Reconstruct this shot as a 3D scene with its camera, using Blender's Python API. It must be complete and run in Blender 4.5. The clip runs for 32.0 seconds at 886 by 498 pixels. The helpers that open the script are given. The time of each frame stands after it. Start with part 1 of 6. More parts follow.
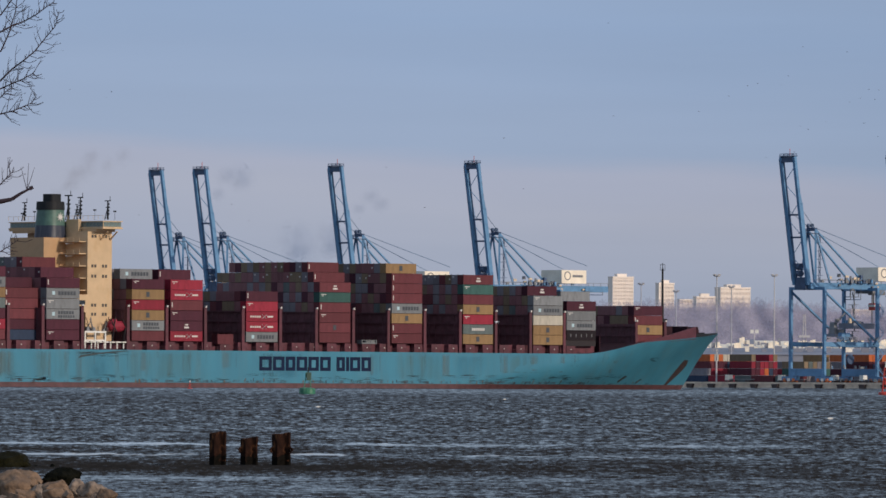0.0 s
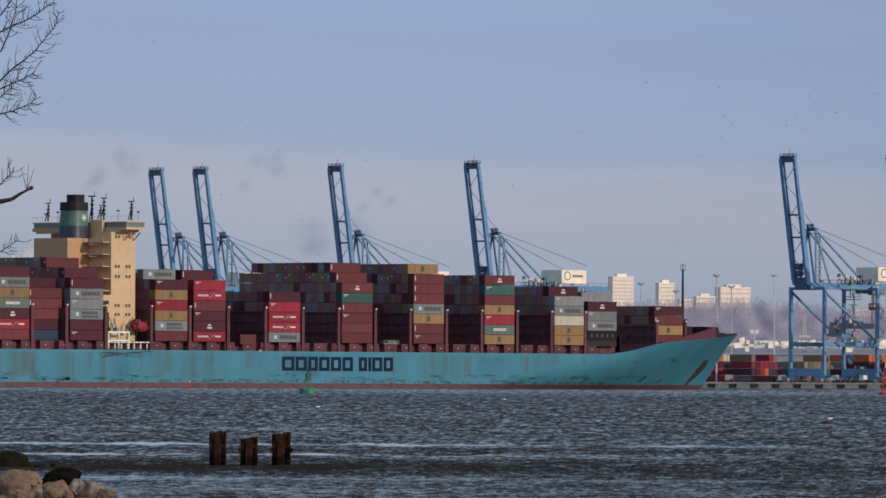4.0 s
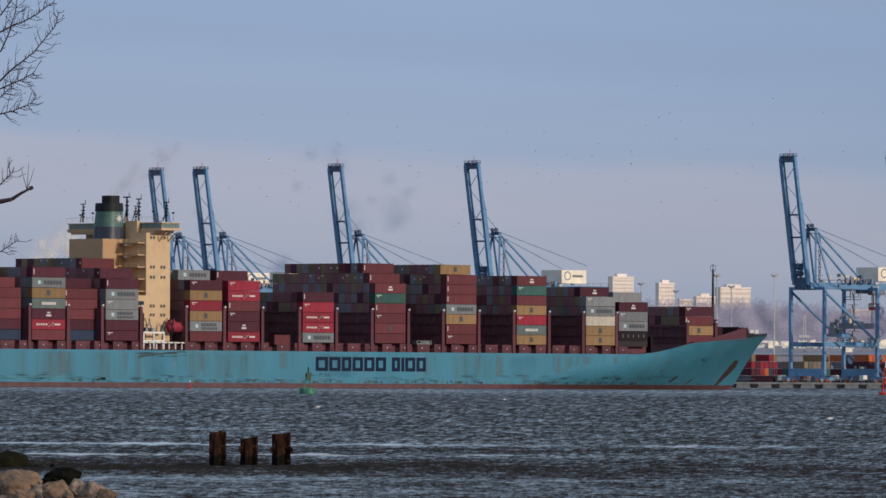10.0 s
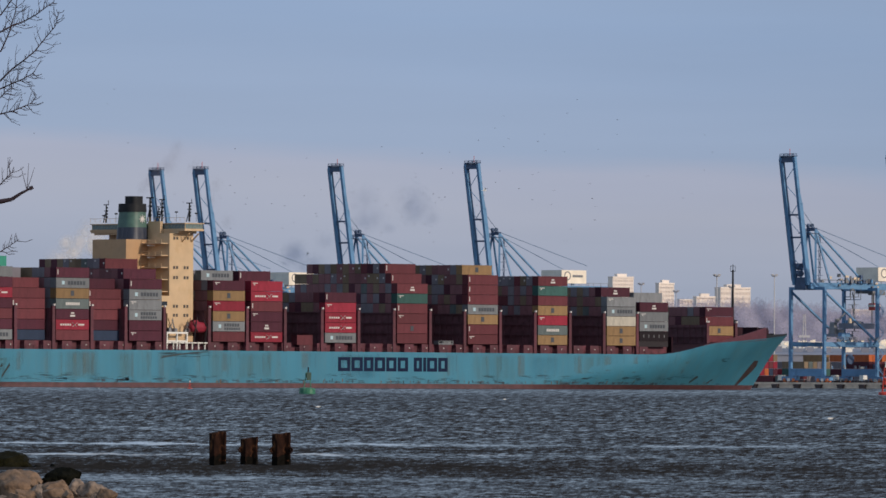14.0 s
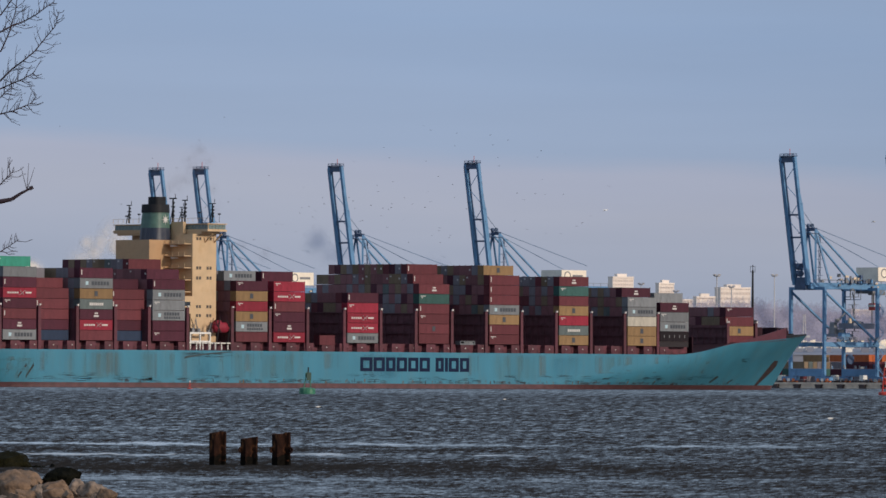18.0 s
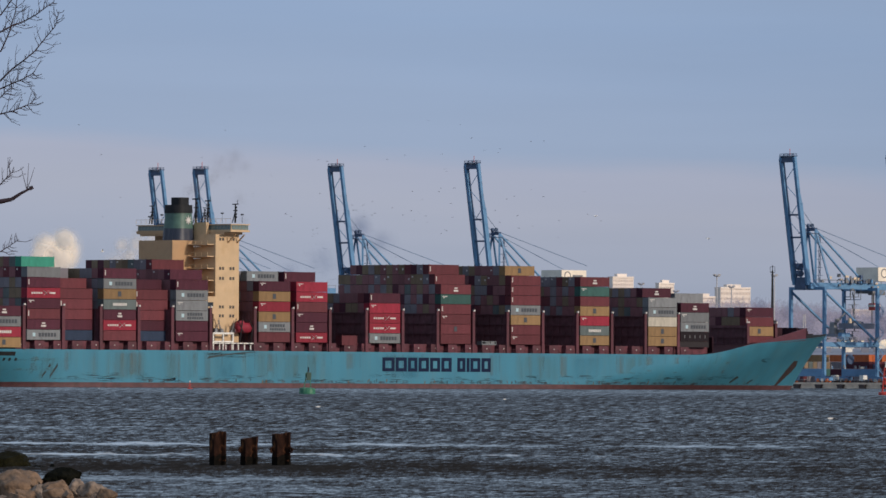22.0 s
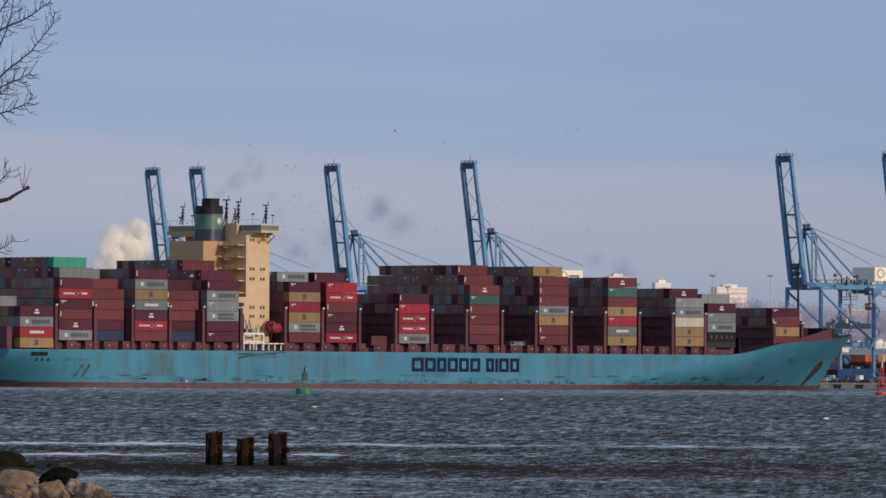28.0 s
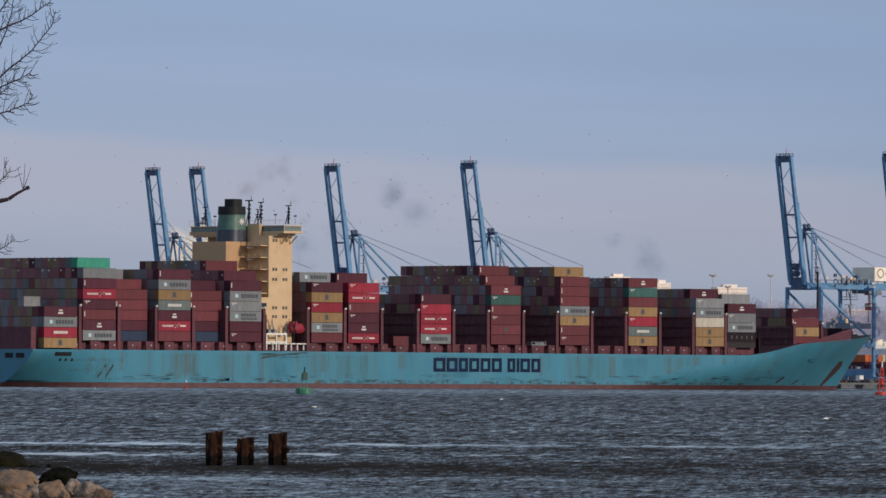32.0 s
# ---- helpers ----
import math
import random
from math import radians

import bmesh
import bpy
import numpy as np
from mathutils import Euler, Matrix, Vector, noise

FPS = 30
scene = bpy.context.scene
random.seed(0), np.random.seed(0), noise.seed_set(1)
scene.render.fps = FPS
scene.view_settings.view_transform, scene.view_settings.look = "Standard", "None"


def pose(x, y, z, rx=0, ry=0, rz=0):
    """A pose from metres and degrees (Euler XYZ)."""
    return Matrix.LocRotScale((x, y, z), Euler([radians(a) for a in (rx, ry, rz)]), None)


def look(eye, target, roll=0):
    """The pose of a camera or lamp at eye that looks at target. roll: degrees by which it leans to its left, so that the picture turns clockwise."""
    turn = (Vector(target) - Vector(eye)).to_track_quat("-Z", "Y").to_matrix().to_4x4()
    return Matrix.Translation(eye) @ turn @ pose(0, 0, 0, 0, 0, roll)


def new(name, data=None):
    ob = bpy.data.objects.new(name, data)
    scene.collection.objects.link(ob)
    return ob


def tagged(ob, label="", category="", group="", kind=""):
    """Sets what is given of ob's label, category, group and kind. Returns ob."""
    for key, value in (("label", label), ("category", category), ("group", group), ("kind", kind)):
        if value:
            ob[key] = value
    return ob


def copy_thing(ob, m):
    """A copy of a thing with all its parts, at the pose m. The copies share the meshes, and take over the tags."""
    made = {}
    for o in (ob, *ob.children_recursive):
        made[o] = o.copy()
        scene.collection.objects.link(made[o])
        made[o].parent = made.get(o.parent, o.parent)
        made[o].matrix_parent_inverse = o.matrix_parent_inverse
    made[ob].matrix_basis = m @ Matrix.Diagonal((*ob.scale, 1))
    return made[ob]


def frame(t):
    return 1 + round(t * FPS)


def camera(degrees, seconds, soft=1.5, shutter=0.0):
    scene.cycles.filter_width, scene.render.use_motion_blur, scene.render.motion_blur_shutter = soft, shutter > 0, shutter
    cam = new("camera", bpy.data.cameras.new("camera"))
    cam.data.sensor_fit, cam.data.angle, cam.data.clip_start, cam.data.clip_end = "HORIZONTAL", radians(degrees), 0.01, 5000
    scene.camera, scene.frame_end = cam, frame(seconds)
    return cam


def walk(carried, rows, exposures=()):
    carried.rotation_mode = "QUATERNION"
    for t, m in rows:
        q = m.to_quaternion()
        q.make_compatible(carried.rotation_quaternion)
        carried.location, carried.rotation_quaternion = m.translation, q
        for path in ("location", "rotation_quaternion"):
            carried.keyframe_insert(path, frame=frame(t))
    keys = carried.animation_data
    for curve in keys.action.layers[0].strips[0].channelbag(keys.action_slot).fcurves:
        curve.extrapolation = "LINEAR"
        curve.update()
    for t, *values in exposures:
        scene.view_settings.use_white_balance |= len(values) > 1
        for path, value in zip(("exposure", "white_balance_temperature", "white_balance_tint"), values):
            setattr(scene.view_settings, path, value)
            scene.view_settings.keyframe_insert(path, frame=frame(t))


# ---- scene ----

# ---- camera: a long lens on a tripod, nudged slightly late in the shot ----
EYE = 2.5
cam = camera(6.361, 32.0, soft=1.55)
TILT = 90.9409
ROLL = -0.306


def aim(pan):
    return pose(0, 0, EYE, 0, 0, pan) @ pose(0, 0, 0, TILT) @ pose(0, 0, 0, 0, 0, -ROLL)


walk(cam, [(0, aim(0)), (24.4, aim(0)), (25.0, aim(-0.0053)), (25.5, aim(-0.0120)), (26.5, aim(-0.0205)), (27.5, aim(-0.0260)), (32, aim(-0.0260))])

# ---- sky and sun ----
SUN_EL, SUN_AZ = 19.0, 127.0      # degrees above the horizon; clockwise from the view
world = bpy.data.worlds.new("sky")
scene.world = world
world.use_nodes = True
wt = world.node_tree
wt.nodes.clear()


def wnode(kind, **kw):
    n = wt.nodes.new(kind)
    for k, v in kw.items():
        setattr(n, k, v)
    return n


def sky_world():
    sky = wnode("ShaderNodeTexSky", sky_type="NISHITA", sun_disc=False)
    sky.sun_elevation, sky.sun_rotation = radians(SUN_EL), radians(SUN_AZ)
    sky.air_density, sky.dust_density = 1.2, 1.5
    lift = wnode("ShaderNodeVectorMath", operation="SCALE")
    lift.inputs["Scale"].default_value = 0.16
    wt.links.new(sky.outputs[0], lift.inputs[0])
    tc = wnode("ShaderNodeTexCoord")
    sep = wnode("ShaderNodeSeparateXYZ")
    wt.links.new(tc.outputs["Generated"], sep.inputs[0])
    # cloud sheet: soft noise warps a graded veil from the horizon to the zenith
    mp = wnode("ShaderNodeMapping")
    mp.inputs["Scale"].default_value = (9, 9, 60)
    wt.links.new(tc.outputs["Generated"], mp.inputs[0])
    nz = wnode("ShaderNodeTexNoise")
    nz.inputs["Scale"].default_value, nz.inputs["Detail"].default_value = 2.2, 5
    wt.links.new(mp.outputs[0], nz.inputs["Vector"])
    warp = wnode("ShaderNodeMath", operation="MULTIPLY_ADD")
    warp.inputs[1].default_value = 0.007
    wt.links.new(nz.outputs["Fac"], warp.inputs[0])
    tilt = wnode("ShaderNodeMath", operation="MULTIPLY_ADD")
    tilt.inputs[1].default_value = 0.055
    wt.links.new(sep.outputs["X"], tilt.inputs[0])
    wt.links.new(sep.outputs["Z"], tilt.inputs[2])
    wt.links.new(tilt.outputs[0], warp.inputs[2])
    ramp = wnode("ShaderNodeValToRGB")
    el = ramp.color_ramp
    stops = [(0.0, (0.28, 0.315, 0.41)), (0.10, (0.31, 0.36, 0.47)), (0.155, (0.355, 0.395, 0.50)), (0.215, (0.395, 0.425, 0.525)), (0.252, (0.385, 0.42, 0.535)),
             (0.28, (0.32, 0.40, 0.55)), (0.42, (0.29, 0.39, 0.57)), (1.0, (0.34, 0.43, 0.57))]
    el.elements[0].position, el.elements[0].color = stops[0][0], (*stops[0][1], 1)
    el.elements[1].position, el.elements[1].color = stops[-1][0], (*stops[-1][1], 1)
    for p, c in stops[1:-1]:
        e = el.elements.new(p)
        e.color = (*c, 1)
    sc = wnode("ShaderNodeMath", operation="MULTIPLY")
    sc.inputs[1].default_value = 8.5
    wt.links.new(warp.outputs[0], sc.inputs[0])
    wt.links.new(sc.outputs[0], ramp.inputs[0])
    # the veil of cloud lies near the horizon and opens upwards to the clear sky
    fade = wnode("ShaderNodeMapRange")
    fade.inputs["From Min"].default_value, fade.inputs["From Max"].default_value = 0.06, 0.6
    fade.inputs["To Min"].default_value, fade.inputs["To Max"].default_value = 1.0, 0.5
    wt.links.new(sep.outputs["Z"], fade.inputs["Value"])
    mp2 = wnode("ShaderNodeMapping")
    mp2.inputs["Scale"].default_value = (14, 14, 170)
    mp2.inputs["Rotation"].default_value = (0, radians(2.5), 0)
    wt.links.new(tc.outputs["Generated"], mp2.inputs[0])
    n2 = wnode("ShaderNodeTexNoise")
    n2.inputs["Scale"].default_value, n2.inputs["Detail"].default_value = 1.0, 5
    wt.links.new(mp2.outputs[0], n2.inputs["Vector"])
    gain = wnode("ShaderNodeMapRange")
    gain.inputs["From Min"].default_value, gain.inputs["From Max"].default_value = 0.3, 0.7
    gain.inputs["To Min"].default_value, gain.inputs["To Max"].default_value = 0.975, 1.025
    wt.links.new(n2.outputs["Fac"], gain.inputs["Value"])
    side = wnode("ShaderNodeMapRange")
    side.inputs["From Min"].default_value, side.inputs["From Max"].default_value = 0.0, 0.055
    side.inputs["To Min"].default_value, side.inputs["To Max"].default_value = 1.0, 0.935
    wt.links.new(sep.outputs["X"], side.inputs["Value"])
    both = wnode("ShaderNodeMath", operation="MULTIPLY")
    wt.links.new(gain.outputs[0], both.inputs[0])
    wt.links.new(side.outputs[0], both.inputs[1])
    veil = wnode("ShaderNodeVectorMath", operation="SCALE")
    wt.links.new(ramp.outputs[0], veil.inputs[0])
    wt.links.new(both.outputs[0], veil.inputs["Scale"])
    mix = wnode("ShaderNodeMix", data_type="RGBA")
    wt.links.new(fade.outputs[0], mix.inputs["Factor"])
    wt.links.new(lift.outputs[0], mix.inputs["A"])
    wt.links.new(veil.outputs[0], mix.inputs["B"])
    bg = wnode("ShaderNodeBackground")
    bg.inputs["Strength"].default_value = 1.0
    out = wnode("ShaderNodeOutputWorld")
    wt.links.new(mix.outputs["Result"], bg.inputs["Color"])
    wt.links.new(bg.outputs[0], out.inputs[0])


sky_world()
sun = new("sun", bpy.data.lights.new("sun", "SUN"))
sun.data.energy, sun.data.angle, sun.data.color = 2.25, radians(0.6), (1.0, 0.85, 0.70)
_a, _e = radians(SUN_AZ), radians(SUN_EL)
sun.matrix_basis = look((0, 0, 0), (-math.sin(_a) * math.cos(_e), -math.cos(_a) * math.cos(_e), -math.sin(_e)))
scene.view_settings.exposure = 0.0


# ---- materials ----
def mat(name, color, rough=0.6, metal=0.0, vary=0.25, scale=1.0, bump=0.0, stretch=(1, 1, 1), dirt=None, dirt_scale=0.2, dirt_amount=0.5, island=0.0, random_value=0.0, spec=0.5):
    """A painted or natural surface: base colour varied by fine grain and by larger stains with ragged edges."""
    m = bpy.data.materials.new(name)
    m.use_nodes = True
    nt = m.node_tree
    b = nt.nodes["Principled BSDF"]
    b.inputs["Roughness"].default_value, b.inputs["Metallic"].default_value = rough, metal
    b.inputs["Specular IOR Level"].default_value = spec
    tc = nt.nodes.new("ShaderNodeTexCoord")
    mp = nt.nodes.new("ShaderNodeMapping")
    mp.inputs["Scale"].default_value = stretch
    nt.links.new(tc.outputs["Object"], mp.inputs[0])
    n1 = nt.nodes.new("ShaderNodeTexNoise")
    n1.inputs["Scale"].default_value, n1.inputs["Detail"].default_value = scale, 6
    nt.links.new(mp.outputs[0], n1.inputs["Vector"])
    hsv = nt.nodes.new("ShaderNodeHueSaturation")
    hsv.inputs["Color"].default_value = (*color, 1)
    mr = nt.nodes.new("ShaderNodeMapRange")
    mr.inputs["From Min"].default_value, mr.inputs["From Max"].default_value = 0.3, 0.7
    mr.inputs["To Min"].default_value, mr.inputs["To Max"].default_value = 1 - vary, 1 + vary
    nt.links.new(n1.outputs["Fac"], mr.inputs["Value"])
    value = mr.outputs[0]
    if random_value or island:
        src = nt.nodes.new("ShaderNodeObjectInfo").outputs["Random"] if random_value else nt.nodes.new("ShaderNodeNewGeometry").outputs["Random Per Island"]
        amp = random_value or island
        r = nt.nodes.new("ShaderNodeMapRange")
        r.inputs["To Min"].default_value, r.inputs["To Max"].default_value = 1 - amp, 1 + amp
        nt.links.new(src, r.inputs["Value"])
        mu = nt.nodes.new("ShaderNodeMath")
        mu.operation = "MULTIPLY"
        nt.links.new(value, mu.inputs[0])
        nt.links.new(r.outputs[0], mu.inputs[1])
        value = mu.outputs[0]
    nt.links.new(value, hsv.inputs["Value"])
    col = hsv.outputs[0]
    if dirt:
        n2 = nt.nodes.new("ShaderNodeTexNoise")
        n2.inputs["Scale"].default_value, n2.inputs["Detail"].default_value, n2.inputs["Roughness"].default_value = dirt_scale, 8, 0.65
        nt.links.new(mp.outputs[0], n2.inputs["Vector"])
        r2 = nt.nodes.new("ShaderNodeMapRange")
        r2.inputs["From Min"].default_value, r2.inputs["From Max"].default_value = 0.52, 0.68
        r2.inputs["To Max"].default_value = dirt_amount
        nt.links.new(n2.outputs["Fac"], r2.inputs["Value"])
        mx = nt.nodes.new("ShaderNodeMix")
        mx.data_type = "RGBA"
        mx.inputs["B"].default_value = (*dirt, 1)
        nt.links.new(r2.outputs[0], mx.inputs["Factor"])
        nt.links.new(col, mx.inputs["A"])
        col = mx.outputs["Result"]
    nt.links.new(col, b.inputs["Base Color"])
    if bump:
        bp = nt.nodes.new("ShaderNodeBump")
        bp.inputs["Strength"].default_value, bp.inputs["Distance"].default_value = 1.0, bump
        nt.links.new(n1.outputs["Fac"], bp.inputs["Height"])
        nt.links.new(bp.outputs[0], b.inputs["Normal"])
    return m


M_HULL = mat("hull_paint", (0.046, 0.206, 0.302), 0.45, vary=0.12, scale=0.35, stretch=(0.5, 0.5, 0.12), dirt=(0.10, 0.17, 0.18), dirt_scale=0.45, dirt_amount=0.28)


def streak_hull(m):
    """Broad pale-brown runs down the plating and faint plate edges."""
    nt = m.node_tree
    b = nt.nodes["Principled BSDF"]
    src = b.inputs["Base Color"].links[0].from_socket
    tc = nt.nodes.new("ShaderNodeTexCoord")
    for scale, lo, hi, amount, col in (((0.10, 0.10, 0.012), 0.56, 0.72, 0.15, (0.16, 0.17, 0.12)), ((0.9, 0.9, 0.03), 0.58, 0.72, 0.14, (0.12, 0.10, 0.07)), ((0.22, 0.02, 0.5), 0.5, 0.75, 0.35, (0.05, 0.20, 0.27))):
        mp = nt.nodes.new("ShaderNodeMapping")
        mp.inputs["Scale"].default_value = scale
        nt.links.new(tc.outputs["Object"], mp.inputs[0])
        n = nt.nodes.new("ShaderNodeTexNoise")
        n.inputs["Scale"].default_value, n.inputs["Detail"].default_value = 1.0, 6
        nt.links.new(mp.outputs[0], n.inputs["Vector"])
        r = nt.nodes.new("ShaderNodeMapRange")
        r.inputs["From Min"].default_value, r.inputs["From Max"].default_value, r.inputs["To Max"].default_value = lo, hi, amount
        nt.links.new(n.outputs["Fac"], r.inputs["Value"])
        x = nt.nodes.new("ShaderNodeMix")
        x.data_type = "RGBA"
        x.inputs["B"].default_value = (*col, 1)
        nt.links.new(r.outputs[0], x.inputs["Factor"])
        nt.links.new(src, x.inputs["A"])
        src = x.outputs["Result"]
    nt.links.new(src, b.inputs["Base Color"])


streak_hull(M_HULL)
M_BOOT = mat("boot_top_paint", (0.098, 0.042, 0.048), 0.6, vary=0.3, scale=0.5, dirt=(0.10, 0.06, 0.05), dirt_scale=0.8)
M_DECK = mat("deck_red_paint", (0.100, 0.023, 0.036), 0.6, vary=0.25, scale=0.6, dirt=(0.05, 0.02, 0.02), dirt_scale=0.7, random_value=0.2)
# darker copy of the deck red, standing for shade on the fore deck
M_DECKD = mat("shaded_fore_deck_paint", (0.036, 0.016, 0.022), 0.8, vary=0.3, scale=0.6, spec=0.1)
# steel colour lifted for haze over the shaded gaps between stacks
M_LASH = mat("hazed_lashing_steel", (0.120, 0.048, 0.058), 0.7, vary=0.25, scale=0.6, random_value=0.15)
M_CREAM = mat("cream_paint", (0.61, 0.43, 0.255), 0.5, vary=0.08, scale=0.3, dirt=(0.5, 0.30, 0.13), dirt_scale=0.5, dirt_amount=0.3)
# soot on the casing; also stands for shade below the bridge
M_CASING = mat("sooty_shaded_cream_paint", (0.47, 0.29, 0.155), 0.55, vary=0.12, scale=0.3, dirt=(0.34, 0.18, 0.08), dirt_scale=0.3, dirt_amount=0.4)
M_WHITE = mat("white_paint", (0.75, 0.73, 0.68), 0.5, vary=0.08, scale=0.5)
M_BLACK = mat("black_paint", (0.018, 0.019, 0.022), 0.6, vary=0.2, scale=0.7, spec=0.2)
# blue-black with random pale grey vertical streaks
M_FUNNELD = mat("streaked_funnel_paint", (0.024, 0.033, 0.058), 0.45, vary=0.4, scale=0.5, stretch=(1, 1, 0.15), dirt=(0.11, 0.105, 0.11), dirt_scale=0.5, dirt_amount=0.6)
M_FUNNEL = mat("funnel_green_paint", (0.072, 0.145, 0.118), 0.5, vary=0.15, scale=0.6)
M_GLASS = mat("window_glass", (0.03, 0.035, 0.04), 0.08, vary=0.1, scale=1.0)
M_CABIN = mat("cabin_window_glass", (0.10, 0.085, 0.07), 0.12, vary=0.2, scale=1.0)
# reflected sky is put into this greenish glass colour
M_BRIDGE = mat("sky_toned_bridge_glass", (0.16, 0.21, 0.20), 0.1, vary=0.3, scale=1.5)
M_NAVY = mat("navy_lettering", (0.006, 0.014, 0.045), 0.6, vary=0.2, scale=0.6, spec=0.15)
M_CRANE = mat("crane_blue_paint", (0.122, 0.272, 0.465), 0.45, vary=0.12, scale=0.25, dirt=(0.045, 0.11, 0.21), dirt_scale=0.3, dirt_amount=0.5)
M_CRANED = mat("dark_blue_crane_steel", (0.055, 0.09, 0.165), 0.6, vary=0.2, scale=0.6)
M_STEEL = mat("grey_steel", (0.22, 0.22, 0.23), 0.5, metal=0.4, vary=0.2, scale=1.0)
M_CABLE = mat("stay_cable", (0.13, 0.20, 0.31), 0.6, vary=0.1)
M_CONC = mat("quay_concrete", (0.66, 0.52, 0.37), 0.85, vary=0.2, scale=0.4, dirt=(0.16, 0.13, 0.11), dirt_scale=0.25, dirt_amount=0.7)
# sunlight on the quay front is put into this warm pale colour
M_QUAY = mat("sunlit_quay_concrete", (0.84, 0.66, 0.50), 0.85, vary=0.2, scale=0.4, dirt=(0.34, 0.25, 0.19), dirt_scale=0.25, dirt_amount=0.45)
M_RUBBER = mat("fender_rubber", (0.085, 0.060, 0.055), 0.8, vary=0.2)
M_LAND = mat("terminal_ground", (0.20, 0.19, 0.18), 0.9, vary=0.2, scale=0.05)
M_TOWER = mat("tower_concrete", (0.86, 0.75, 0.66), 0.8, vary=0.06, scale=0.1, random_value=0.06)
M_TOWERW = mat("tower_window_band", (0.62, 0.52, 0.475), 0.5, vary=0.1, scale=0.3)
M_ROOF = mat("warehouse_roof", (0.24, 0.25, 0.30), 0.8, vary=0.12, scale=0.05)
M_BOXW = mat("warehouse_white", (0.90, 0.80, 0.66), 0.8, vary=0.15, scale=0.2)
M_BUOYG = mat("green_buoy_paint", (0.03, 0.17, 0.10), 0.5, vary=0.25, scale=2.0, dirt=(0.25, 0.3, 0.22), dirt_scale=2.0, dirt_amount=0.4)
M_BUOYR = mat("red_buoy_paint", (0.52, 0.05, 0.035), 0.45, vary=0.15, scale=2.0)
# rust darkened for cloud shade; orange patches also stand for sunlit ridges
M_PILE = mat("rusted_sheet_pile", (0.021, 0.009, 0.006), 0.9, vary=0.6, scale=11.0, bump=0.03, stretch=(1, 1, 0.45), dirt=(0.22, 0.09, 0.038), dirt_scale=5, dirt_amount=0.85, spec=0.1)
M_PILEW = mat("wet_weedy_steel", (0.006, 0.005, 0.004), 0.8, vary=0.5, scale=9.0, bump=0.01, spec=0.05)
M_ROCK = mat("pale_shore_rock", (0.215, 0.142, 0.095), 0.9, vary=0.45, scale=7.0, bump=0.05, dirt=(0.045, 0.028, 0.022), dirt_scale=3.5, dirt_amount=0.85, spec=0.2, random_value=0.25)
M_ROCKP = mat("bleached_shore_rock", (0.27, 0.205, 0.16), 0.9, vary=0.4, scale=9.0, bump=0.04, dirt=(0.05, 0.033, 0.028), dirt_scale=4.5, dirt_amount=0.9, spec=0.2, random_value=0.2)
# these two weed colours are also darkened for cloud shade on the shore
M_ROCKD = mat("weedy_dark_rock", (0.006, 0.006, 0.004), 0.95, vary=0.5, scale=14.0, bump=0.05, dirt=(0.012, 0.011, 0.008), dirt_scale=4, dirt_amount=0.8, spec=0.05)
M_WEED = mat("olive_weed_rock", (0.010, 0.009, 0.003), 0.9, vary=0.5, scale=14.0, bump=0.05, dirt=(0.016, 0.014, 0.006), dirt_scale=5, dirt_amount=0.8, spec=0.08)
M_BARK = mat("bare_twig_bark", (0.026, 0.014, 0.021), 0.85, vary=0.3, scale=30.0)
M_GULLW = mat("white_feathers", (0.78, 0.77, 0.75), 0.8, vary=0.05)
M_GULLG = mat("grey_feathers", (0.14, 0.14, 0.16), 0.8, vary=0.1)

# haze is put into these colours: bluish tint, plum and slate lifted
CONTAINER = {
    "maroon": (0.078, 0.019, 0.034), "brick": (0.140, 0.036, 0.045), "red": (0.265, 0.024, 0.044), "tan": (0.28, 0.175, 0.085), "grey": (0.20, 0.21, 0.222),
    "white": (0.50, 0.46, 0.385), "navy": (0.030, 0.048, 0.092), "green": (0.042, 0.105, 0.095), "mint": (0.055, 0.33, 0.235), "teal": (0.11, 0.135, 0.135), "orange": (0.50, 0.13, 0.045), "drab": (0.205, 0.150, 0.098), "black": (0.014, 0.008, 0.011), "plum": (0.225, 0.100, 0.108), "slate": (0.190, 0.178, 0.200),
}
SAID = {"maroon": "dark maroon", "brick": "faded brick-red", "red": "bright red", "tan": "tan yellow", "grey": "pale grey", "white": "off-white", "navy": "navy blue",
        "green": "dark green", "mint": "mint green", "teal": "dull grey-green", "orange": "orange", "drab": "drab brown", "black": "dark open-rack", "plum": "muted plum-brown", "slate": "dull slate-grey"}
M_BOX = {k: mat("container_" + k, c, 0.55, vary=0.10, scale=0.7, stretch=(1, 1, 0.4), dirt=tuple(0.6 * v for v in c), dirt_scale=0.5, dirt_amount=0.5, random_value=0.18, spec=0.25) for k, c in CONTAINER.items()}
M_MARKW = mat("white_marking", (0.60, 0.57, 0.54), 0.6, vary=0.08)
M_MARKD = mat("dark_marking", (0.05, 0.06, 0.075), 0.6, vary=0.1)
M_MARKB = mat("pale_blue_marking", (0.42, 0.58, 0.64), 0.6, vary=0.08)
M_DARKRACK = mat("dark_rack_steel", (0.016, 0.010, 0.013), 0.7, vary=0.2)


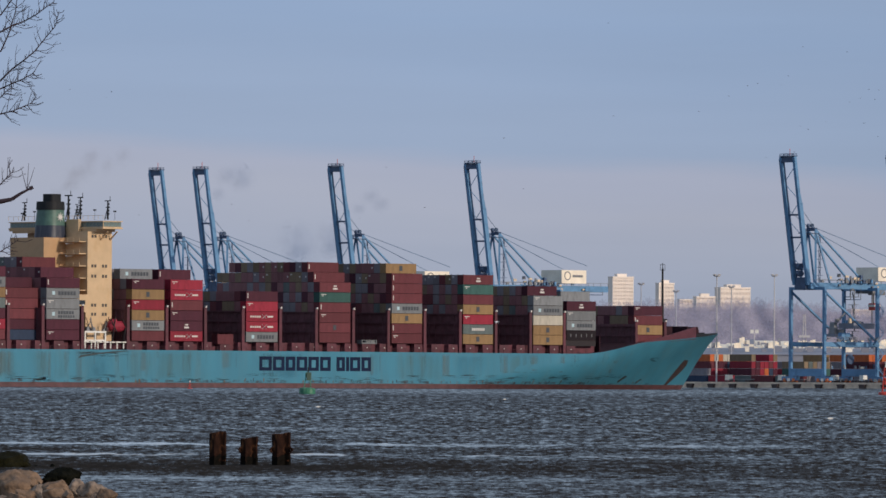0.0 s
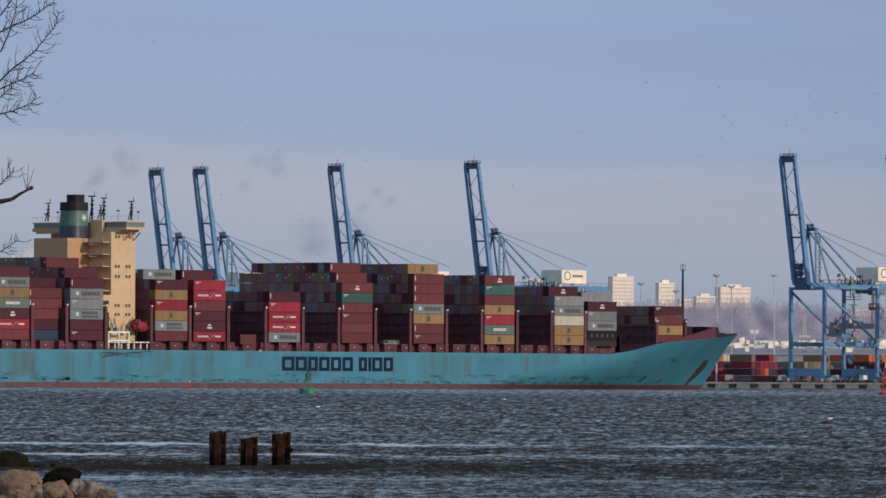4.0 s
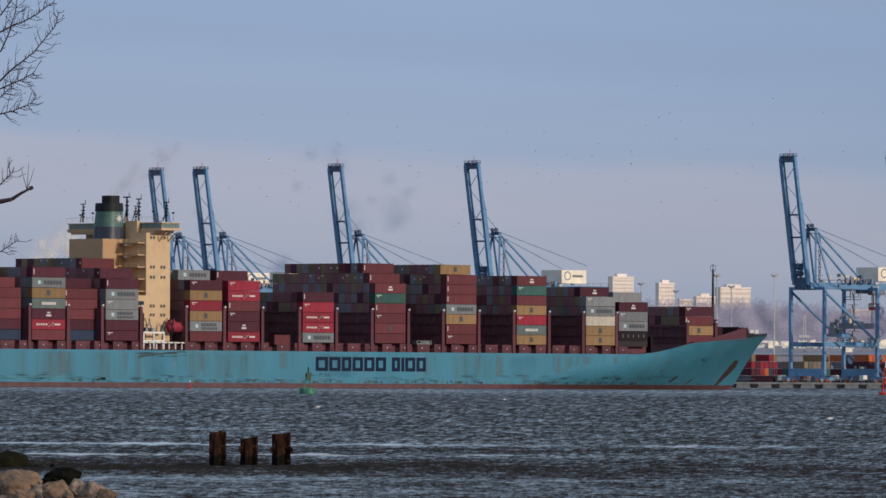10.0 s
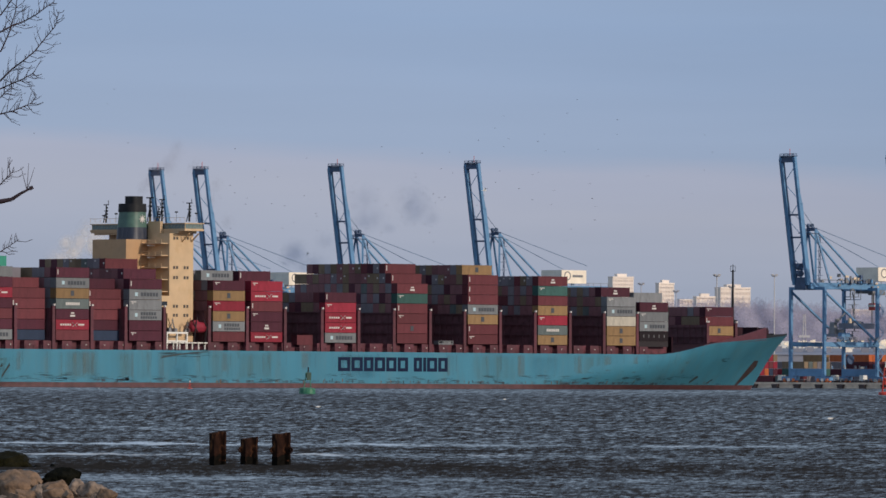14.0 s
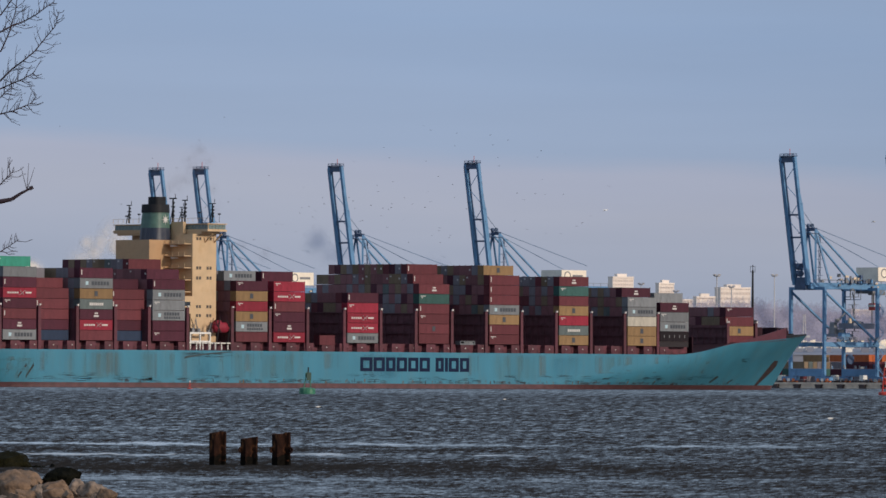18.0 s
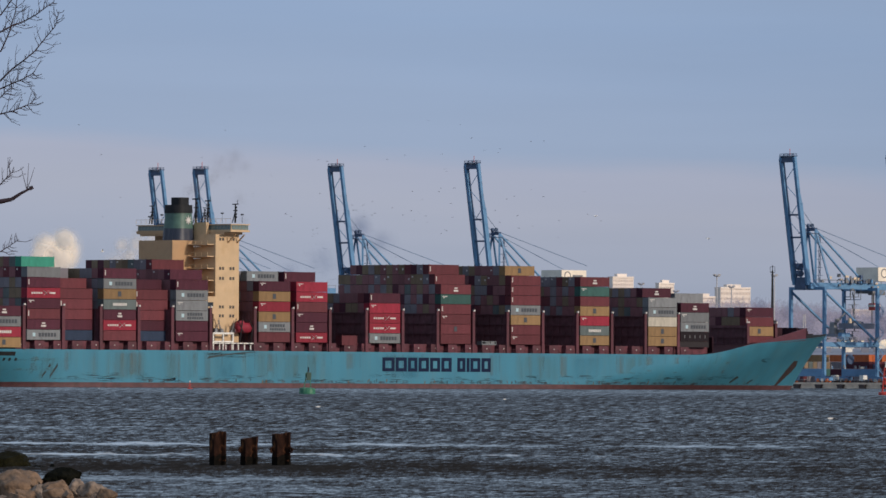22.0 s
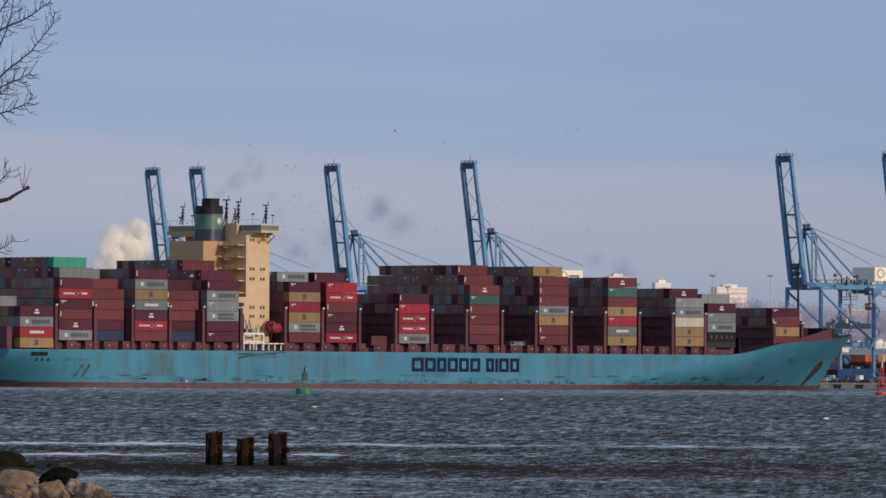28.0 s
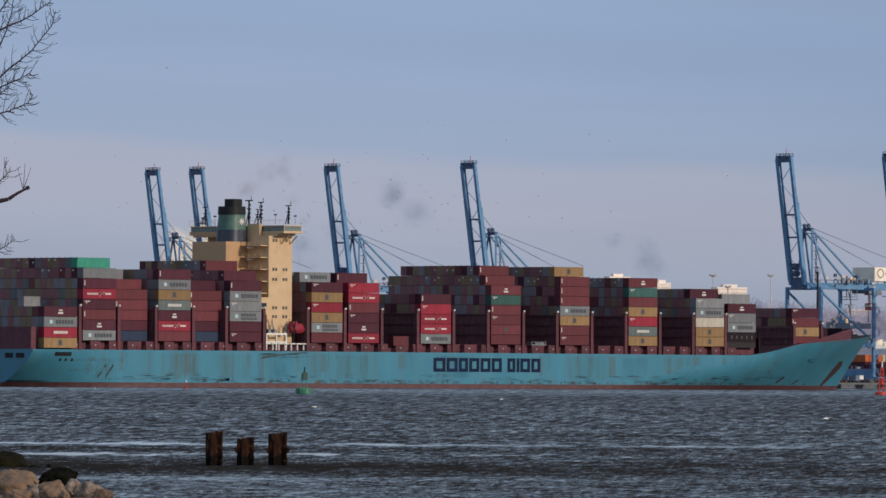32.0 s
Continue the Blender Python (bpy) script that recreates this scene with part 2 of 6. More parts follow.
# ---- mesh building ----
class Shape:
    """Vertices and faces of one part, gathered from simple solids."""

    def __init__(self):
        self.v, self.f = [], []

    def add(self, verts, faces):
        n = len(self.v)
        self.v += [tuple(p) for p in verts]
        self.f += [tuple(i + n for i in q) for q in faces]
        return self

    def box(self, x0, x1, y0, y1, z0, z1, inset=0.0):
        i = inset
        return self.add([(x0, y0, z0), (x1, y0, z0), (x1, y1, z0), (x0, y1, z0), (x0 + i, y0 + i, z1), (x1 - i, y0 + i, z1), (x1 - i, y1 - i, z1), (x0 + i, y1 - i, z1)],
                        [(3, 2, 1, 0), (4, 5, 6, 7), (0, 1, 5, 4), (1, 2, 6, 5), (2, 3, 7, 6), (3, 0, 4, 7)])

    def beam(self, a, b, w, h=None, up=(0, 0, 1)):
        """A square bar from a to b."""
        a, b = Vector(a), Vector(b)
        h = h or w
        d = (b - a).normalized()
        s = d.cross(Vector(up))
        if s.length < 1e-4:
            s = d.cross(Vector((1, 0, 0)))
        s = s.normalized() * (w / 2)
        u = s.cross(d).normalized() * (h / 2)
        vs = [p + i * s + j * u for p in (a, b) for i, j in ((-1, -1), (1, -1), (1, 1), (-1, 1))]
        return self.add(vs, [(0, 1, 2, 3), (7, 6, 5, 4), (4, 5, 1, 0), (5, 6, 2, 1), (6, 7, 3, 2), (7, 4, 0, 3)])

    def rod(self, a, b, r0, r1=None, n=6):
        """A round tapered bar."""
        a, b = Vector(a), Vector(b)
        r1 = r0 if r1 is None else r1
        d = (b - a).normalized()
        s = d.orthogonal().normalized()
        u = d.cross(s)
        vs = []
        for p, r in ((a, r0), (b, r1)):
            vs += [p + r * (math.cos(2 * math.pi * k / n) * s + math.sin(2 * math.pi * k / n) * u) for k in range(n)]
        fs = [(k, (k + 1) % n, n + (k + 1) % n, n + k) for k in range(n)]
        fs += [tuple(reversed(range(n))), tuple(range(n, 2 * n))]
        return self.add(vs, fs)

    def ring(self, loops, cap=True):
        """Skin over loops of equal count."""
        n = len(loops[0])
        vs = [p for lp in loops for p in lp]
        fs = []
        for i in range(len(loops) - 1):
            for k in range(n):
                fs.append((i * n + k, i * n + (k + 1) % n, (i + 1) * n + (k + 1) % n, (i + 1) * n + k))
        if cap:
            fs += [tuple(reversed(range(n))), tuple(range((len(loops) - 1) * n, len(loops) * n))]
        return self.add(vs, fs)

    def mesh(self, name):
        me = bpy.data.meshes.new(name)
        me.from_pydata(self.v, [], self.f)
        me.update()
        return me


def fair(me, smooth=False):
    bm = bmesh.new()
    bm.from_mesh(me)
    bmesh.ops.recalc_face_normals(bm, faces=bm.faces)
    if smooth:
        for e in bm.edges:
            e.smooth = len(e.link_faces) == 2 and e.calc_face_angle() < 0.75
    bm.to_mesh(me)
    bm.free()
    if smooth:
        me.polygons.foreach_set("use_smooth", [True] * len(me.polygons))
    return me


def part(name, shape, material, parent=None, label="", smooth=False):
    """Links one mesh, as a thing or as a part of its parent."""
    me = shape if isinstance(shape, bpy.types.Mesh) else fair(shape.mesh(name), smooth)
    if not me.materials:
        me.materials.append(material)
    ob = new(name, me)
    ob.parent = parent
    return tagged(ob, label)


def thing(name, label, category, group="", kind=""):
    ob = new(name)
    ob.empty_display_size = 0.3
    return tagged(ob, label, category, group, kind)


# ---- water, land ----
C45 = math.sqrt(0.5)


LEAN = 0.305         # usual slope of the chop towards the bank


def water_sheet():
    rng = np.random.default_rng(5)
    near = np.linspace(150 ** -0.75, 3300 ** -0.75, 2100) ** (-1 / 0.75)
    rows = np.concatenate([[40, 90, 130], near, [3600, 4200, 4900]])
    cols = np.linspace(-1, 1, 420)
    d = rows[:, None]
    half = 0.0575 * d + 22
    x = half * cols[None, :]
    y = np.repeat(d, len(cols), 1)
    zz = np.zeros_like(x)
    for k in range(64):
        lam = 0.30 * (1.9 / 0.30) ** rng.random()
        ang = rng.normal(-1.5, 0.40)
        kx, ky = math.cos(ang) * 2 * math.pi / lam, math.sin(ang) * 2 * math.pi / lam
        ph = kx * x + ky * y + rng.random() * 6.28
        zz += 0.0032 * lam ** 0.9 * (np.sin(ph) + 0.3 * np.sin(2 * ph + 1.5))
    # gusts and smoother slicks
    g = np.zeros_like(x)
    for k in range(14):
        lx, ly = rng.uniform(25, 160), rng.uniform(14, 130)
        g += np.sin(2 * math.pi * (x / lx + y / ly) + rng.random() * 6.28) / 3.7
    # slicks: long calm streaks lying across the river
    calm = np.zeros_like(x)
    for d0, wd in ((198, 7), (306, 9), (275, 4), (360, 8), (450, 10)):
        calm = np.maximum(calm, np.exp(-((y - d0 - 0.05 * x - 3 * np.sin(x / 9.0 + d0)) / wd) ** 2) * (0.6 + 0.4 * np.sin(x / 13 + d0)))
    zz *= np.clip(1.0 + 0.30 * g, 0.35, 1.8) * (1 - 0.62 * calm)
    zz[-3:] = 0
    zz[:3] = 0
    me = bpy.data.meshes.new("water")
    n, m = x.shape
    me.vertices.add(n * m)
    me.vertices.foreach_set("co", np.stack([x, y, zz], -1).astype(np.float32).ravel())
    i = (np.arange(n - 1)[:, None] * m + np.arange(m - 1)[None, :]).ravel()
    quads = np.stack([i, i + 1, i + m + 1, i + m], -1).astype(np.int32)
    me.loops.add(quads.size)
    me.loops.foreach_set("vertex_index", quads.ravel())
    me.polygons.add(len(quads))
    me.polygons.foreach_set("loop_start", np.arange(0, quads.size, 4, dtype=np.int32))
    me.polygons.foreach_set("use_smooth", [True] * len(quads))
    me.update(calc_edges=True)
    w = bpy.data.materials.new("river_water")
    w.use_nodes = True
    nt = w.node_tree
    b = nt.nodes["Principled BSDF"]
    b.inputs["Base Color"].default_value = (0.021, 0.0165, 0.0125, 1)
    b.inputs["Roughness"].default_value, b.inputs["IOR"].default_value = 0.06, 1.33
    b.inputs["Specular IOR Level"].default_value = 0.5
    # ripples too fine for the mesh: the normal is jittered by fine noise and leans by flecks of steeper chop
    tc = nt.nodes.new("ShaderNodeTexCoord")
    geo = nt.nodes.new("ShaderNodeNewGeometry")

    def link(a, b_):
        nt.links.new(a, b_)

    def vmath(op, a, b_=None, scale=None):
        n_ = nt.nodes.new("ShaderNodeVectorMath")
        n_.operation = op
        link(a, n_.inputs[0])
        if b_ is not None:
            if isinstance(b_, tuple):
                n_.inputs[1].default_value = b_
            else:
                link(b_, n_.inputs[1])
        if scale is not None:
            n_.inputs["Scale"].default_value = scale
        return n_.outputs[0]

    def fmath(op, a, b_):
        n_ = nt.nodes.new("ShaderNodeMath")
        n_.operation = op
        for i, q in enumerate((a, b_)):
            if isinstance(q, (int, float)):
                n_.inputs[i].default_value = q
            else:
                link(q, n_.inputs[i])
        return n_.outputs[0]

    still = nt.nodes.new("ShaderNodeSeparateXYZ")       # slicks keep their place while the chop drifts
    link(geo.outputs["Position"], still.inputs[0])
    fine = nt.nodes.new("ShaderNodeTexNoise")
    fine.inputs["Scale"].default_value, fine.inputs["Detail"].default_value = 7.0, 3
    link(tc.outputs["Object"], fine.inputs["Vector"])
    jit = vmath("MULTIPLY", vmath("SUBTRACT", fine.outputs["Color"], (0.5, 0.5, 0.5)), (0.55, 0.75, 0.0))
    sep = nt.nodes.new("ShaderNodeSeparateXYZ")
    link(tc.outputs["Object"], sep.inputs[0])
    inv = fmath("DIVIDE", 1000.0, sep.outputs["Y"])
    # flecks are spaced by bearing and inverse range from the eye, even in view
    nearby = nt.nodes.new("ShaderNodeMapRange")
    nearby.inputs["From Min"].default_value, nearby.inputs["From Max"].default_value = 0.7, 3.0
    nearby.inputs["To Min"].default_value = 0.24
    link(inv, nearby.inputs["Value"])
    finer = nt.nodes.new("ShaderNodeMapRange")
    finer.inputs["From Min"].default_value, finer.inputs["From Max"].default_value = 0.5, 1.5
    finer.inputs["To Min"].default_value = 0.50
    link(inv, finer.inputs["Value"])
    bearing = fmath("MULTIPLY", sep.outputs["X"], inv)
    steep = None
    for cu, cv, amount, detail, off in ((0.42, 11.0, 5.2, 5, 0.0), (1.05, 17.0, 5.6, 3, 31.0), (0.05, 3.0, 2.2, 3, 57.0)):
        cb = nt.nodes.new("ShaderNodeCombineXYZ")
        link(fmath("MULTIPLY", bearing, cu), cb.inputs[0])
        link(fmath("MULTIPLY", inv, cv), cb.inputs[1])
        cb.inputs[2].default_value = off
        n_ = nt.nodes.new("ShaderNodeTexNoise")
        n_.inputs["Scale"].default_value, n_.inputs["Detail"].default_value, n_.inputs["Roughness"].default_value = 1.0, detail, 0.7
        link(cb.outputs[0], n_.inputs["Vector"])
        if steep is None:
            fleck = n_.outputs["Fac"]
        q = fmath("MULTIPLY", fmath("SUBTRACT", n_.outputs["Fac"], 0.5), amount)
        q = fmath("MULTIPLY", q, nearby.outputs[0] if cu < 0.5 else finer.outputs[0])
        steep = q if steep is None else fmath("ADD", steep, q)
    # slicks at set ranges from the eye: flatter normals brighten, steeper ones between darken
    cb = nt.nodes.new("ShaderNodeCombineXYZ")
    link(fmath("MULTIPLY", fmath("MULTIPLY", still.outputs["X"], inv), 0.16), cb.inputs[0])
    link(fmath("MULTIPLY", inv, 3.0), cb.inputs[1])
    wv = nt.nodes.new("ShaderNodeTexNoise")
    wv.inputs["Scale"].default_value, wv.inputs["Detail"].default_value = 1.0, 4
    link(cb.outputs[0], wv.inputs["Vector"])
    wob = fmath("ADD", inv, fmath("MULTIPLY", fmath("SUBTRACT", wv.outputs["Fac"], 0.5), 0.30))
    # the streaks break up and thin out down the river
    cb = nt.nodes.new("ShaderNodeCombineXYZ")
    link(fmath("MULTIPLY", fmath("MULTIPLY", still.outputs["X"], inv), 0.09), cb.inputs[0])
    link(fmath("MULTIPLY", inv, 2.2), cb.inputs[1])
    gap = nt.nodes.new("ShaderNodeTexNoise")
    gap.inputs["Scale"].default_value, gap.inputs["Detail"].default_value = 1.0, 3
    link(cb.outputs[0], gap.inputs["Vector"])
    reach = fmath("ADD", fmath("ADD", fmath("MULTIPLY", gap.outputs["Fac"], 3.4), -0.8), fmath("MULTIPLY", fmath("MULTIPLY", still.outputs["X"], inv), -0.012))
    streak_mask = None
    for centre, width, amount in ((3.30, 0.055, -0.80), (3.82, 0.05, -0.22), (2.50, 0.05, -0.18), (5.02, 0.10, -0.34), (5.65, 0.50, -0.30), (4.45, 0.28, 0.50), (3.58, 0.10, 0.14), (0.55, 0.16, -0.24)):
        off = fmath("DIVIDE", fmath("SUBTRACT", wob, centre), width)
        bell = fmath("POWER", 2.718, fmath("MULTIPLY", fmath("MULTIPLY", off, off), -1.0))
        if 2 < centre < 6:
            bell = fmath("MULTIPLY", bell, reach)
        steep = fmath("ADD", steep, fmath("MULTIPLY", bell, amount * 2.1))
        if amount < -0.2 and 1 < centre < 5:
            streak_mask = bell if streak_mask is None else fmath("ADD", streak_mask, bell)
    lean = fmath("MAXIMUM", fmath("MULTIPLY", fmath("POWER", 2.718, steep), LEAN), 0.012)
    cb = nt.nodes.new("ShaderNodeCombineXYZ")
    link(fmath("MULTIPLY", lean, -1.0), cb.inputs[1])
    # narrow streaks also mix towards a near-white base colour
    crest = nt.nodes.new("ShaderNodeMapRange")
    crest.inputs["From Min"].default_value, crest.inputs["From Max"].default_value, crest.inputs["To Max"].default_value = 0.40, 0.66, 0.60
    link(fmath("MULTIPLY", streak_mask, fmath("SUBTRACT", 1.0, fleck)), crest.inputs["Value"])
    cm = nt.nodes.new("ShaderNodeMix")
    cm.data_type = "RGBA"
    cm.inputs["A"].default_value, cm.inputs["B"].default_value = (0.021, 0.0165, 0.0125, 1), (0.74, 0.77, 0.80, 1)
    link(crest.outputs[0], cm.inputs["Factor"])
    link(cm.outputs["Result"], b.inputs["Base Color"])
    calm = nt.nodes.new("ShaderNodeClamp")
    link(fmath("MULTIPLY", lean, 2.6), calm.inputs["Value"])
    calm.inputs["Min"].default_value = 0.12
    scaled = nt.nodes.new("ShaderNodeVectorMath")
    scaled.operation = "SCALE"
    link(jit, scaled.inputs[0])
    link(calm.outputs[0], scaled.inputs["Scale"])
    jit = scaled.outputs[0]
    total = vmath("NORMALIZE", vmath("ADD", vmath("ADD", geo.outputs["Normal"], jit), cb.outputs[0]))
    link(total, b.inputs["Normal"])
    me.materials.append(w)
    ob = new("water", me)
    return tagged(ob, "dark choppy grey river water with pale streaks", "water", kind="structure")


water = water_sheet()
riverbed = part("ground", Shape().box(-4900, 4900, -300, 4950, -3.0, -1.6), M_LAND)
tagged(riverbed, "river bed and flat land under water and terminal", "ground", kind="structure")

QX, QY, QZ = 143.3, 3130.0, 2.2     # foot of the waterside crane rail, quay level
R = (C45, -C45)                     # along the quay, to the right and nearer
N = (C45, C45)                      # landward


def quay_pose(along, inland, z=QZ, turn=45):
    return pose(QX + R[0] * along + N[0] * inland, QY + R[1] * along + N[1] * inland, z, 0, 0, turn)


def quay():
    q = thing("quay", "concrete quay wall with dark rubber fenders", "quay", kind="structure")
    q.matrix_basis = quay_pose(0, 0, 0)
    part("quay_wall", Shape().box(-5, -1, -170, 520, -1.5, QZ), M_QUAY, q)
    part("cap_beam", Shape().box(-5.25, -1.2, -170, 520, QZ - 0.7, QZ + 0.12), M_QUAY, q, "paler concrete coping")
    f = Shape().add([(-5, -2.0, 1.7), (-5, 2.0, 1.7), (-5, 1.1, -0.8), (-5, -1.1, -0.8), (-6.1, -1.7, 1.5), (-6.1, 1.7, 1.5), (-6.1, 0.9, -0.8), (-6.1, -0.9, -0.8)],
                    [(4, 5, 6, 7), (0, 1, 5, 4), (1, 2, 6, 5), (3, 0, 4, 7), (2, 3, 7, 6)]).mesh("fender")
    for k in range(16):
        o = part("fender", f, M_RUBBER, q)
        o.location = (0, -80 + 11.5 * k, 0)
    land = part("terminal_apron", Shape().box(-1, 2500, -900, 1800, -1.5, QZ - 0.02), M_LAND)
    land.matrix_basis = quay_pose(0, 0, 0)
    tagged(land, "flat paved container terminal ground behind the quay", "ground", kind="structure")


quay()


# ---- cranes ----
def crane_thing():
    c = thing("quay_crane", "tall blue ship-to-shore gantry crane with its boom raised", "crane", group="cranes along the quay")
    leg_top = 38.6
    for y in (-8.9, 8.9):
        part("leg", Shape().beam((0, y, 2.5), (0, y, leg_top), 1.2, 1.15, up=(0, 1, 0)), M_CRANE, c)
        part("leg", Shape().beam((31, y, 2.5), (31, y, leg_top), 1.2, 1.1, up=(0, 1, 0)), M_CRANE, c)
        part("portal_beam", Shape().beam((0, y, 15.5), (31, y, 15.5), 1.2, 1.8), M_CRANE, c)
        part("diagonal_brace", Shape().beam((0.6, y, 36.5), (30.4, y, 16.8), 0.75), M_CRANE, c)
        for x in (0, 31):
            b = Shape().box(x - 1.1, x + 1.1, y - 3.8, y + 3.8, 0.9, 2.5)
            part("bogie_frame", b, M_CRANE, c)
            w = Shape()
            for k in range(4):
                yy = y - 3 + 2 * k
                w.rod((x - 0.35, yy, 0.45), (x + 0.35, yy, 0.45), 0.45, n=8)
            part("bogie_wheels", w, mat_orange, c, "orange wheel boxes")
    for x in (0, 31):
        part("sill_beam", Shape().box(x - 0.8, x + 0.8, -8.9, 8.9, 2.6, 5.6), M_CRANE, c)
        part("cross_beam", Shape().beam((x, -8.9, 38.0), (x, 8.9, 38.0), 1.0, 1.2), M_CRANE, c)
    part("cross_beam", Shape().beam((31, -8.9, 15.5), (31, 8.9, 15.5), 1.5, 2.2), M_CRANE, c)
    for y in (-3.6, 3.6):
        part("girder", Shape().box(-3, 64, y - 0.75, y + 0.75, 37.9, 40.4), M_CRANE, c)
        # raised boom leans out over the water
        g_ = lambda t, o: (-3.5 - 8.1 * t + o, y * 0.97, 39.5 + 51.5 * t)
        boom = part("boom_girder", Shape().beam(g_(0, 0), g_(0.64, 0), 2.0, 1.15, up=(0, 1, 0)).beam(g_(0.62, -0.35), g_(1, -0.35), 1.3, 1.1, up=(0, 1, 0)), M_CRANE, c)
        part("girder_haunch", Shape().beam(g_(0.60, 0.25), g_(0.70, -0.2), 1.3, 1.12, up=(0, 1, 0)), M_CRANE, boom)
        # added dark strip puts shade along the girder's outer edge
        part("girder_flange", Shape().beam((-4.4, y + 0.75, 41), (-12.2, y + 0.72, 90.0), 0.3, 0.28, up=(0, 1, 0)), M_CRANED, boom, "added dark strip for the girder's shaded outer edge")
        if y > 0:
            part("boom_walkway", Shape().beam((-3.6, y - 1.15, 41), (-11.4, y - 1.0, 90.0), 0.35, 0.3, up=(0, 1, 0)), M_CRANED, boom, "dark walkway along the girder")
        for foot, w in ((0.0, 0.8), (8.5, 0.65)):
            part("apex_post", Shape().beam((foot, y * 1.15, 40), (2.2, y * 0.55, 62), w), M_CRANE, c)
        part("back_stay", Shape().beam((2.4, y * 0.6, 61.5), (29, y, 40.6), 0.62), M_CRANE, c)
        part("stay_cable", Shape().rod((2.6, y * 0.5, 62.4), (52, y, 49.0 if y < 0 else 45.0), 0.13), M_CABLE, c)
        part("hoist_cable", Shape().rod((2.2, y * 0.4, 62.6), (-7.3, y * 0.97, 69.6), 0.12), M_CABLE, c)
    lat = Shape()
    n = 6
    for k in range(n):
        t0, t1 = 0.08 + 0.86 * k / n, 0.08 + 0.86 * (k + 1) / n
        p = lambda t, y: (-3.5 - 8.1 * t, y, 39.5 + 51.5 * t)
        s = 3.6 if k % 2 else -3.6
        lat.beam(p(t0, s), p(t1, -s), 0.19)
    part("boom_lattice", lat, M_CRANE, c)
    for t in (0.16, 0.37, 0.546):
        part("boom_tie", Shape().beam((-3.5 - 8.1 * t, -3.4, 39.5 + 51.5 * t), (-3.5 - 8.1 * t, 3.4, 39.5 + 51.5 * t), 0.7), M_CRANED, c)
    # shade on the waterside face is put into the head's dark colour
    part("boom_head", Shape().box(-12.4, -10.8, -3.1, 3.1, 88.7, 90.9, 0.1), M_CRANED, c, "boom head with sheaves, darkened for its shaded face")
    part("boom_head_platform", Shape().box(-12.8, -10.6, -3.9, 3.7, 91.0, 91.4), M_CRANED, c)
    hinge = Shape().box(-4.6, -2.4, -2.7, 2.7, 37.6, 42.5, 0.3)
    for z in (44.0, 46.6):
        hinge.rod((-4.9, -0.9, z), (-4.2, 1.2, z), 1.3, n=12)
    part("boom_hinge", hinge, M_CRANED, c, "dark hinge gear and sheaves at the boom foot")
    rl = Shape()
    for y in (-3.7, -1.3, 1.2, 3.5):
        rl.beam((-12.7, y, 91.3), (-12.7, y, 92.2), 0.14).beam((-10.8, y, 91.3), (-10.8, y, 92.2), 0.14)
    for z in (91.75, 92.2):
        rl.beam((-12.7, -3.8, z), (-12.7, 3.6, z), 0.14).beam((-10.8, -3.8, z), (-10.8, 3.6, z), 0.14)
    part("head_railing", rl, M_CRANED, c)
    part("warning_lamp", Shape().rod((-11.6, -0.8, 91.6), (-11.6, -0.8, 94.2), 0.14), M_BUOYR, c, "thin red lamp post")
    part("apex_beam", Shape().box(1.4, 3.0, -2.2, 2.2, 61.3, 62.6), M_CRANED, c, "dark head beam with sheaves")
    part("apex_platform", Shape().box(-2.6, 3.6, -2.9, 2.9, 60.2, 60.45), M_CRANED, c)
    part("apex_sheaves", Shape().rod((1.0, -1.6, 63.4), (1.0, -1.0, 63.4), 0.9, n=10).rod((1.6, 1.0, 63.4), (1.6, 1.6, 63.4), 0.9, n=10).rod((-2.6, -1, 61.3), (-2.6, -0.4, 61.3), 0.8, n=10).box(-2.2, -0.6, 0.2, 1.6, 60.5, 62.0), M_CRANED, c)
    h = part("machinery_house", Shape().box(34, 48.6, -6.6, 5.1, 41.4, 47.0), M_BOXW, c, "cream sheet-metal machinery house")
    ring = Shape().ring([[(37.5 + r_ * math.cos(math.pi * k / 8), y_, 44.6 + r_ * math.sin(math.pi * k / 8)) for r_, y_ in ((1.5, -6.7), (1.9, -6.7), (1.9, -6.6), (1.5, -6.6))] for k in range(17)], cap=False)
    part("emblem_ring", ring, M_STEEL, h)
    part("marking_bar", Shape().box(40.5, 46.5, -6.66, -6.6, 44.0, 45.0), M_STEEL, h)
    rr = random.Random(3)
    for k in range(26):
        x, y = rr.uniform(12, 33), rr.uniform(-6.4, -5.2)
        part("winch_unit", Shape().box(x, x + rr.uniform(0.3, 1.4), y, y + rr.uniform(0.5, 1.4), 40.4, 40.4 + rr.uniform(0.4, 2.0), 0.06), rr.choice((M_STEEL, M_CRANED, M_CRANE, M_STEEL)), c)
    wr = Shape()
    for y in (-5.6, 5.6):
        wr.beam((-2, y, 41.6), (63, y, 41.6), 0.14)
        for k in range(16):
            wr.beam((-2 + 4.3 * k, y, 40.2), (-2 + 4.3 * k, y, 41.6), 0.12)
    part("walkway_railing", wr, M_STEEL, c)
    tr = Shape().box(33, 40, -4.6, 4.6, 36.4, 37.8).box(38, 43, -2.4, 2.4, 35.8, 37.2)
    part("trolley", tr, M_STEEL, c)
    cb = part("operator_cab", Shape().box(32.4, 35.6, -6.2, -3.0, 29.6, 32.4), M_BUOYR, c, "small red and white operator cab")
    part("cab_window", Shape().box(32.2, 35.8, -6.3, -2.9, 30.9, 31.8), M_WHITE, cb)
    part("cab_hanger", Shape().beam((34, -4.2, 32.4), (34, -4.2, 36.4), 0.5), M_STEEL, c)
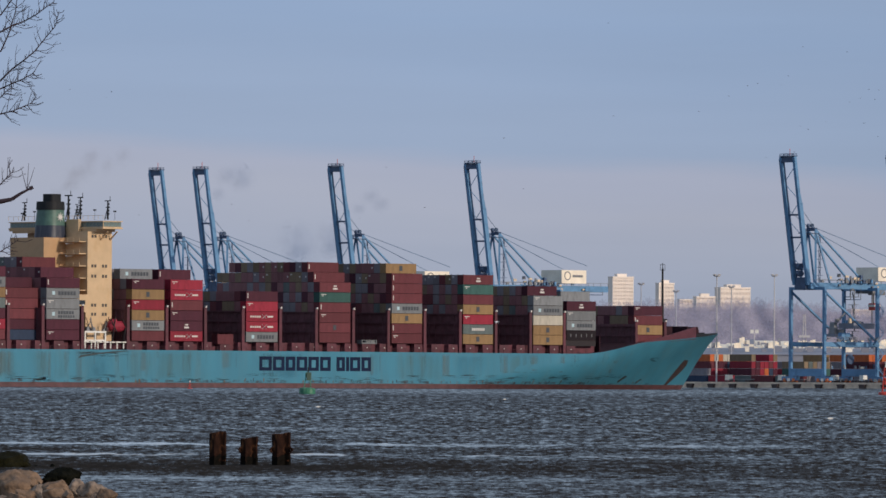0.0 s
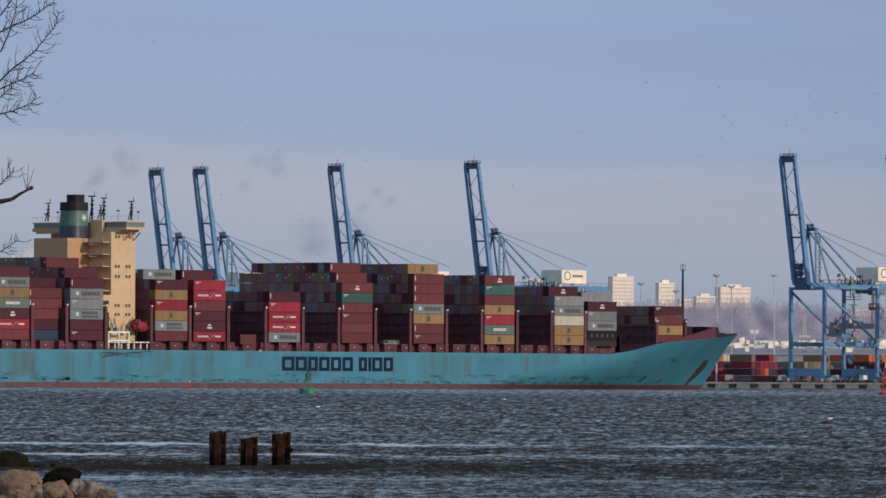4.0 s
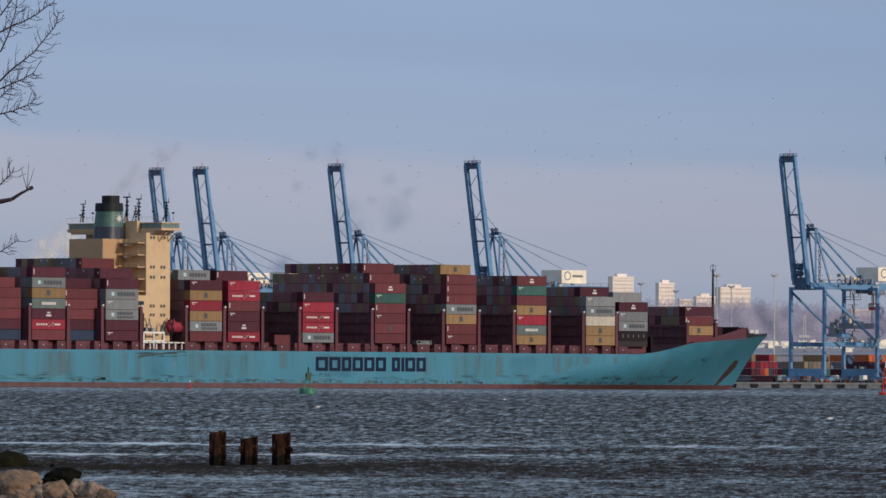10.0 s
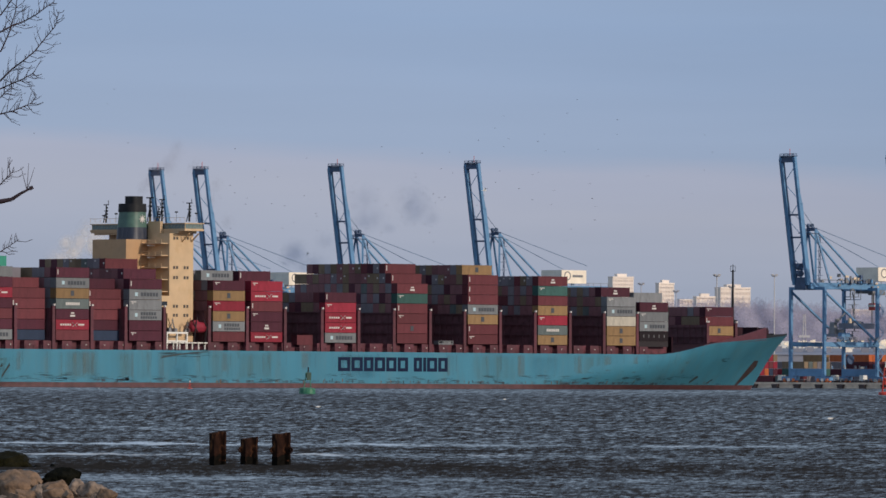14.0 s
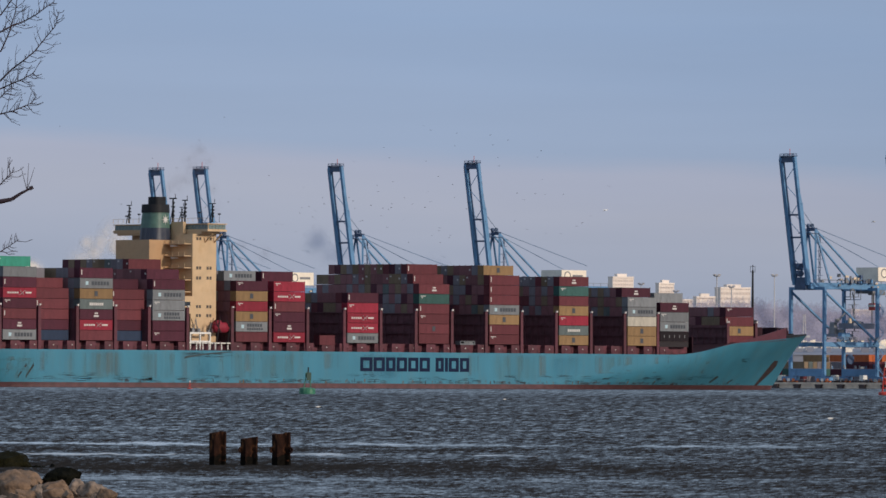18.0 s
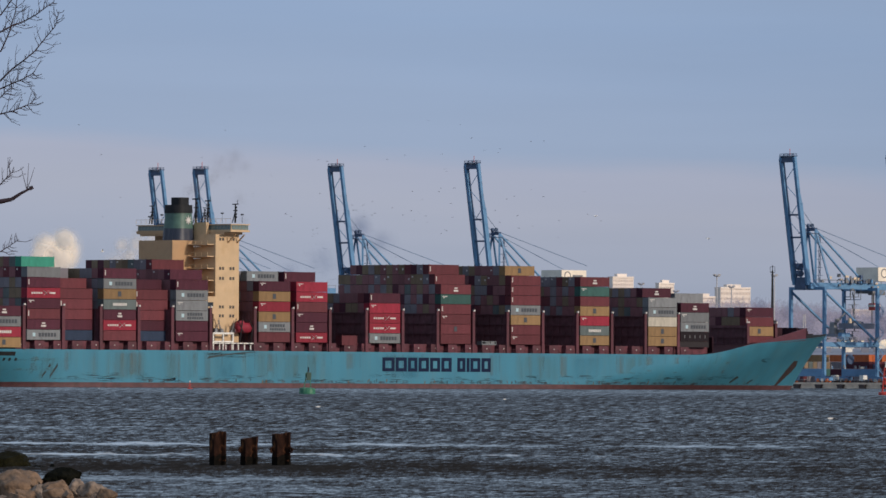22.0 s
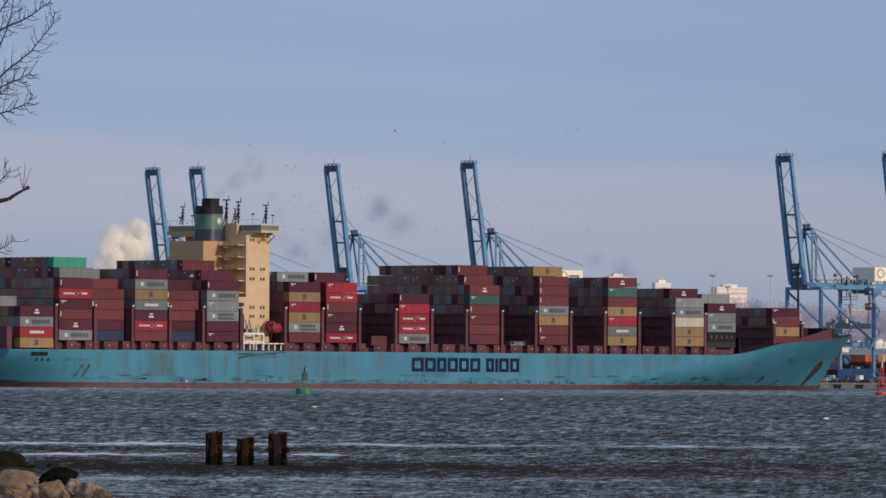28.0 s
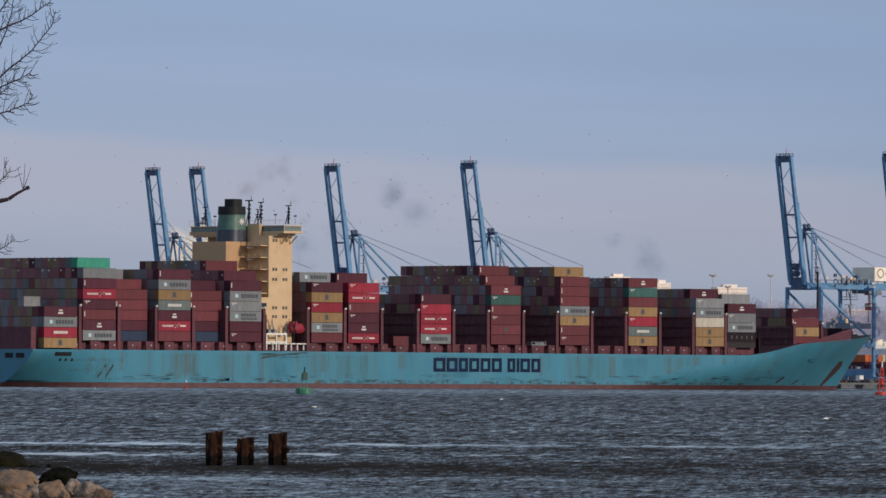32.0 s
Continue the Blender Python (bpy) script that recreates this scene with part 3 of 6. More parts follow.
    for k in range(6):
        z = 40 + 3.3 * k
        st = Shape().box(5.9, 7.6, -1.1, 1.1, z, z + 0.15).beam((6.0, -1.1, z + 0.2), (7.5, 1.1, z + 3.3), 0.2).beam((6.0, -1.1, z), (6.0, -1.1, z + 3.3), 0.16).beam((7.6, 1.1, z), (7.6, 1.1, z + 3.3), 0.16)
        part("stair_tower_level", st, M_CRANED, c)
    for k in range(4):
        z = 15.5 + 5.4 * k
        lt = Shape().box(31.8, 34.5, 4, 7.5, z, z + 0.2).beam((32, 4, z), (34.3, 7.4, z + 5.4), 0.35)
        part("leg_stair_flight", lt, M_STEEL, c)
    rc = random.Random(5)
    for k in range(12):
        low = k % 3 == 0
        x, y, z = rc.uniform(13, 19) if low else rc.uniform(22.5, 31), rc.uniform(-3.8, 1), 19.8 if low else 24.2
        part("stored_gear", Shape().box(x, x + rc.uniform(1, 3.2), y, y + rc.uniform(1, 2.4), z, z + rc.uniform(0.5, 2.4), 0.1), rc.choice((M_STEEL, M_CONC, M_CRANED, M_CRANE)), c)
    for k in range(40):
        x, y, z = rc.uniform(12, 50), rc.choice((-5.2, -4.4, 4.6)), rc.uniform(37.4, 43.0)
        part("electrical_cabinet", Shape().box(x, x + rc.uniform(0.5, 1.8), y, y + rc.uniform(0.4, 1.0), z, z + rc.uniform(0.5, 1.5), 0.05), rc.choice((M_STEEL, M_CRANED, M_CONC, M_CRANE)), c)
    for k in range(8):
        zig = Shape()
        z = 3 + 4.3 * k
        a, b = (28.5, 33.2) if k % 2 else (33.2, 28.5)
        zig.beam((a, -10.4, z), (b, -10.4, z + 4.3), 0.14, 0.3).beam((a, -10.4, z + 1.1), (b, -10.4, z + 5.4), 0.12).box(min(a, b) - 0.8, min(a, b) + 0.4, -11, -9.8, z, z + 0.15)
        part("stair_flight", zig, M_CRANE, c)
    rp = random.Random(23)
    for k in range(34):
        x, z = rp.uniform(-0.5, 31), rp.choice((16.6, 16.6, 17.5, 5.7))
        part("rail_gear", Shape().box(x, x + rp.uniform(0.3, 1.6), -10.2, -9.6, z, z + rp.uniform(0.3, 1.6), 0.04), rp.choice((M_STEEL, M_CRANED, M_BOXW, M_CRANE, M_STEEL)), c)
    for x0, x1, y0, z in ((19, 25, -5.5, 33.6), (27, 32, 2.0, 34.8), (44, 50, -4.5, 35.2), (51, 60, -5.0, 36.6)):
        hp = part("hung_platform", Shape().box(x0, x1, y0, y0 + 3, z, z + 0.3), M_CRANED, c, "dark platform hung below the girder")
        part("platform_rail", Shape().beam((x0, y0, z + 1.2), (x1, y0, z + 1.2), 0.1).beam((x0, y0, z), (x0, y0, 38.2), 0.18).beam((x1, y0, z), (x1, y0, 38.2), 0.18), M_STEEL, hp)
    part("cable_reel", Shape().rod((15, -9.4, 9.5), (15, -8.6, 9.5), 2.0, n=14), M_CRANED, c)
    part("portal_walkway", Shape().box(0, 31, -10.4, -9.5, 17.2, 17.4).beam((0, -10.4, 18.5), (31, -10.4, 18.5), 0.12).beam((0, -10.4, 18.0), (31, -10.4, 18.0), 0.1), M_STEEL, c)
    part("drive_box", Shape().box(9.5, 14.5, -9.6, -7.4, 16.4, 20.2, 0.1), M_CRANE, c)
    part("service_crane", Shape().box(13.8, 16.4, -1.6, 1.6, 19.8, 24.6, 0.5).beam((15, -2.2, 24.5), (20, -2.2, 29.0), 0.5).box(14.2, 16.2, -2.2, -1.6, 24.4, 26.0), M_STEEL, c, "dark service crane on the hatch platform")
    for x in (23, 33.5):
        part("platform_hanger", Shape().beam((x, -3.8, 22), (x, -3.8, 38), 0.3), M_STEEL, c)
    for y in (-8.9, 8.9):
        for x in (0, 31):
            for q in range(3):
                part("bogie_cover", Shape().box(x - 1.5, x - 1.1, y - 3.2 + 2.4 * q, y - 2.0 + 2.4 * q, 0.5, 1.7), mat_orange if q != 1 else M_WHITE, c)
    part("spreader_platform", Shape().box(22.5, 35, -4, 4, 22.0, 24.2).box(12.5, 23, -3.2, 3.2, 18.6, 19.8), M_ROOF, c, "grey hatch platform between the legs")
    return c


mat_orange = mat("orange_bogie", (0.55, 0.16, 0.06), 0.6, vary=0.3, scale=1.0)
crane = crane_thing()
crane.matrix_basis = quay_pose(0, 0)
crane.scale = (1, 1, 0.972)
for along in (-174.3, -254.0, -335.7, -363.0, 56.0):
    copy_thing(crane, quay_pose(along, 0))


# ---- the container ship ----
ROOT = (-175.40, 2142.86)
SPEED = 2.20293
BEAM = 21.4


def ship_pose(t):
    return pose(ROOT[0] + SPEED * t * C45, ROOT[1] + SPEED * t * C45, 0, 0, 0, 45)


def sheer(x):
    u = min(1.0, max(0.0, (x - 284) / 30))
    s = u * u * (3 - 2 * u)
    return 10.35 * (1 - s) + (14.0 + 0.057 * (x - 313)) * s


def half_breadth(x, v):
    """Half the hull's breadth at x, v = 0 at the water, 1 at the deck."""
    end = 349 + 14.4 * v
    start = 222 + 64 * v
    b = BEAM
    if x > start:
        u = min(1.0, (x - start) / (end - start))
        b *= max(0.0, 1 - u ** (1.7 + 0.8 * v)) ** (0.95 - 0.3 * v)
    if x < 42:
        q = 1 - x / 42
        b *= 1 - (0.66 * (1 - v) ** 1.5 + 0.03) * q ** 2
    return max(b, 0.02)


def hull_strip(z_levels):
    """Hull skin between heights given as functions of the deck height."""
    sh = Shape()
    xs = [0, 1.5, 3, 5.5, 8, 11, 14, 18, 22, 27, 32, 37, 42] + [42 + 186 * k / 12 for k in range(1, 13)] + [228 + 135 * k / 40 for k in range(1, 41)]
    loops = []
    for x0 in xs:
        top = sheer(min(x0, 363))
        side = []
        for lev in z_levels:
            z = lev * top if lev > 0.2 else (lev / 0.2) * 2.09 if lev > 0 else lev * 10
            v = max(0.0, min(1.0, z / top))
            x = min(x0, 349 + 14.4 * v)
            side.append((x, half_breadth(x0 if x0 < 349 + 14.4 * v else 1e3, v), z))
        loops.append([(x, -b, z) for x, b, z in side] + [(x, b, z) for x, b, z in reversed(side)])
    sh.ring(loops, cap=True)
    return sh


ship = thing("container_ship", "long turquoise container ship with rust-streaked hull and cream superstructure, under way", "ship")
hull = part("hull", hull_strip([0.13, 0.2, 0.27, 0.35, 0.42, 0.5, 0.57, 0.65, 0.72, 0.8, 0.87, 0.94, 1.0]), M_HULL, ship, "turquoise steel hull streaked with rust", smooth=True)
part("boot_top", hull_strip([-0.14, 0.0, 0.128]), M_BOOT, ship, "dull red waterline band")


def skin_y(x, z):
    return -half_breadth(x, max(0.0, min(1.0, z / sheer(x))))


def stain(name, color, stretch, lo, hi, amount):
    """Grime that breaks up in ragged noise and thins out towards its rim."""
    m = mat(name, color, 0.6, vary=0.15, scale=0.5, stretch=(1, 1, 0.2))
    nt = m.node_tree
    tc = nt.nodes.new("ShaderNodeTexCoord")
    mp = nt.nodes.new("ShaderNodeMapping")
    mp.inputs["Scale"].default_value = stretch
    nt.links.new(tc.outputs["Object"], mp.inputs[0])
    n = nt.nodes.new("ShaderNodeTexNoise")
    n.inputs["Scale"].default_value, n.inputs["Detail"].default_value, n.inputs["Roughness"].default_value = 1.0, 6, 0.6
    nt.links.new(mp.outputs[0], n.inputs["Vector"])
    r = nt.nodes.new("ShaderNodeMapRange")
    r.inputs["From Min"].default_value, r.inputs["From Max"].default_value, r.inputs["To Max"].default_value = lo, hi, amount
    nt.links.new(n.outputs["Fac"], r.inputs["Value"])
    sep = nt.nodes.new("ShaderNodeSeparateXYZ")
    nt.links.new(tc.outputs["Generated"], sep.inputs[0])
    value = r.outputs[0]
    for axis, reach in (("X", 0.3), ("Z", 0.2)):
        ping = nt.nodes.new("ShaderNodeMath")
        ping.operation = "PINGPONG"
        ping.inputs[1].default_value = 0.5
        nt.links.new(sep.outputs[axis], ping.inputs[0])
        edge = nt.nodes.new("ShaderNodeMapRange")
        edge.interpolation_type = "SMOOTHSTEP"
        edge.inputs["From Max"].default_value = reach
        nt.links.new(ping.outputs[0], edge.inputs["Value"])
        mu = nt.nodes.new("ShaderNodeMath")
        mu.operation = "MULTIPLY"
        nt.links.new(value, mu.inputs[0])
        nt.links.new(edge.outputs[0], mu.inputs[1])
        value = mu.outputs[0]
    nt.links.new(value, nt.nodes["Principled BSDF"].inputs["Alpha"])
    return m


def hull_details():
    # lettering on the side, as plain bars of its size
    widths = [5.0, 4.6, 3.9, 4.3, 4.2, 4.3, -1.9, 3.4, 1.1, 4.2, 3.9]
    k = 44.4 / (sum(abs(w) for w in widths) + 0.5 * 10)
    x, y0, y1, z0, z1 = 154.0, -BEAM - 0.05, -BEAM + 0.3, 4.85, 8.85
    for w in widths:
        w *= k
        if w < 0:
            x -= w
            continue
        t = 1.2
        s = Shape()
        if w < 2:
            s.box(x, x + t, y0, y1, z0, z1)
        else:
            # a plain hollow block
            s.ring([[(x, q, z0), (x + w, q, z0), (x + w, q, z1), (x, q, z1)] for q in (y0, y1)], cap=False)
            s.ring([[(x + t, q, z0 + 0.95), (x + w - t, q, z0 + 0.95), (x + w - t, q, z1 - 0.95), (x + t, q, z1 - 0.95)] for q in (y0, y1)], cap=False)
            n = len(s.v)
            s.f += [(n - 16 + a, n - 16 + (a + 1) % 4, n - 8 + (a + 1) % 4, n - 8 + a) for a in range(4)]
        part("lettering_bar", s, M_NAVY, hull, "navy blue block of the hull lettering")
        x += w + 0.5 * k
    rs = random.Random(8)
    streak = mat("rust_streak", (0.13, 0.085, 0.05), 0.8, vary=0.4, scale=1.2)
    scuff = mat("dark_scuff", (0.025, 0.03, 0.032), 0.8, vary=0.4, scale=1.5)
    scrape = stain("black_fender_scrape", (0.025, 0.04, 0.045), (0.22, 0.22, 5.0), 0.50, 0.62, 0.7)
    rusty = stain("rust_bloom", (0.12, 0.060, 0.042), (0.9, 0.9, 0.6), 0.36, 0.74, 0.50)
    brown = stain("brown_water_run", (0.17, 0.13, 0.07), (0.45, 0.45, 0.02), 0.30, 0.74, 0.36)
    faint = stain("faint_rust_run", (0.15, 0.14, 0.095), (0.6, 0.6, 0.03), 0.3, 0.75, 0.17)
    dull = stain("dull_weathered_plating", (0.13, 0.20, 0.17), (0.55, 0.55, 0.03), 0.38, 0.72, 0.30)
    fresh = stain("fresh_blue_repaint", (0.040, 0.190, 0.295), (0.12, 0.12, 0.08), 0.34, 0.62, 0.3)

    def decal(x, z, w, h, lean, m, out=0.03):
        q = [(x - w, z), (x - 0.3 * w, z + 0.12 * h), (x + w, z - 0.1 * h), (x + 0.75 * w + lean, z - 0.8 * h), (x - 0.1 * w + lean, z - h), (x - 0.8 * w + lean, z - 0.75 * h)]
        part("rust_mark", Shape().add([(a, skin_y(a, c) - out, c) for a, c in q], [tuple(range(6))]), m, hull)

    def patch(x0, x1, z0, z1, m, out, name="hull_stain"):
        """A stain that follows the curve of the side."""
        n = max(2, int((x1 - x0) / 3))
        s = Shape()
        xs, zs = [x0 + (x1 - x0) * i / n for i in range(n + 1)], [z0 + (z1 - z0) * i / 3 for i in range(4)]
        s.add([(x, skin_y(x, z) - out, z) for z in zs for x in xs], [(j * (n + 1) + i, j * (n + 1) + i + 1, (j + 1) * (n + 1) + i + 1, (j + 1) * (n + 1) + i) for j in range(3) for i in range(n)])
        part(name, s, m, hull)

    for x0, x1, z0, z1 in ((8, 34, 1.9, 10.2), (44, 64, 1.8, 10.3), (66, 84, 1.9, 10.2), (100, 134, 2, 10.2), (205, 228, 2, 10.2), (252, 270, 2, 10.3)):
        patch(x0, x1, z0, z1, dull, 0.015)
    for x0, x1, z0, z1 in ((87, 101, 2.2, 9.9), (150, 172, 2.4, 10.0), (231, 246, 2.3, 9.9)):
        patch(x0, x1, z0, z1, fresh, 0.02, "repainted_patch")
    for x0, x1, z0, z1 in ((49, 57, 1.9, 10.4), (55, 62, 3, 10.4), (72, 75.5, 1.9, 10.4), (84, 87, 2, 10.4), (108, 112, 4, 10.4), (139, 143, 5, 10.4), (197, 201, 3, 10.4), (226, 230, 3, 10.4), (250, 254, 1.9, 10.4), (263, 266, 3, 10.4), (275, 277.5, 2.4, 10.4), (30, 34, 4, 10.4), (20, 23, 3, 10.4), (299, 302, 3, 10.6)):
        patch(x0, x1, z0, z1, brown, 0.025)
    for k in range(60):      # thin runs below scuppers and rail feet
        x, w = rs.uniform(16, 296), rs.uniform(0.5, 1.5)
        patch(x, x + w, sheer(x) - rs.uniform(2.5, 8.0), sheer(x) - 0.05, faint, 0.028, "rust_run")
    for k in range(64):      # long dark scrapes low on the plating
        x, z, w = rs.uniform(24, 282), rs.choice((1.9, 2.2, 2.6, 3.0, 3.6)), rs.uniform(2.5, 9)
        patch(x, x + w, z - 0.55, z + 0.55, scrape, 0.03, "scrape_mark")
    for k in range(100):      # rusty blooms and ticks above the waterline band
        x, z, w = rs.uniform(60, 325), rs.uniform(1.5, 1.95), rs.uniform(0.8, 4.5)
        patch(x, x + w, z - 0.4, z + 0.4, rusty, 0.035, "rust_mark")
    for k in range(46):
        decal(rs.uniform(60, 325), rs.uniform(1.9, 2.7), rs.uniform(0.10, 0.24), rs.uniform(0.5, 1.2), rs.uniform(-0.2, 0.2), rs.choice((streak, scuff)), 0.04)
    patch(83, 108, 8.4, 10.0, scrape, 0.035, "scrape_mark")
    patch(84, 96, 9.0, 9.9, scrape, 0.04, "scrape_mark")
    gash = [(85.2, 8.0), (86.4, 8.9), (96.0, 9.75), (104.0, 10.2), (103.6, 9.95), (95.0, 9.3), (87.0, 8.3)]
    part("scrape_mark", Shape().add([(x, skin_y(x, z) - 0.045, z) for x, z in gash], [tuple(range(7))]), mat("dull_gash", (0.035, 0.055, 0.065), 0.8, vary=0.4, scale=1.0), hull)
    for x in (27, 29.5):
        decal(x, 6.2, 0.25, 4.0, -2.0, scuff)
    for x, z, w, h, l in ((311, 3.9, 0.9, 2.0, -2.2), (321, 3.0, 0.6, 1.2, -1.8)):
        decal(x, z, w, h, l, scuff)
    for x, z, w in ((288, 3.4, 14), (300, 3.9, 10), (318, 8.8, 7)):
        patch(x, x + w, z - 0.7, z + 0.7, scrape, 0.03, "scrape_mark")
    # deck edge fittings: coaming and pedestals in deck red
    part("coaming", Shape().box(5, 14, -BEAM + 3.2, BEAM - 3.2, 10.3, 12.75).box(14, 291, -BEAM + 2.2, BEAM - 2.2, 10.3, 12.75).box(303, 324, -12.5, 12.5, 10.3, 12.6), M_DECK, ship, "dark red hatch coaming")
    part("deck", Shape().box(1, 14, -BEAM + 1.3, BEAM - 1.3, 9.8, 10.34).box(14, 286, -BEAM + 0.8, BEAM - 0.8, 9.6, 10.34), M_DECK, ship)
    ped = Shape().box(-1.9, 1.9, -0.9, 0.9, 0, 2.3, 0.1).mesh("pedestal")
    spot = Shape().box(-0.16, 0.16, -0.95, -0.88, 1.05, 1.35).mesh("pedestal_mark")
    for k in range(41):
        x = 16 + 6.95 * k
        if 88 < x < 104 or x > 287:
            continue
        o = part("pedestal", ped, M_DECK, ship)
        o.location = (x, -BEAM + 1.3, 10.4)
        q = part("pedestal_mark", spot, M_MARKW, o)
    rail = Shape()
    for k in range(100):
        if k > 3:
            rail.beam((4 + 2.85 * k, -BEAM + 0.25, 10.3), (4 + 2.85 * k, -BEAM + 0.25, 11.4), 0.07)
    rail.beam((15, -BEAM + 0.25, 11.4), (286, -BEAM + 0.25, 11.4), 0.06).beam((15, -BEAM + 0.25, 10.9), (286, -BEAM + 0.25, 10.9), 0.05)
    part("deck_railing", rail, M_DECK, ship)


hull_details()


def lashing_bridges():
    for x in LASHING:
        hz = 22.3 if x < 290 else 20.0
        bw = BEAM if x < 290 else half_breadth(x, 1) - 2.2
        foot = 10.3 if x < 290 else sheer(x) - 0.2
        s = Shape()
        for z in (15.6, 18.5, 21.3):
            if z < hz:
                s.box(x - 0.5, x + 0.5, -bw + 0.9, bw - 0.9, z, z + 0.3)
        b = part("lashing_bridge", s, M_LASH, ship, "dark steel lashing bridge between red posts")
        for y in (-bw + 0.45, bw - 0.45):
            part("bridge_post", Shape().box(x - 0.55, x + 0.55, y - 0.45, y + 0.45, foot, hz, 0.06), M_DECK, b, "dark red post")
        # one added ribbed plate closes shaded gaps: bumps run along its aft side
        run = [(x + 0.1, -bw + 0.9), (x - 0.1, -bw + 0.9)]
        for k in range(1, 17):
            y = -bw + 2.52 * k
            if y < bw - 1.2:
                run += [(x - 0.1, y - 0.12), (x - 0.3, y - 0.12), (x - 0.3, y + 0.12), (x - 0.1, y + 0.12)]
        run += [(x - 0.1, bw - 0.9), (x + 0.1, bw - 0.9)]
        inner = Shape().ring([[(p, q, z) for p, q in run] for z in (max(12.7, foot), hz - 0.7)])
        part("bridge_framing", inner, M_LASH, b)
        part("bridge_lamp", Shape().box(x - 0.3, x + 0.3, -bw - 0.25, -bw + 0.2, hz, hz + 0.5), M_MARKW, b)


LASHING = [16.9, 31.4, 45.4, 59.6, 72.3, 86.9, 104.0, 118.6, 133.3, 147.8, 162.3, 176.4, 191.0, 205.0, 219.6, 234.0, 248.6, 262.9, 277.0, 291.2, 310.6, 324.8]
lashing_bridges()


def superstructure():
    house = part("accommodation_block", Shape().box(92.2, 101.3, -17.4, 11.5, 10.4, 41.3).box(92.2, 101.3, -17.4, -10.5, 41.3, 42.9), M_CREAM, ship, "cream accommodation block")
    win = Shape().box(-0.36, 0.36, -0.06, 0.05, -0.42, 0.42).mesh("window")
    for z in (41.6, 33.4, 30.6, 22.6, 20.1):
        for x in (94.0, 95.1, 98.0, 99.1):
            o = part("window", win, M_CABIN, house)
            o.location = (x, -17.42, z)
    # aft galleries with rails
    for k in range(8):
        z = 16.5 + 3.35 * k
        g = part("aft_gallery", Shape().box(89.6, 92.2, -16.8, 11.0, z, z + 0.25), M_CREAM, house)
        s = Shape().beam((89.7, -16.8, z + 1.2), (89.7, 11.0, z + 1.2), 0.1).beam((89.7, -16.8, z + 0.7), (89.7, 11.0, z + 0.7), 0.08)
        for j in range(12):
            s.beam((89.7, -16.8 + 2.5 * j, z), (89.7, -16.8 + 2.5 * j, z + 1.2), 0.09)
        part("gallery_rail", s, M_CREAM, g)
        part("gallery_lamp", Shape().box(89.3, 91.6, -12.2, -11.4, z - 0.6, z - 0.3), M_WHITE, g)
    part("side_platform", Shape().box(88.4, 92.2, -17.6, -13.2, 20.6, 25.5).box(91.4, 92.2, -17.6, -16.8, 10.4, 20.6), M_CREAM, house)
    # a solid dark block stands for the shade inside the open arch
    part("platform_recess", Shape().box(88.6, 92.2, -16.6, -13.3, 10.4, 20.6), M_DARKRACK, house, "dark block standing for the shaded opening under the platform")
    part("platform_opening", Shape().box(88.3, 91.2, -17.68, -17.5, 22.7, 23.9), M_GLASS, house)
    br = part("bridge_deck", Shape().box(94.2, 101.6, -21.4, 17.5, 43.6, 44.1).box(94.4, 101.4, -18.6, 14.5, 42.9, 43.6), M_CREAM, ship, "cream full-width navigation bridge")
    wing = Shape().box(-0.03, 0.03, -0.62, 0.62, -0.62, 0.62).mesh("bridge_window")
    for k in range(28):
        o = part("bridge_window", wing, M_BRIDGE, br)
        o.location = (94.55, -20.4 + 1.36 * k, 44.85)
    side = Shape().box(-0.6, 0.6, -0.03, 0.03, -0.62, 0.62).mesh("bridge_window")
    for k in range(5):
        o = part("bridge_window", side, M_BRIDGE, br)
        o.location = (95.4 + 1.3 * k, -21.15, 44.85)
    part("wheelhouse_wall", Shape().box(94.6, 101.3, -21.1, 17.2, 44.1, 45.6), M_CREAM, br)
    part("bridge_roof", Shape().box(94.2, 101.7, -21.4, 17.5, 45.6, 45.82), M_CREAM, br)
    # added strip and block in darker cream stand for shade under the bridge
    part("aft_gallery_screen", Shape().box(94.05, 94.19, -1.0, 17.0, 43.2, 44.15).box(94.2, 94.35, -1.0, 15.8, 42.65, 43.2), M_CASING, br, "added darker strip for the bridge's shaded aft face")
    part("bridge_shade", Shape().box(97.5, 101.2, -10.4, 13.2, 41.3, 42.9), M_CASING, br)
    part("wing_brace", Shape().beam((97, -17.4, 40.6), (97, -20.4, 42.9), 0.3).beam((100.5, -17.4, 40.6), (100.5, -20.4, 42.9), 0.3), M_CREAM, br)
    rr = Shape().beam((94.2, -21.5, 47.3), (94.2, 17.6, 47.3), 0.08)
    for k in range(20):
        rr.beam((94.2, -21.5 + 2.05 * k, 46.2), (94.2, -21.5 + 2.05 * k, 47.3), 0.07)
    part("roof_railing", rr, M_CREAM, br)
    part("aft_bulkhead", Shape().box(93.1, 94.15, -12.6, -7.6, 41.3, 46.3), M_CREAM, br)
    part("engine_casing", Shape().box(83.8, 92.1, -8.7, 5.1, 10.4, 41.2), M_CASING, ship, "cream engine casing")
    lp = lambda x0, x1, y0, y1, z, r: [(cx + r * math.cos(a), cy + r * math.sin(a), z) for cx, cy, s0 in ((x1 - r, y1 - r, 0), (x0 + r, y1 - r, 90), (x0 + r, y0 + r, 180), (x1 - r, y0 + r, 270)) for a in (radians(s0 + 15 * i) for i in range(7))]
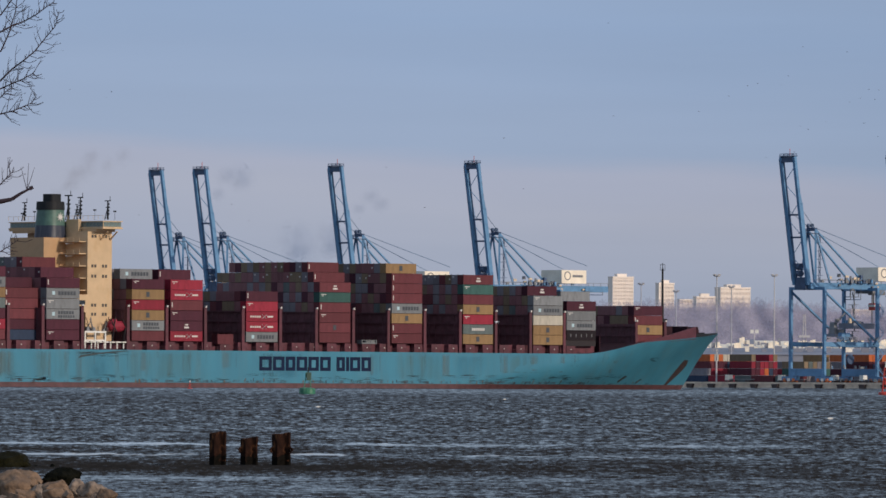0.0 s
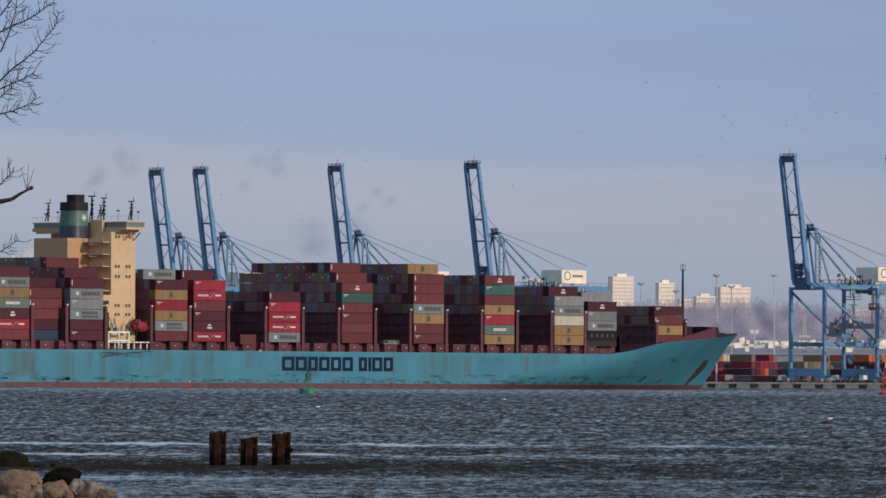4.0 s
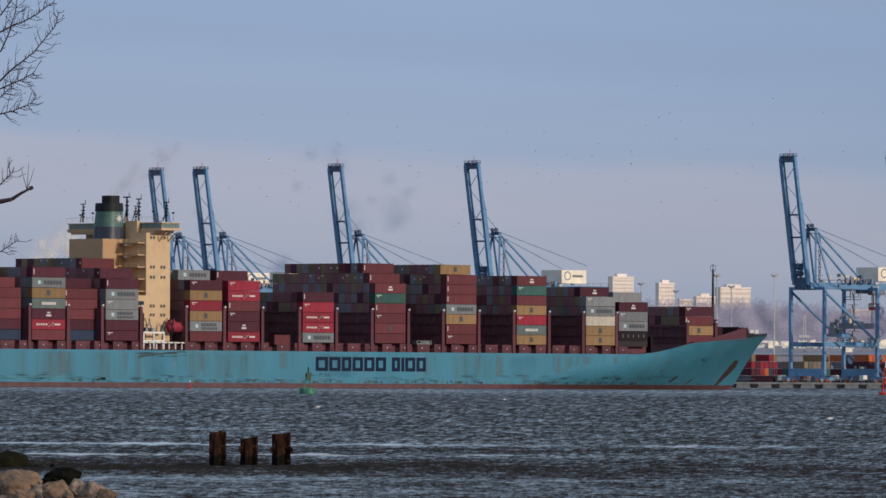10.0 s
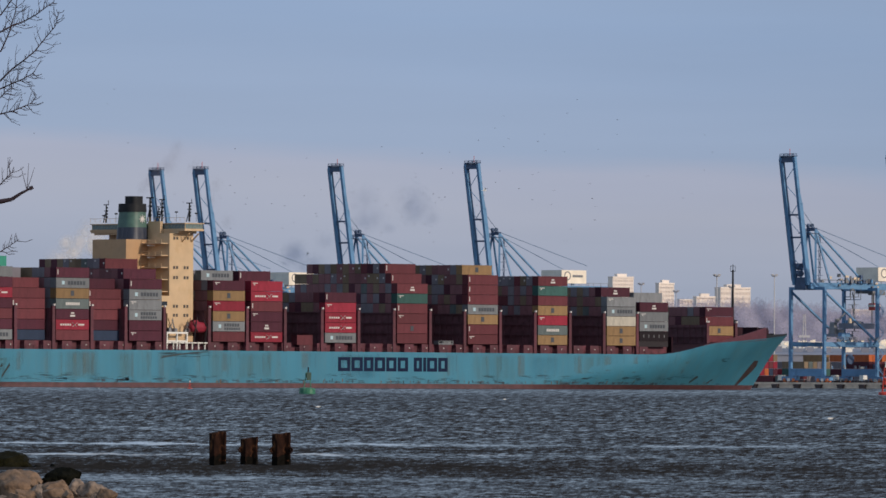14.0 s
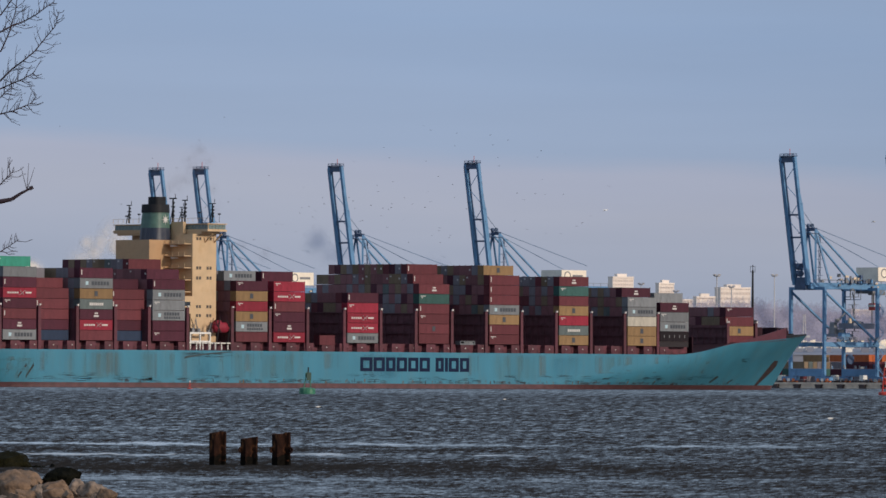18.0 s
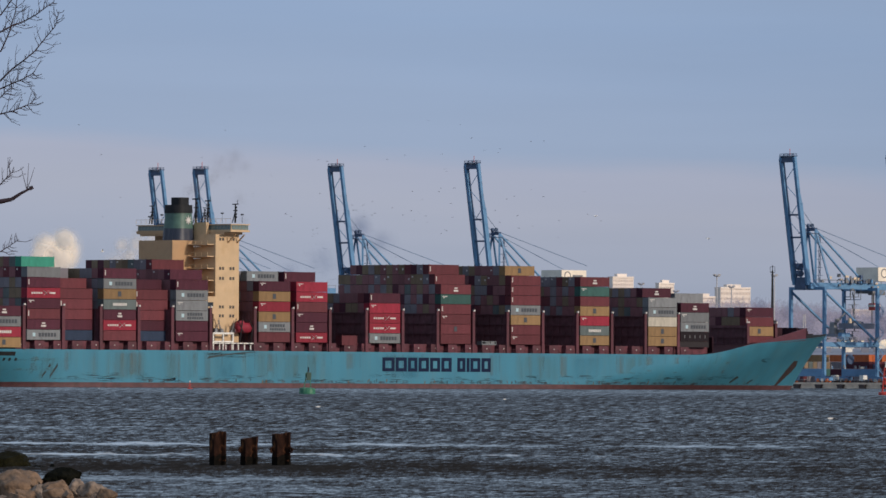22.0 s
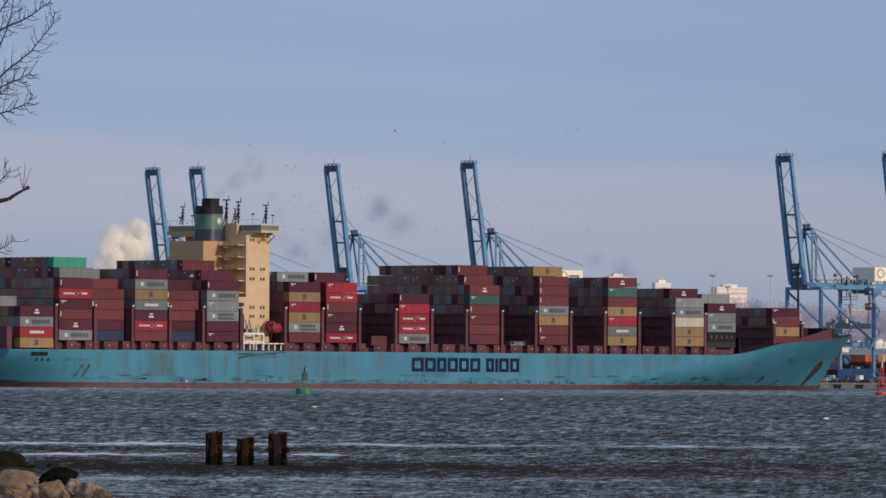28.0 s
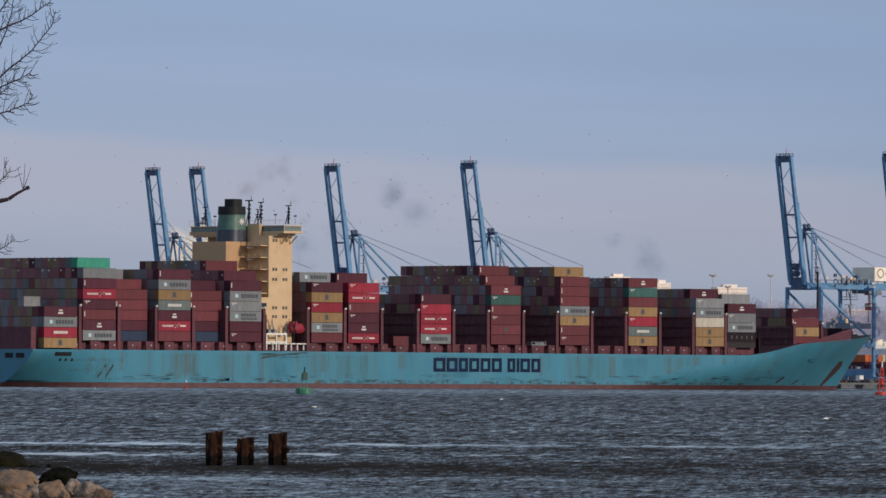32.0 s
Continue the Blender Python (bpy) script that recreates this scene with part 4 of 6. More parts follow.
    fn = part("funnel", Shape().ring([lp(86.0, 93.7, -8.6, -0.6, 41.2, 2.8), lp(86.2, 93.5, -8.4, -0.8, 44.6, 2.7)]), M_FUNNELD, ship, "black and green tapered funnel", smooth=True)
    part("funnel_band", Shape().ring([lp(86.2, 93.5, -8.4, -0.8, 44.6, 2.7), lp(86.6, 93.2, -8.15, -1.1, 48.9, 2.6)]), M_FUNNEL, fn, "grey-green funnel band", smooth=True)
    part("funnel_top", Shape().ring([lp(86.4, 93.4, -8.3, -0.95, 48.9, 2.6), lp(86.5, 93.3, -8.2, -1.05, 51.2, 2.6)]), M_BLACK, fn, smooth=True)
    part("exhaust_outlet", Shape().ring([lp(88.2, 92.2, -7.0, -2.8, 51.0, 1.0), lp(88.2, 92.2, -7.0, -2.8, 53.3, 1.0)]), M_BLACK, fn)
    mk = Shape()
    for k in range(4):
        a = math.pi * k / 4
        c, s = math.cos(a), math.sin(a)
        mk.add([(90.1 + 1.5 * c, -8.50 - 0.01 * k, 46.9 + 1.5 * s), (90.1 - 0.28 * s, -8.50 - 0.01 * k, 46.9 + 0.28 * c), (90.1 - 1.5 * c, -8.50 - 0.01 * k, 46.9 - 1.5 * s), (90.1 + 0.28 * s, -8.50 - 0.01 * k, 46.9 - 0.28 * c)], [(0, 1, 2, 3)])
    part("funnel_mark", mk, M_MARKW, fn, "plain white mark")
    # masts and aerials above the bridge
    for x, y, h, w in ((97, 13.9, 5.2, 0.9), (97, -4.2, 7.0, 1.4), (97, -9.1, 6.4, 1.0), (97, -20.3, 5.3, 1.1), (97, -7.6, 4.4, 0.4), (99, 17.1, 2.0, 0.25), (97, 9.8, 2.4, 0.25), (99, -21.0, 2.2, 0.25), (97, -15.0, 2.6, 0.2)):
        s = Shape().rod((x, y, 46.2), (x, y, 46.2 + h), w * 0.3, w * 0.18)
        if w > 0.3:
            s.box(x - 0.2, x + 0.2, y - w, y + w, 46.2 + h * 0.95, 46.2 + h).box(x - 0.2, x + 0.2, y - 0.7, y + 0.7, 46.2 + h * 0.62, 46.2 + h * 0.66)
            s.beam((x, y + 1.2, 46.2), (x, y, 46.2 + h * 0.65), 0.18).rod((x, y - 0.9, 46.2 + h), (x, y - 0.9, 47.3 + h), 0.1)
            for k in range(4):
                s.box(x - 0.2, x + 0.2, y - 0.5, y - 0.1, 46.2 + h * (0.25 + 0.17 * k), 46.75 + h * (0.25 + 0.17 * k))
        else:
            s.box(x - 0.3, x + 0.3, y - 0.3, y + 0.3, 46.1 + h, 46.5 + h)
        part("signal_mast", s, M_BLACK, br)
    # lifeboat and davit frames
    lb = [[(x, -19.6 + 1.05 * r * (abs(math.cos(a)) ** 0.7) * (1 if math.cos(a) > 0 else -1), 16.3 + dz + 1.25 * r * (abs(math.sin(a)) ** 0.75) * (1 if math.sin(a) > 0 else -1)) for a in (2 * math.pi * i / 14 for i in range(14))] for x, r, dz in ((98.0, 0.35, 0.9), (98.4, 0.95, 0.6), (99.3, 1.2, 0.5), (102.4, 1.2, 0.5), (103.6, 1.0, 0.6), (104.2, 0.45, 1.0))]
    boat = part("lifeboat", Shape().ring(lb), M_BOX["red"], ship, "enclosed bright red lifeboat", smooth=True)
    part("boat_canopy", Shape().box(98.8, 100.8, -20.5, -18.7, 17.9, 18.8, 0.25), M_BOX["red"], boat)
    part("rubbing_strake", Shape().box(98.6, 103.6, -20.98, -20.85, 16.5, 16.7), M_BOX["red"], boat)
    gf = Shape()
    for x in (88.4, 92.2, 96.0):
        gf.beam((x, -20.6, 10.6), (x, -20.6, 15.2), 0.4)
    gf.beam((88.2, -20.6, 15.2), (96.2, -20.6, 15.2), 0.5).beam((88.2, -20.6, 12.9), (96.2, -20.6, 12.9), 0.35)
    part("davit_frame", gf, M_WHITE, ship, "white steel davit frame")
    for k in range(7):
        x = 88 + 2.4 * k
        part("deck_bracket", Shape().beam((x, -21.2, 10.6), (x + 0.9, -20.2, 12.4), 0.35).box(x - 0.4, x + 1.6, -21.2, -20.2, 12.3, 12.6), M_WHITE, ship)
    for x in (98.6, 102.9):
        part("davit_arm", Shape().beam((x, -20.2, 10.6), (x + 0.3, -20.9, 15.6), 0.35).beam((x + 0.3, -20.9, 15.6), (x + 1.0, -20.9, 19.4), 0.25).beam((x + 1.4, -20.9, 15.4), (x - 0.8, -20.9, 18.9), 0.22), M_DARKRACK, ship)
    rg = random.Random(14)
    for k in range(9):
        x, z = rg.uniform(88.2, 97.5), 15.4
        part("deck_winch", Shape().box(x, x + rg.uniform(0.5, 1.3), -20.6, -19.6, z, z + rg.uniform(0.5, 1.6), 0.1).beam((x + 0.4, -20.4, z + 0.4), (x + rg.uniform(-1.6, 1.6), -20.4, z + rg.uniform(2, 4.2)), 0.16), rg.choice((M_DARKRACK, M_STEEL, M_DECK)), ship)


superstructure()


def forecastle():
    pole = Shape().rod((341, 0, 13.5), (341, 0, 22), 0.55, 0.50).rod((341, 0, 22), (341, 0, 36.2), 0.48, 0.30).beam((343.5, 0, 14), (341, 0, 20), 0.3)
    fm = part("foremast", pole, M_BLACK, ship, "dark tapered foremast")
    gear = Shape().box(340.0, 342.0, -1.3, 1.3, 18.4, 18.7).box(340.4, 341.6, -0.9, 0.9, 19.0, 19.8).box(341.2, 342.4, -0.6, 0.2, 20.3, 21.1).rod((341, 0.3, 21.2), (341, 1.5, 21.2), 0.18)
    part("mast_platform", gear, M_BLACK, fm, "small platform with lamps and a horn")
    cage = Shape().box(340.5, 341.5, -0.55, 0.55, 35.6, 35.75).box(340.5, 341.5, -0.55, 0.55, 37.3, 37.42).rod((341, 0, 35.7), (341, 0, 37.8), 0.12)
    for qx, qy in ((-0.5, -0.5), (0.5, -0.5), (-0.5, 0.5), (0.5, 0.5)):
        cage.rod((341 + qx, qy, 35.6), (341 + qx, qy, 37.4), 0.07)
    part("lamp_cage", cage, M_BLACK, fm)
    pts = [306 + 2.6 * k for k in range(14)]
    top = lambda x: sheer(x) + 0.1 + 3.1 * min(1, max(0, (x - 312) / 27))
    for sg in (1, -1):
        s = Shape().ring([[(x, sg * (0.3 - half_breadth(x, 1)), sheer(x) - 0.5), (x, sg * (0.3 - half_breadth(x, 1)), top(x)), (x, sg * (0.55 - half_breadth(x, 1)), top(x)), (x, sg * (0.55 - half_breadth(x, 1)), sheer(x) - 0.5)] for x in pts])
        part("bulwark", s, M_DECK, ship, "dark red bow bulwark")
    plan = [284 + 3.0 * k for k in range(27)]
    part("forecastle_plating", Shape().ring([[(x, 0.4 - half_breadth(x, 1), sheer(x) - 0.1), (x, half_breadth(x, 1) - 0.4, sheer(x) - 0.1), (x, half_breadth(x, 1) - 0.4, sheer(x) + 0.06), (x, 0.4 - half_breadth(x, 1), sheer(x) + 0.06)] for x in plan if half_breadth(x, 1) > 1]), M_DECKD, ship, "fore deck in red darkened for its shade")
    nose = [340 + 2.2 * k for k in range(11)]
    for sg in (1, -1):
        part("bow_rail", Shape().ring([[(x, sg * (0.25 - half_breadth(x, 1)), sheer(x) - 0.3), (x, sg * (0.25 - half_breadth(x, 1)), sheer(x) + 1.0 - 0.028 * (x - 340)), (x, sg * (0.45 - half_breadth(x, 1)), sheer(x) + 1.0 - 0.028 * (x - 340)), (x, sg * (0.45 - half_breadth(x, 1)), sheer(x) - 0.3)] for x in nose]), M_BLACK, ship, "dark bow rail plating")
    # added wall: its dark face stands for shade over the fore deck
    part("deck_bulkhead", Shape().box(292.6, 293.0, -20.4, 20.4, 10.3, 15.6), M_DECKD, ship, "added dark wall for the shade before the fore hatch")
    part("hatch_frame", Shape().box(277.8, 290.4, -21.0, 20.0, 12.6, 14.3), M_DARKRACK, ship, "dark raised hatch frame")
    part("forecastle_deck", Shape().box(320, 350, -4.5, 4.5, 12.8, 14.2), M_DECKD, ship)
    part("breakwater", Shape().box(327, 328, -12, 12, 12, 18.9).box(331, 335, -8, 8, 13, 18.7).box(337, 340, -5, 5, 13, 18.9).box(346, 346.6, -5.5, 5.5, 13, 18.9).box(352.5, 353, -3.4, 3.4, 13.5, 18.8).box(349, 350, -6.5, -5.3, 14, 18.0), M_DECKD, ship)
    a = Shape()
    q_ = (3.0, 5.2, 5.0, 4.0, 2.8, 1.6)
    for k in range(5):
        x = 341.6 - 0.9 * k
        z = 8.8 - 1.5 * k
        a.add([(x, skin_y(x, z) - 0.05, z), (x + q_[k], skin_y(x + q_[k], z) - 0.05, z), (x + q_[k + 1] - 1.0, skin_y(x + q_[k + 1] - 1.0, z - 1.5) - 0.05, z - 1.5), (x - 1.0, skin_y(x - 1.0, z - 1.5) - 0.05, z - 1.5)], [(0, 1, 2, 3)])
    part("anchor_rust_stain", a, mat("anchor_stain", (0.042, 0.024, 0.024), 0.8, vary=0.4, scale=1.0), hull)
    part("stern_house", Shape().box(0.4, 2.2, -19.5, 19.5, 10.3, 16.5), M_DECK, ship)
    for y in (-11, -15.5):
        part("mooring_opening", Shape().box(-0.1, 0.1, y - 1.6, y + 1.6, 8.0, 9.3), M_BLACK, hull)
    patch_y = lambda x, z: skin_y(x, z) - 0.04
    part("side_opening", Shape().add([(x, patch_y(x, z), z) for z in (8.5, 9.6) for x in (8.2, 10.2, 12.2, 14.2)], [(0, 1, 5, 4), (1, 2, 6, 5), (2, 3, 7, 6)]), M_BLACK, hull, "dark mooring opening")
    for x in (10.4, 12.3, 14.4):
        part("fairlead", Shape().add([(q, patch_y(q, z), z) for z in (7.1, 7.9) for q in (x, x + 0.8)], [(0, 1, 3, 2)]), M_BLACK, hull)


forecastle()


# ---- containers: stacks by bay, from the stern forward ----
TIER, CH = 2.86, 2.74


def container_mesh(kind, length):
    """Steel box with proud corner posts and rails, recessed side panels with ribs."""
    s = Shape()
    w = 1.21
    s.box(0.06, length - 0.06, -w + 0.05, w - 0.05, 0.04, CH - 0.03)
    for x in (0, length - 0.16):
        for y in (-w, w - 0.16):
            s.box(x, x + 0.16, y, y + 0.16, 0, TIER - 0.004)
    for y in (-w, w - 0.12):
        s.box(0.16, length - 0.16, y, y + 0.12, 0, 0.15)
        s.box(0.16, length - 0.16, y, y + 0.12, CH - 0.12, CH)
    for x in (0, length - 0.12):
        s.box(x, x + 0.12, -w + 0.16, w - 0.16, 0, 0.15)
        s.box(x, x + 0.12, -w + 0.16, w - 0.16, CH - 0.12, CH)
    n = int(length / 0.56)
    for k in range(n):
        x = 0.35 + k * (length - 0.7) / n
        s.box(x, x + 0.24, -w + 0.032, -w + 0.05, 0.15, CH - 0.12)
    for y in (-0.75, -0.3, 0.3, 0.75):
        s.box(-0.02, 0.06, y - 0.03, y + 0.03, 0.2, CH - 0.2)
    me = fair(s.mesh("shipping_container"))
    me.materials.append(M_BOX[kind])
    return me


MESH = {}
CARGO = []          # every container on board with its place in the ship


def container(kind, x, y, z, length=12.19, mark="", group="containers stacked on the ship"):
    key = (kind, length)
    if key not in MESH:
        MESH[key] = container_mesh(kind, length)
    o = new("shipping_container", MESH[key])
    tagged(o, SAID[kind] + " steel shipping container stacked on the ship", "container", group)
    CARGO.append((o, (x, y, z)))
    if mark:
        marking(o, mark, length)
    return o


MARKS = {}


def marking(o, mark, length):
    if mark not in MARKS:
        y = -1.235
        if mark == "band":          # plain bar and square where the owner's name stands
            a = Shape()
            for k in range(6):
                a.box(4.3 + 1.12 * k, 5.15 + 1.12 * k, y, y + 0.04, 0.85, 1.9)
            MARKS[mark] = [("marking_bar", a.mesh("marking_bar"), M_MARKD), ("marking_square", Shape().box(2.1, 3.1, y, y + 0.04, 0.9, 1.9).mesh("marking_square"), M_MARKB)]
        elif mark == "double":
            a = Shape()
            for k in range(6):
                a.box(4.3 + 1.0 * k, 5.05 + 1.0 * k, y, y + 0.04, 1.35, 2.2)
            for k in range(7):
                a.box(4.3 + 0.9 * k, 4.95 + 0.9 * k, y, y + 0.04, 0.4, 1.05)
            MARKS[mark] = [("marking_bar", a.mesh("marking_bar"), M_MARKD), ("marking_square", Shape().box(2.1, 3.1, y, y + 0.04, 0.9, 1.9).mesh("marking_square"), M_MARKB)]
        elif mark == "stroke":
            a = Shape()
            for k in range(5):
                a.box(1.6 + 0.85 * k, 2.2 + 0.85 * k, y, y + 0.04, 1.1, 1.6)
            a.beam((6.0, y, 0.7), (8.0, y, 2.0), 0.04, 0.3, up=(0, 1, 0)).beam((6.0, y, 2.0), (7.6, y, 0.8), 0.04, 0.3, up=(0, 1, 0)).box(8.2, 10.4, y, y + 0.04, 1.15, 1.6)
            MARKS[mark] = [("marking_bar", a.mesh("marking_bar"), M_MARKW)]
        elif mark == "crest":
            MARKS[mark] = [("marking_square", Shape().box(5.4, 6.6, y, y + 0.04, 0.7, 2.1, 0.0).mesh("marking_square"), M_MARKD)]
        elif mark == "plate":
            a = Shape().box(5.2, 7.0, y, y + 0.04, 0.7, 1.2).box(5.5, 6.7, y, y + 0.04, 1.5, 1.9)
            MARKS[mark] = [("marking_bar", a.mesh("marking_bar"), M_MARKW)]
        elif mark == "name":
            a = Shape()
            for k in range(7):
                a.box(3.6 + 0.75 * k, 4.2 + 0.75 * k, y, y + 0.04, 1.0, 1.75)
            MARKS[mark] = [("marking_bar", a.mesh("marking_bar"), M_MARKW)]
        elif mark == "plates":      # code plate on the doors
            MARKS[mark] = [("door_plate", Shape().box(-0.05, -0.02, 0.15, 0.75, 1.9, 2.3).mesh("door_plate"), M_MARKW)]
        elif mark == "plate_low":
            MARKS[mark] = [("door_plate", Shape().box(-0.05, -0.02, -0.8, -0.35, 1.2, 1.7).mesh("door_plate"), M_MARKW)]
        elif mark == "racks":
            a = Shape()
            for k in range(5):
                a.box(1.6 + 2.2 * k, 1.85 + 2.2 * k, y, y + 0.04, 0.9, 1.8)
            MARKS[mark] = [("rack_stake", a.mesh("rack_stake"), M_STEEL)]
        elif mark == "code":
            MARKS[mark] = [("marking_bar", Shape().box(1.0, 1.5, y, y + 0.04, 1.6, 1.9).box(0.6, 2.6, y, y + 0.04, 2.05, 2.25).mesh("marking_bar"), M_MARKW)]
        else:                       # upright code at the end
            MARKS[mark] = [("marking_bar", Shape().box(0.45, 0.75, y, y + 0.04, 0.8, 2.2).mesh("marking_bar"), M_MARKW)]
    for n, me, m in MARKS[mark]:
        part(n, me, m, o)


def row_y(j):
    return -BEAM + 1.36 + 2.49 * j


# bay start, base height, tiers row by row from starboard (last value repeats; port side steps down), outermost stack from the bottom, next rows' edge colours
m, b, r, t, g, w, n_, gr, mi, te = "maroon", "brick", "red", "tan", "grey", "white", "navy", "green", "mint", "teal"
BAYS = [
    (3.6, 10.75, [4, 4], [(t, "crest"), (r, "name"), (g, "band"), (m, "plate")], {}),
    (18.0, 12.9, [7, 8], [(g, "band"), (m, "plate"), (b, "end"), (m, "code"), (r, "stroke"), (m, "end"), (g, "")], {(1, 7): (mi, "")}),
    (32.2, 12.9, [0, 5, 6, 6, 6, 7], [], {(1, 0): (n_, ""), (1, 1): (m, ""), (1, 2): (b, ""), (1, 3): (b, "end"), (1, 4): (b, ""), (2, 5): (b, "")}),
    (46.3, 12.9, [7, 7], [(b, ""), (r, "stroke"), (m, "plate"), (te, "name"), (t, "crest"), (g, "band"), (m, "end")], {}),
    (60.5, 12.9, [0, 5, 6, 6], [], {(1, 0): (n_, ""), (1, 1): (m, ""), (1, 2): (b, ""), (1, 3): (b, "end"), (1, 4): (b, "end"), (2, 5): (m, "")}),
    (73.6, 12.9, [6, 7, 7, 7, 8], [(m, "code"), (m, ""), (g, "double"), (g, "code"), (g, "band"), (m, "end")], {(1, 6): (m, ""), (4, 7): (b, "")}),
    (105.4, 12.9, [6, 6, 7, 6, 7], [(b, ""), (g, "double"), (t, "crest"), (r, "code"), (t, "crest"), (m, "code")], {(2, 6): (g, "band")}),
    (120.0, 12.9, [6, 6, 7], [(r, "stroke"), (m, "plate"), (m, "code"), (b, "end"), (r, "stroke"), (r, "code")], {(2, 6): (m, "end")}),
    (134.6, 12.9, [0, 0], [], {}),
    (149.0, 12.9, [5, 5], [(g, "band"), (r, "stroke"), (r, "stroke"), (r, "code"), (m, "end")], {}),
    (163.4, 12.9, [0, 0], [], {}),
    (177.6, 12.9, [6, 7, 8], [(b, ""), (b, "crest"), (b, "code"), (b, "end"), (gr, "code"), (b, "plate")], {(1, 6): (b, "end"), (2, 7): (b, "end")}),
    (192.0, 12.9, [0, 0], [], {}),
    (206.3, 12.9, [7, 8], [(b, "code"), (b, "end"), (t, "crest"), (g, "band"), (b, "end"), (b, "end"), (b, "end")], {(1, 7): (t, "crest")}),
    (220.7, 12.9, [0, 0], [], {}),
    (235.2, 12.9, [7, 7], [(t, "crest"), (te, "name"), (r, "code"), (t, "crest"), (b, ""), (gr, "code"), (b, "plate")], {}),
    (249.7, 12.9, [0, 0], [], {}),
    (264.1, 12.9, [5, 6], [(t, "crest"), (t, "crest"), (w, ""), (g, "band"), (g, "code")], {(1, 5): (m, "plate")}),
    (278.0, 14.35, [4, 5, 4], [("black", "racks"), (g, "band"), (g, "code"), (m, "plate")], {(1, 4): (g, "")}),
    (311.6, 13.35, [4, 4], [(b, "end"), (t, "crest"), (b, "end"), (m, "code")], {}),
]


def load_cargo():
    rng = random.Random(21)
    inner = ["plum"] * 8 + [m, b, te] + ["slate"] * 4 + ["drab"] * 4
    deep, deep_kinds, kinds = Shape(), [], list(M_BOX)
    for i, (x, z0, rows, side, extra) in enumerate(BAYS):
        nrow = 17 if x < 290 else 13
        aft = BAYS[i - 1] if i and x - BAYS[i - 1][0] < 18 else None
        aft_h = 0 if aft is None else (aft[2][-1] * TIER + aft[1] - z0) / TIER
        for j in range(nrow):
            h = rows[min(j, len(rows) - 1)]
            if x > 290:
                yy = row_y(j + 2)
                if j == 0:
                    yy = row_y(2)
            else:
                yy = row_y(j)
            # port side steps down
            if h >= 7 and j >= nrow - 3:
                h -= (j - (nrow - 4)) // 2
            for k in range(h):
                if j == 0 and k < len(side):
                    kind, mark = side[k]
                elif (j, k) in extra:
                    kind, mark = extra[(j, k)]
                else:
                    kind, mark = rng.choice(inner), ""
                z = z0 + TIER * k
                seen = j == 0 or (j, k) in extra or k >= aft_h - 0.6 and k >= 6 and j < 11 or (j == 1 and rows[0] == 0)
                if seen:
                    o = container(kind, x, yy, z, mark=mark)
                    if j and not mark and rng.random() < 0.45:
                        marking(o, "plates" if rng.random() < 0.6 else "plate_low", 12.19)
                else:
                    deep.box(x + 0.02, x + 12.17, yy - 1.21, yy + 1.21, z, z + CH)
                    deep_kinds += [kinds.index(kind)] * 6
    container("brick", 138.0, row_y(0), 12.2, 6.06)
    fr = Shape().box(0, 6.0, -1.0, 1.0, 0, 0.35).box(0, 6.0, -1.0, 1.0, 0.95, 1.1).box(2.2, 5.4, -0.8, 0.8, 0.35, 0.9)
    for q in (0, 1.6, 3.6, 5.75):
        fr.box(q, q + 0.25, -1.0, 1.0, 0.35, 0.95)
    o = part("deck_equipment_rack", fr, M_BOX["grey"])
    tagged(o, "low pale steel equipment rack on the ship's deck", "rack")
    CARGO.append((o, (194.6, row_y(0), 12.65)))
    container("grey", 9.6, row_y(6), 10.75 + 4 * TIER, 6.06)
    me = deep.mesh("container_stack")
    for kd in kinds:
        me.materials.append(M_BOX[kd])
    me.polygons.foreach_set("material_index", deep_kinds)
    o = part("container_stack", me, None)
    tagged(o, "shaded stacks of dull containers deep in the cargo", "containers", kind="stuff")
    CARGO.append((o, (0, 0, 0)))


load_cargo()


# ---- terminal, town and woods beyond the quay ----
def at(right, up, d):
    """A place d metres ahead, by thousandths of slope to the right and above the eye's level."""
    return (right * d / 1000, d, EYE + up * d / 1000)


def light_mast(right, foot, up, d, w, mt, label):
    x, y, z = at(right, up, d)
    s = thing("light_mast", label, "light mast", group="terminal light masts")
    s.location = (x, y, 0)
    part("pole", Shape().rod((0, 0, foot), (0, 0, z), w, w * 0.55, n=8), mt, s)
    part("lamp_ring", Shape().rod((0, 0, z - 0.5), (0, 0, z), 1.0, 1.3, n=8), mt, s)
    for k in range(6):
        a = k * math.pi / 3
        part("floodlight", Shape().box(1.2 * math.cos(a) - 0.35, 1.2 * math.cos(a) + 0.35, 1.2 * math.sin(a) - 0.35, 1.2 * math.sin(a) + 0.35, z - 0.1, z + 0.55), mt, s)
    return s


M_MASTP = mat("pale_mast_paint", (0.52, 0.50, 0.50), 0.6, vary=0.1)
M_MAST = mat("dull_mast_paint", (0.40, 0.40, 0.44), 0.6, vary=0.1)
light_mast(34.38, 2.1, 13.29, 3185, 0.36, M_MASTP, "tall white light mast on the quay")
light_mast(41.6, 2.1, 13.33, 3480, 0.34, M_MASTP, "tall white light mast in the terminal")
for right, up, d in ((36.22, 11.88, 3420), (24.88, 12.17, 3560), (29.27, 11.28, 3600)):
    light_mast(right, 2.1, up, d, 0.34, M_MAST, "tall grey light mast in the terminal")


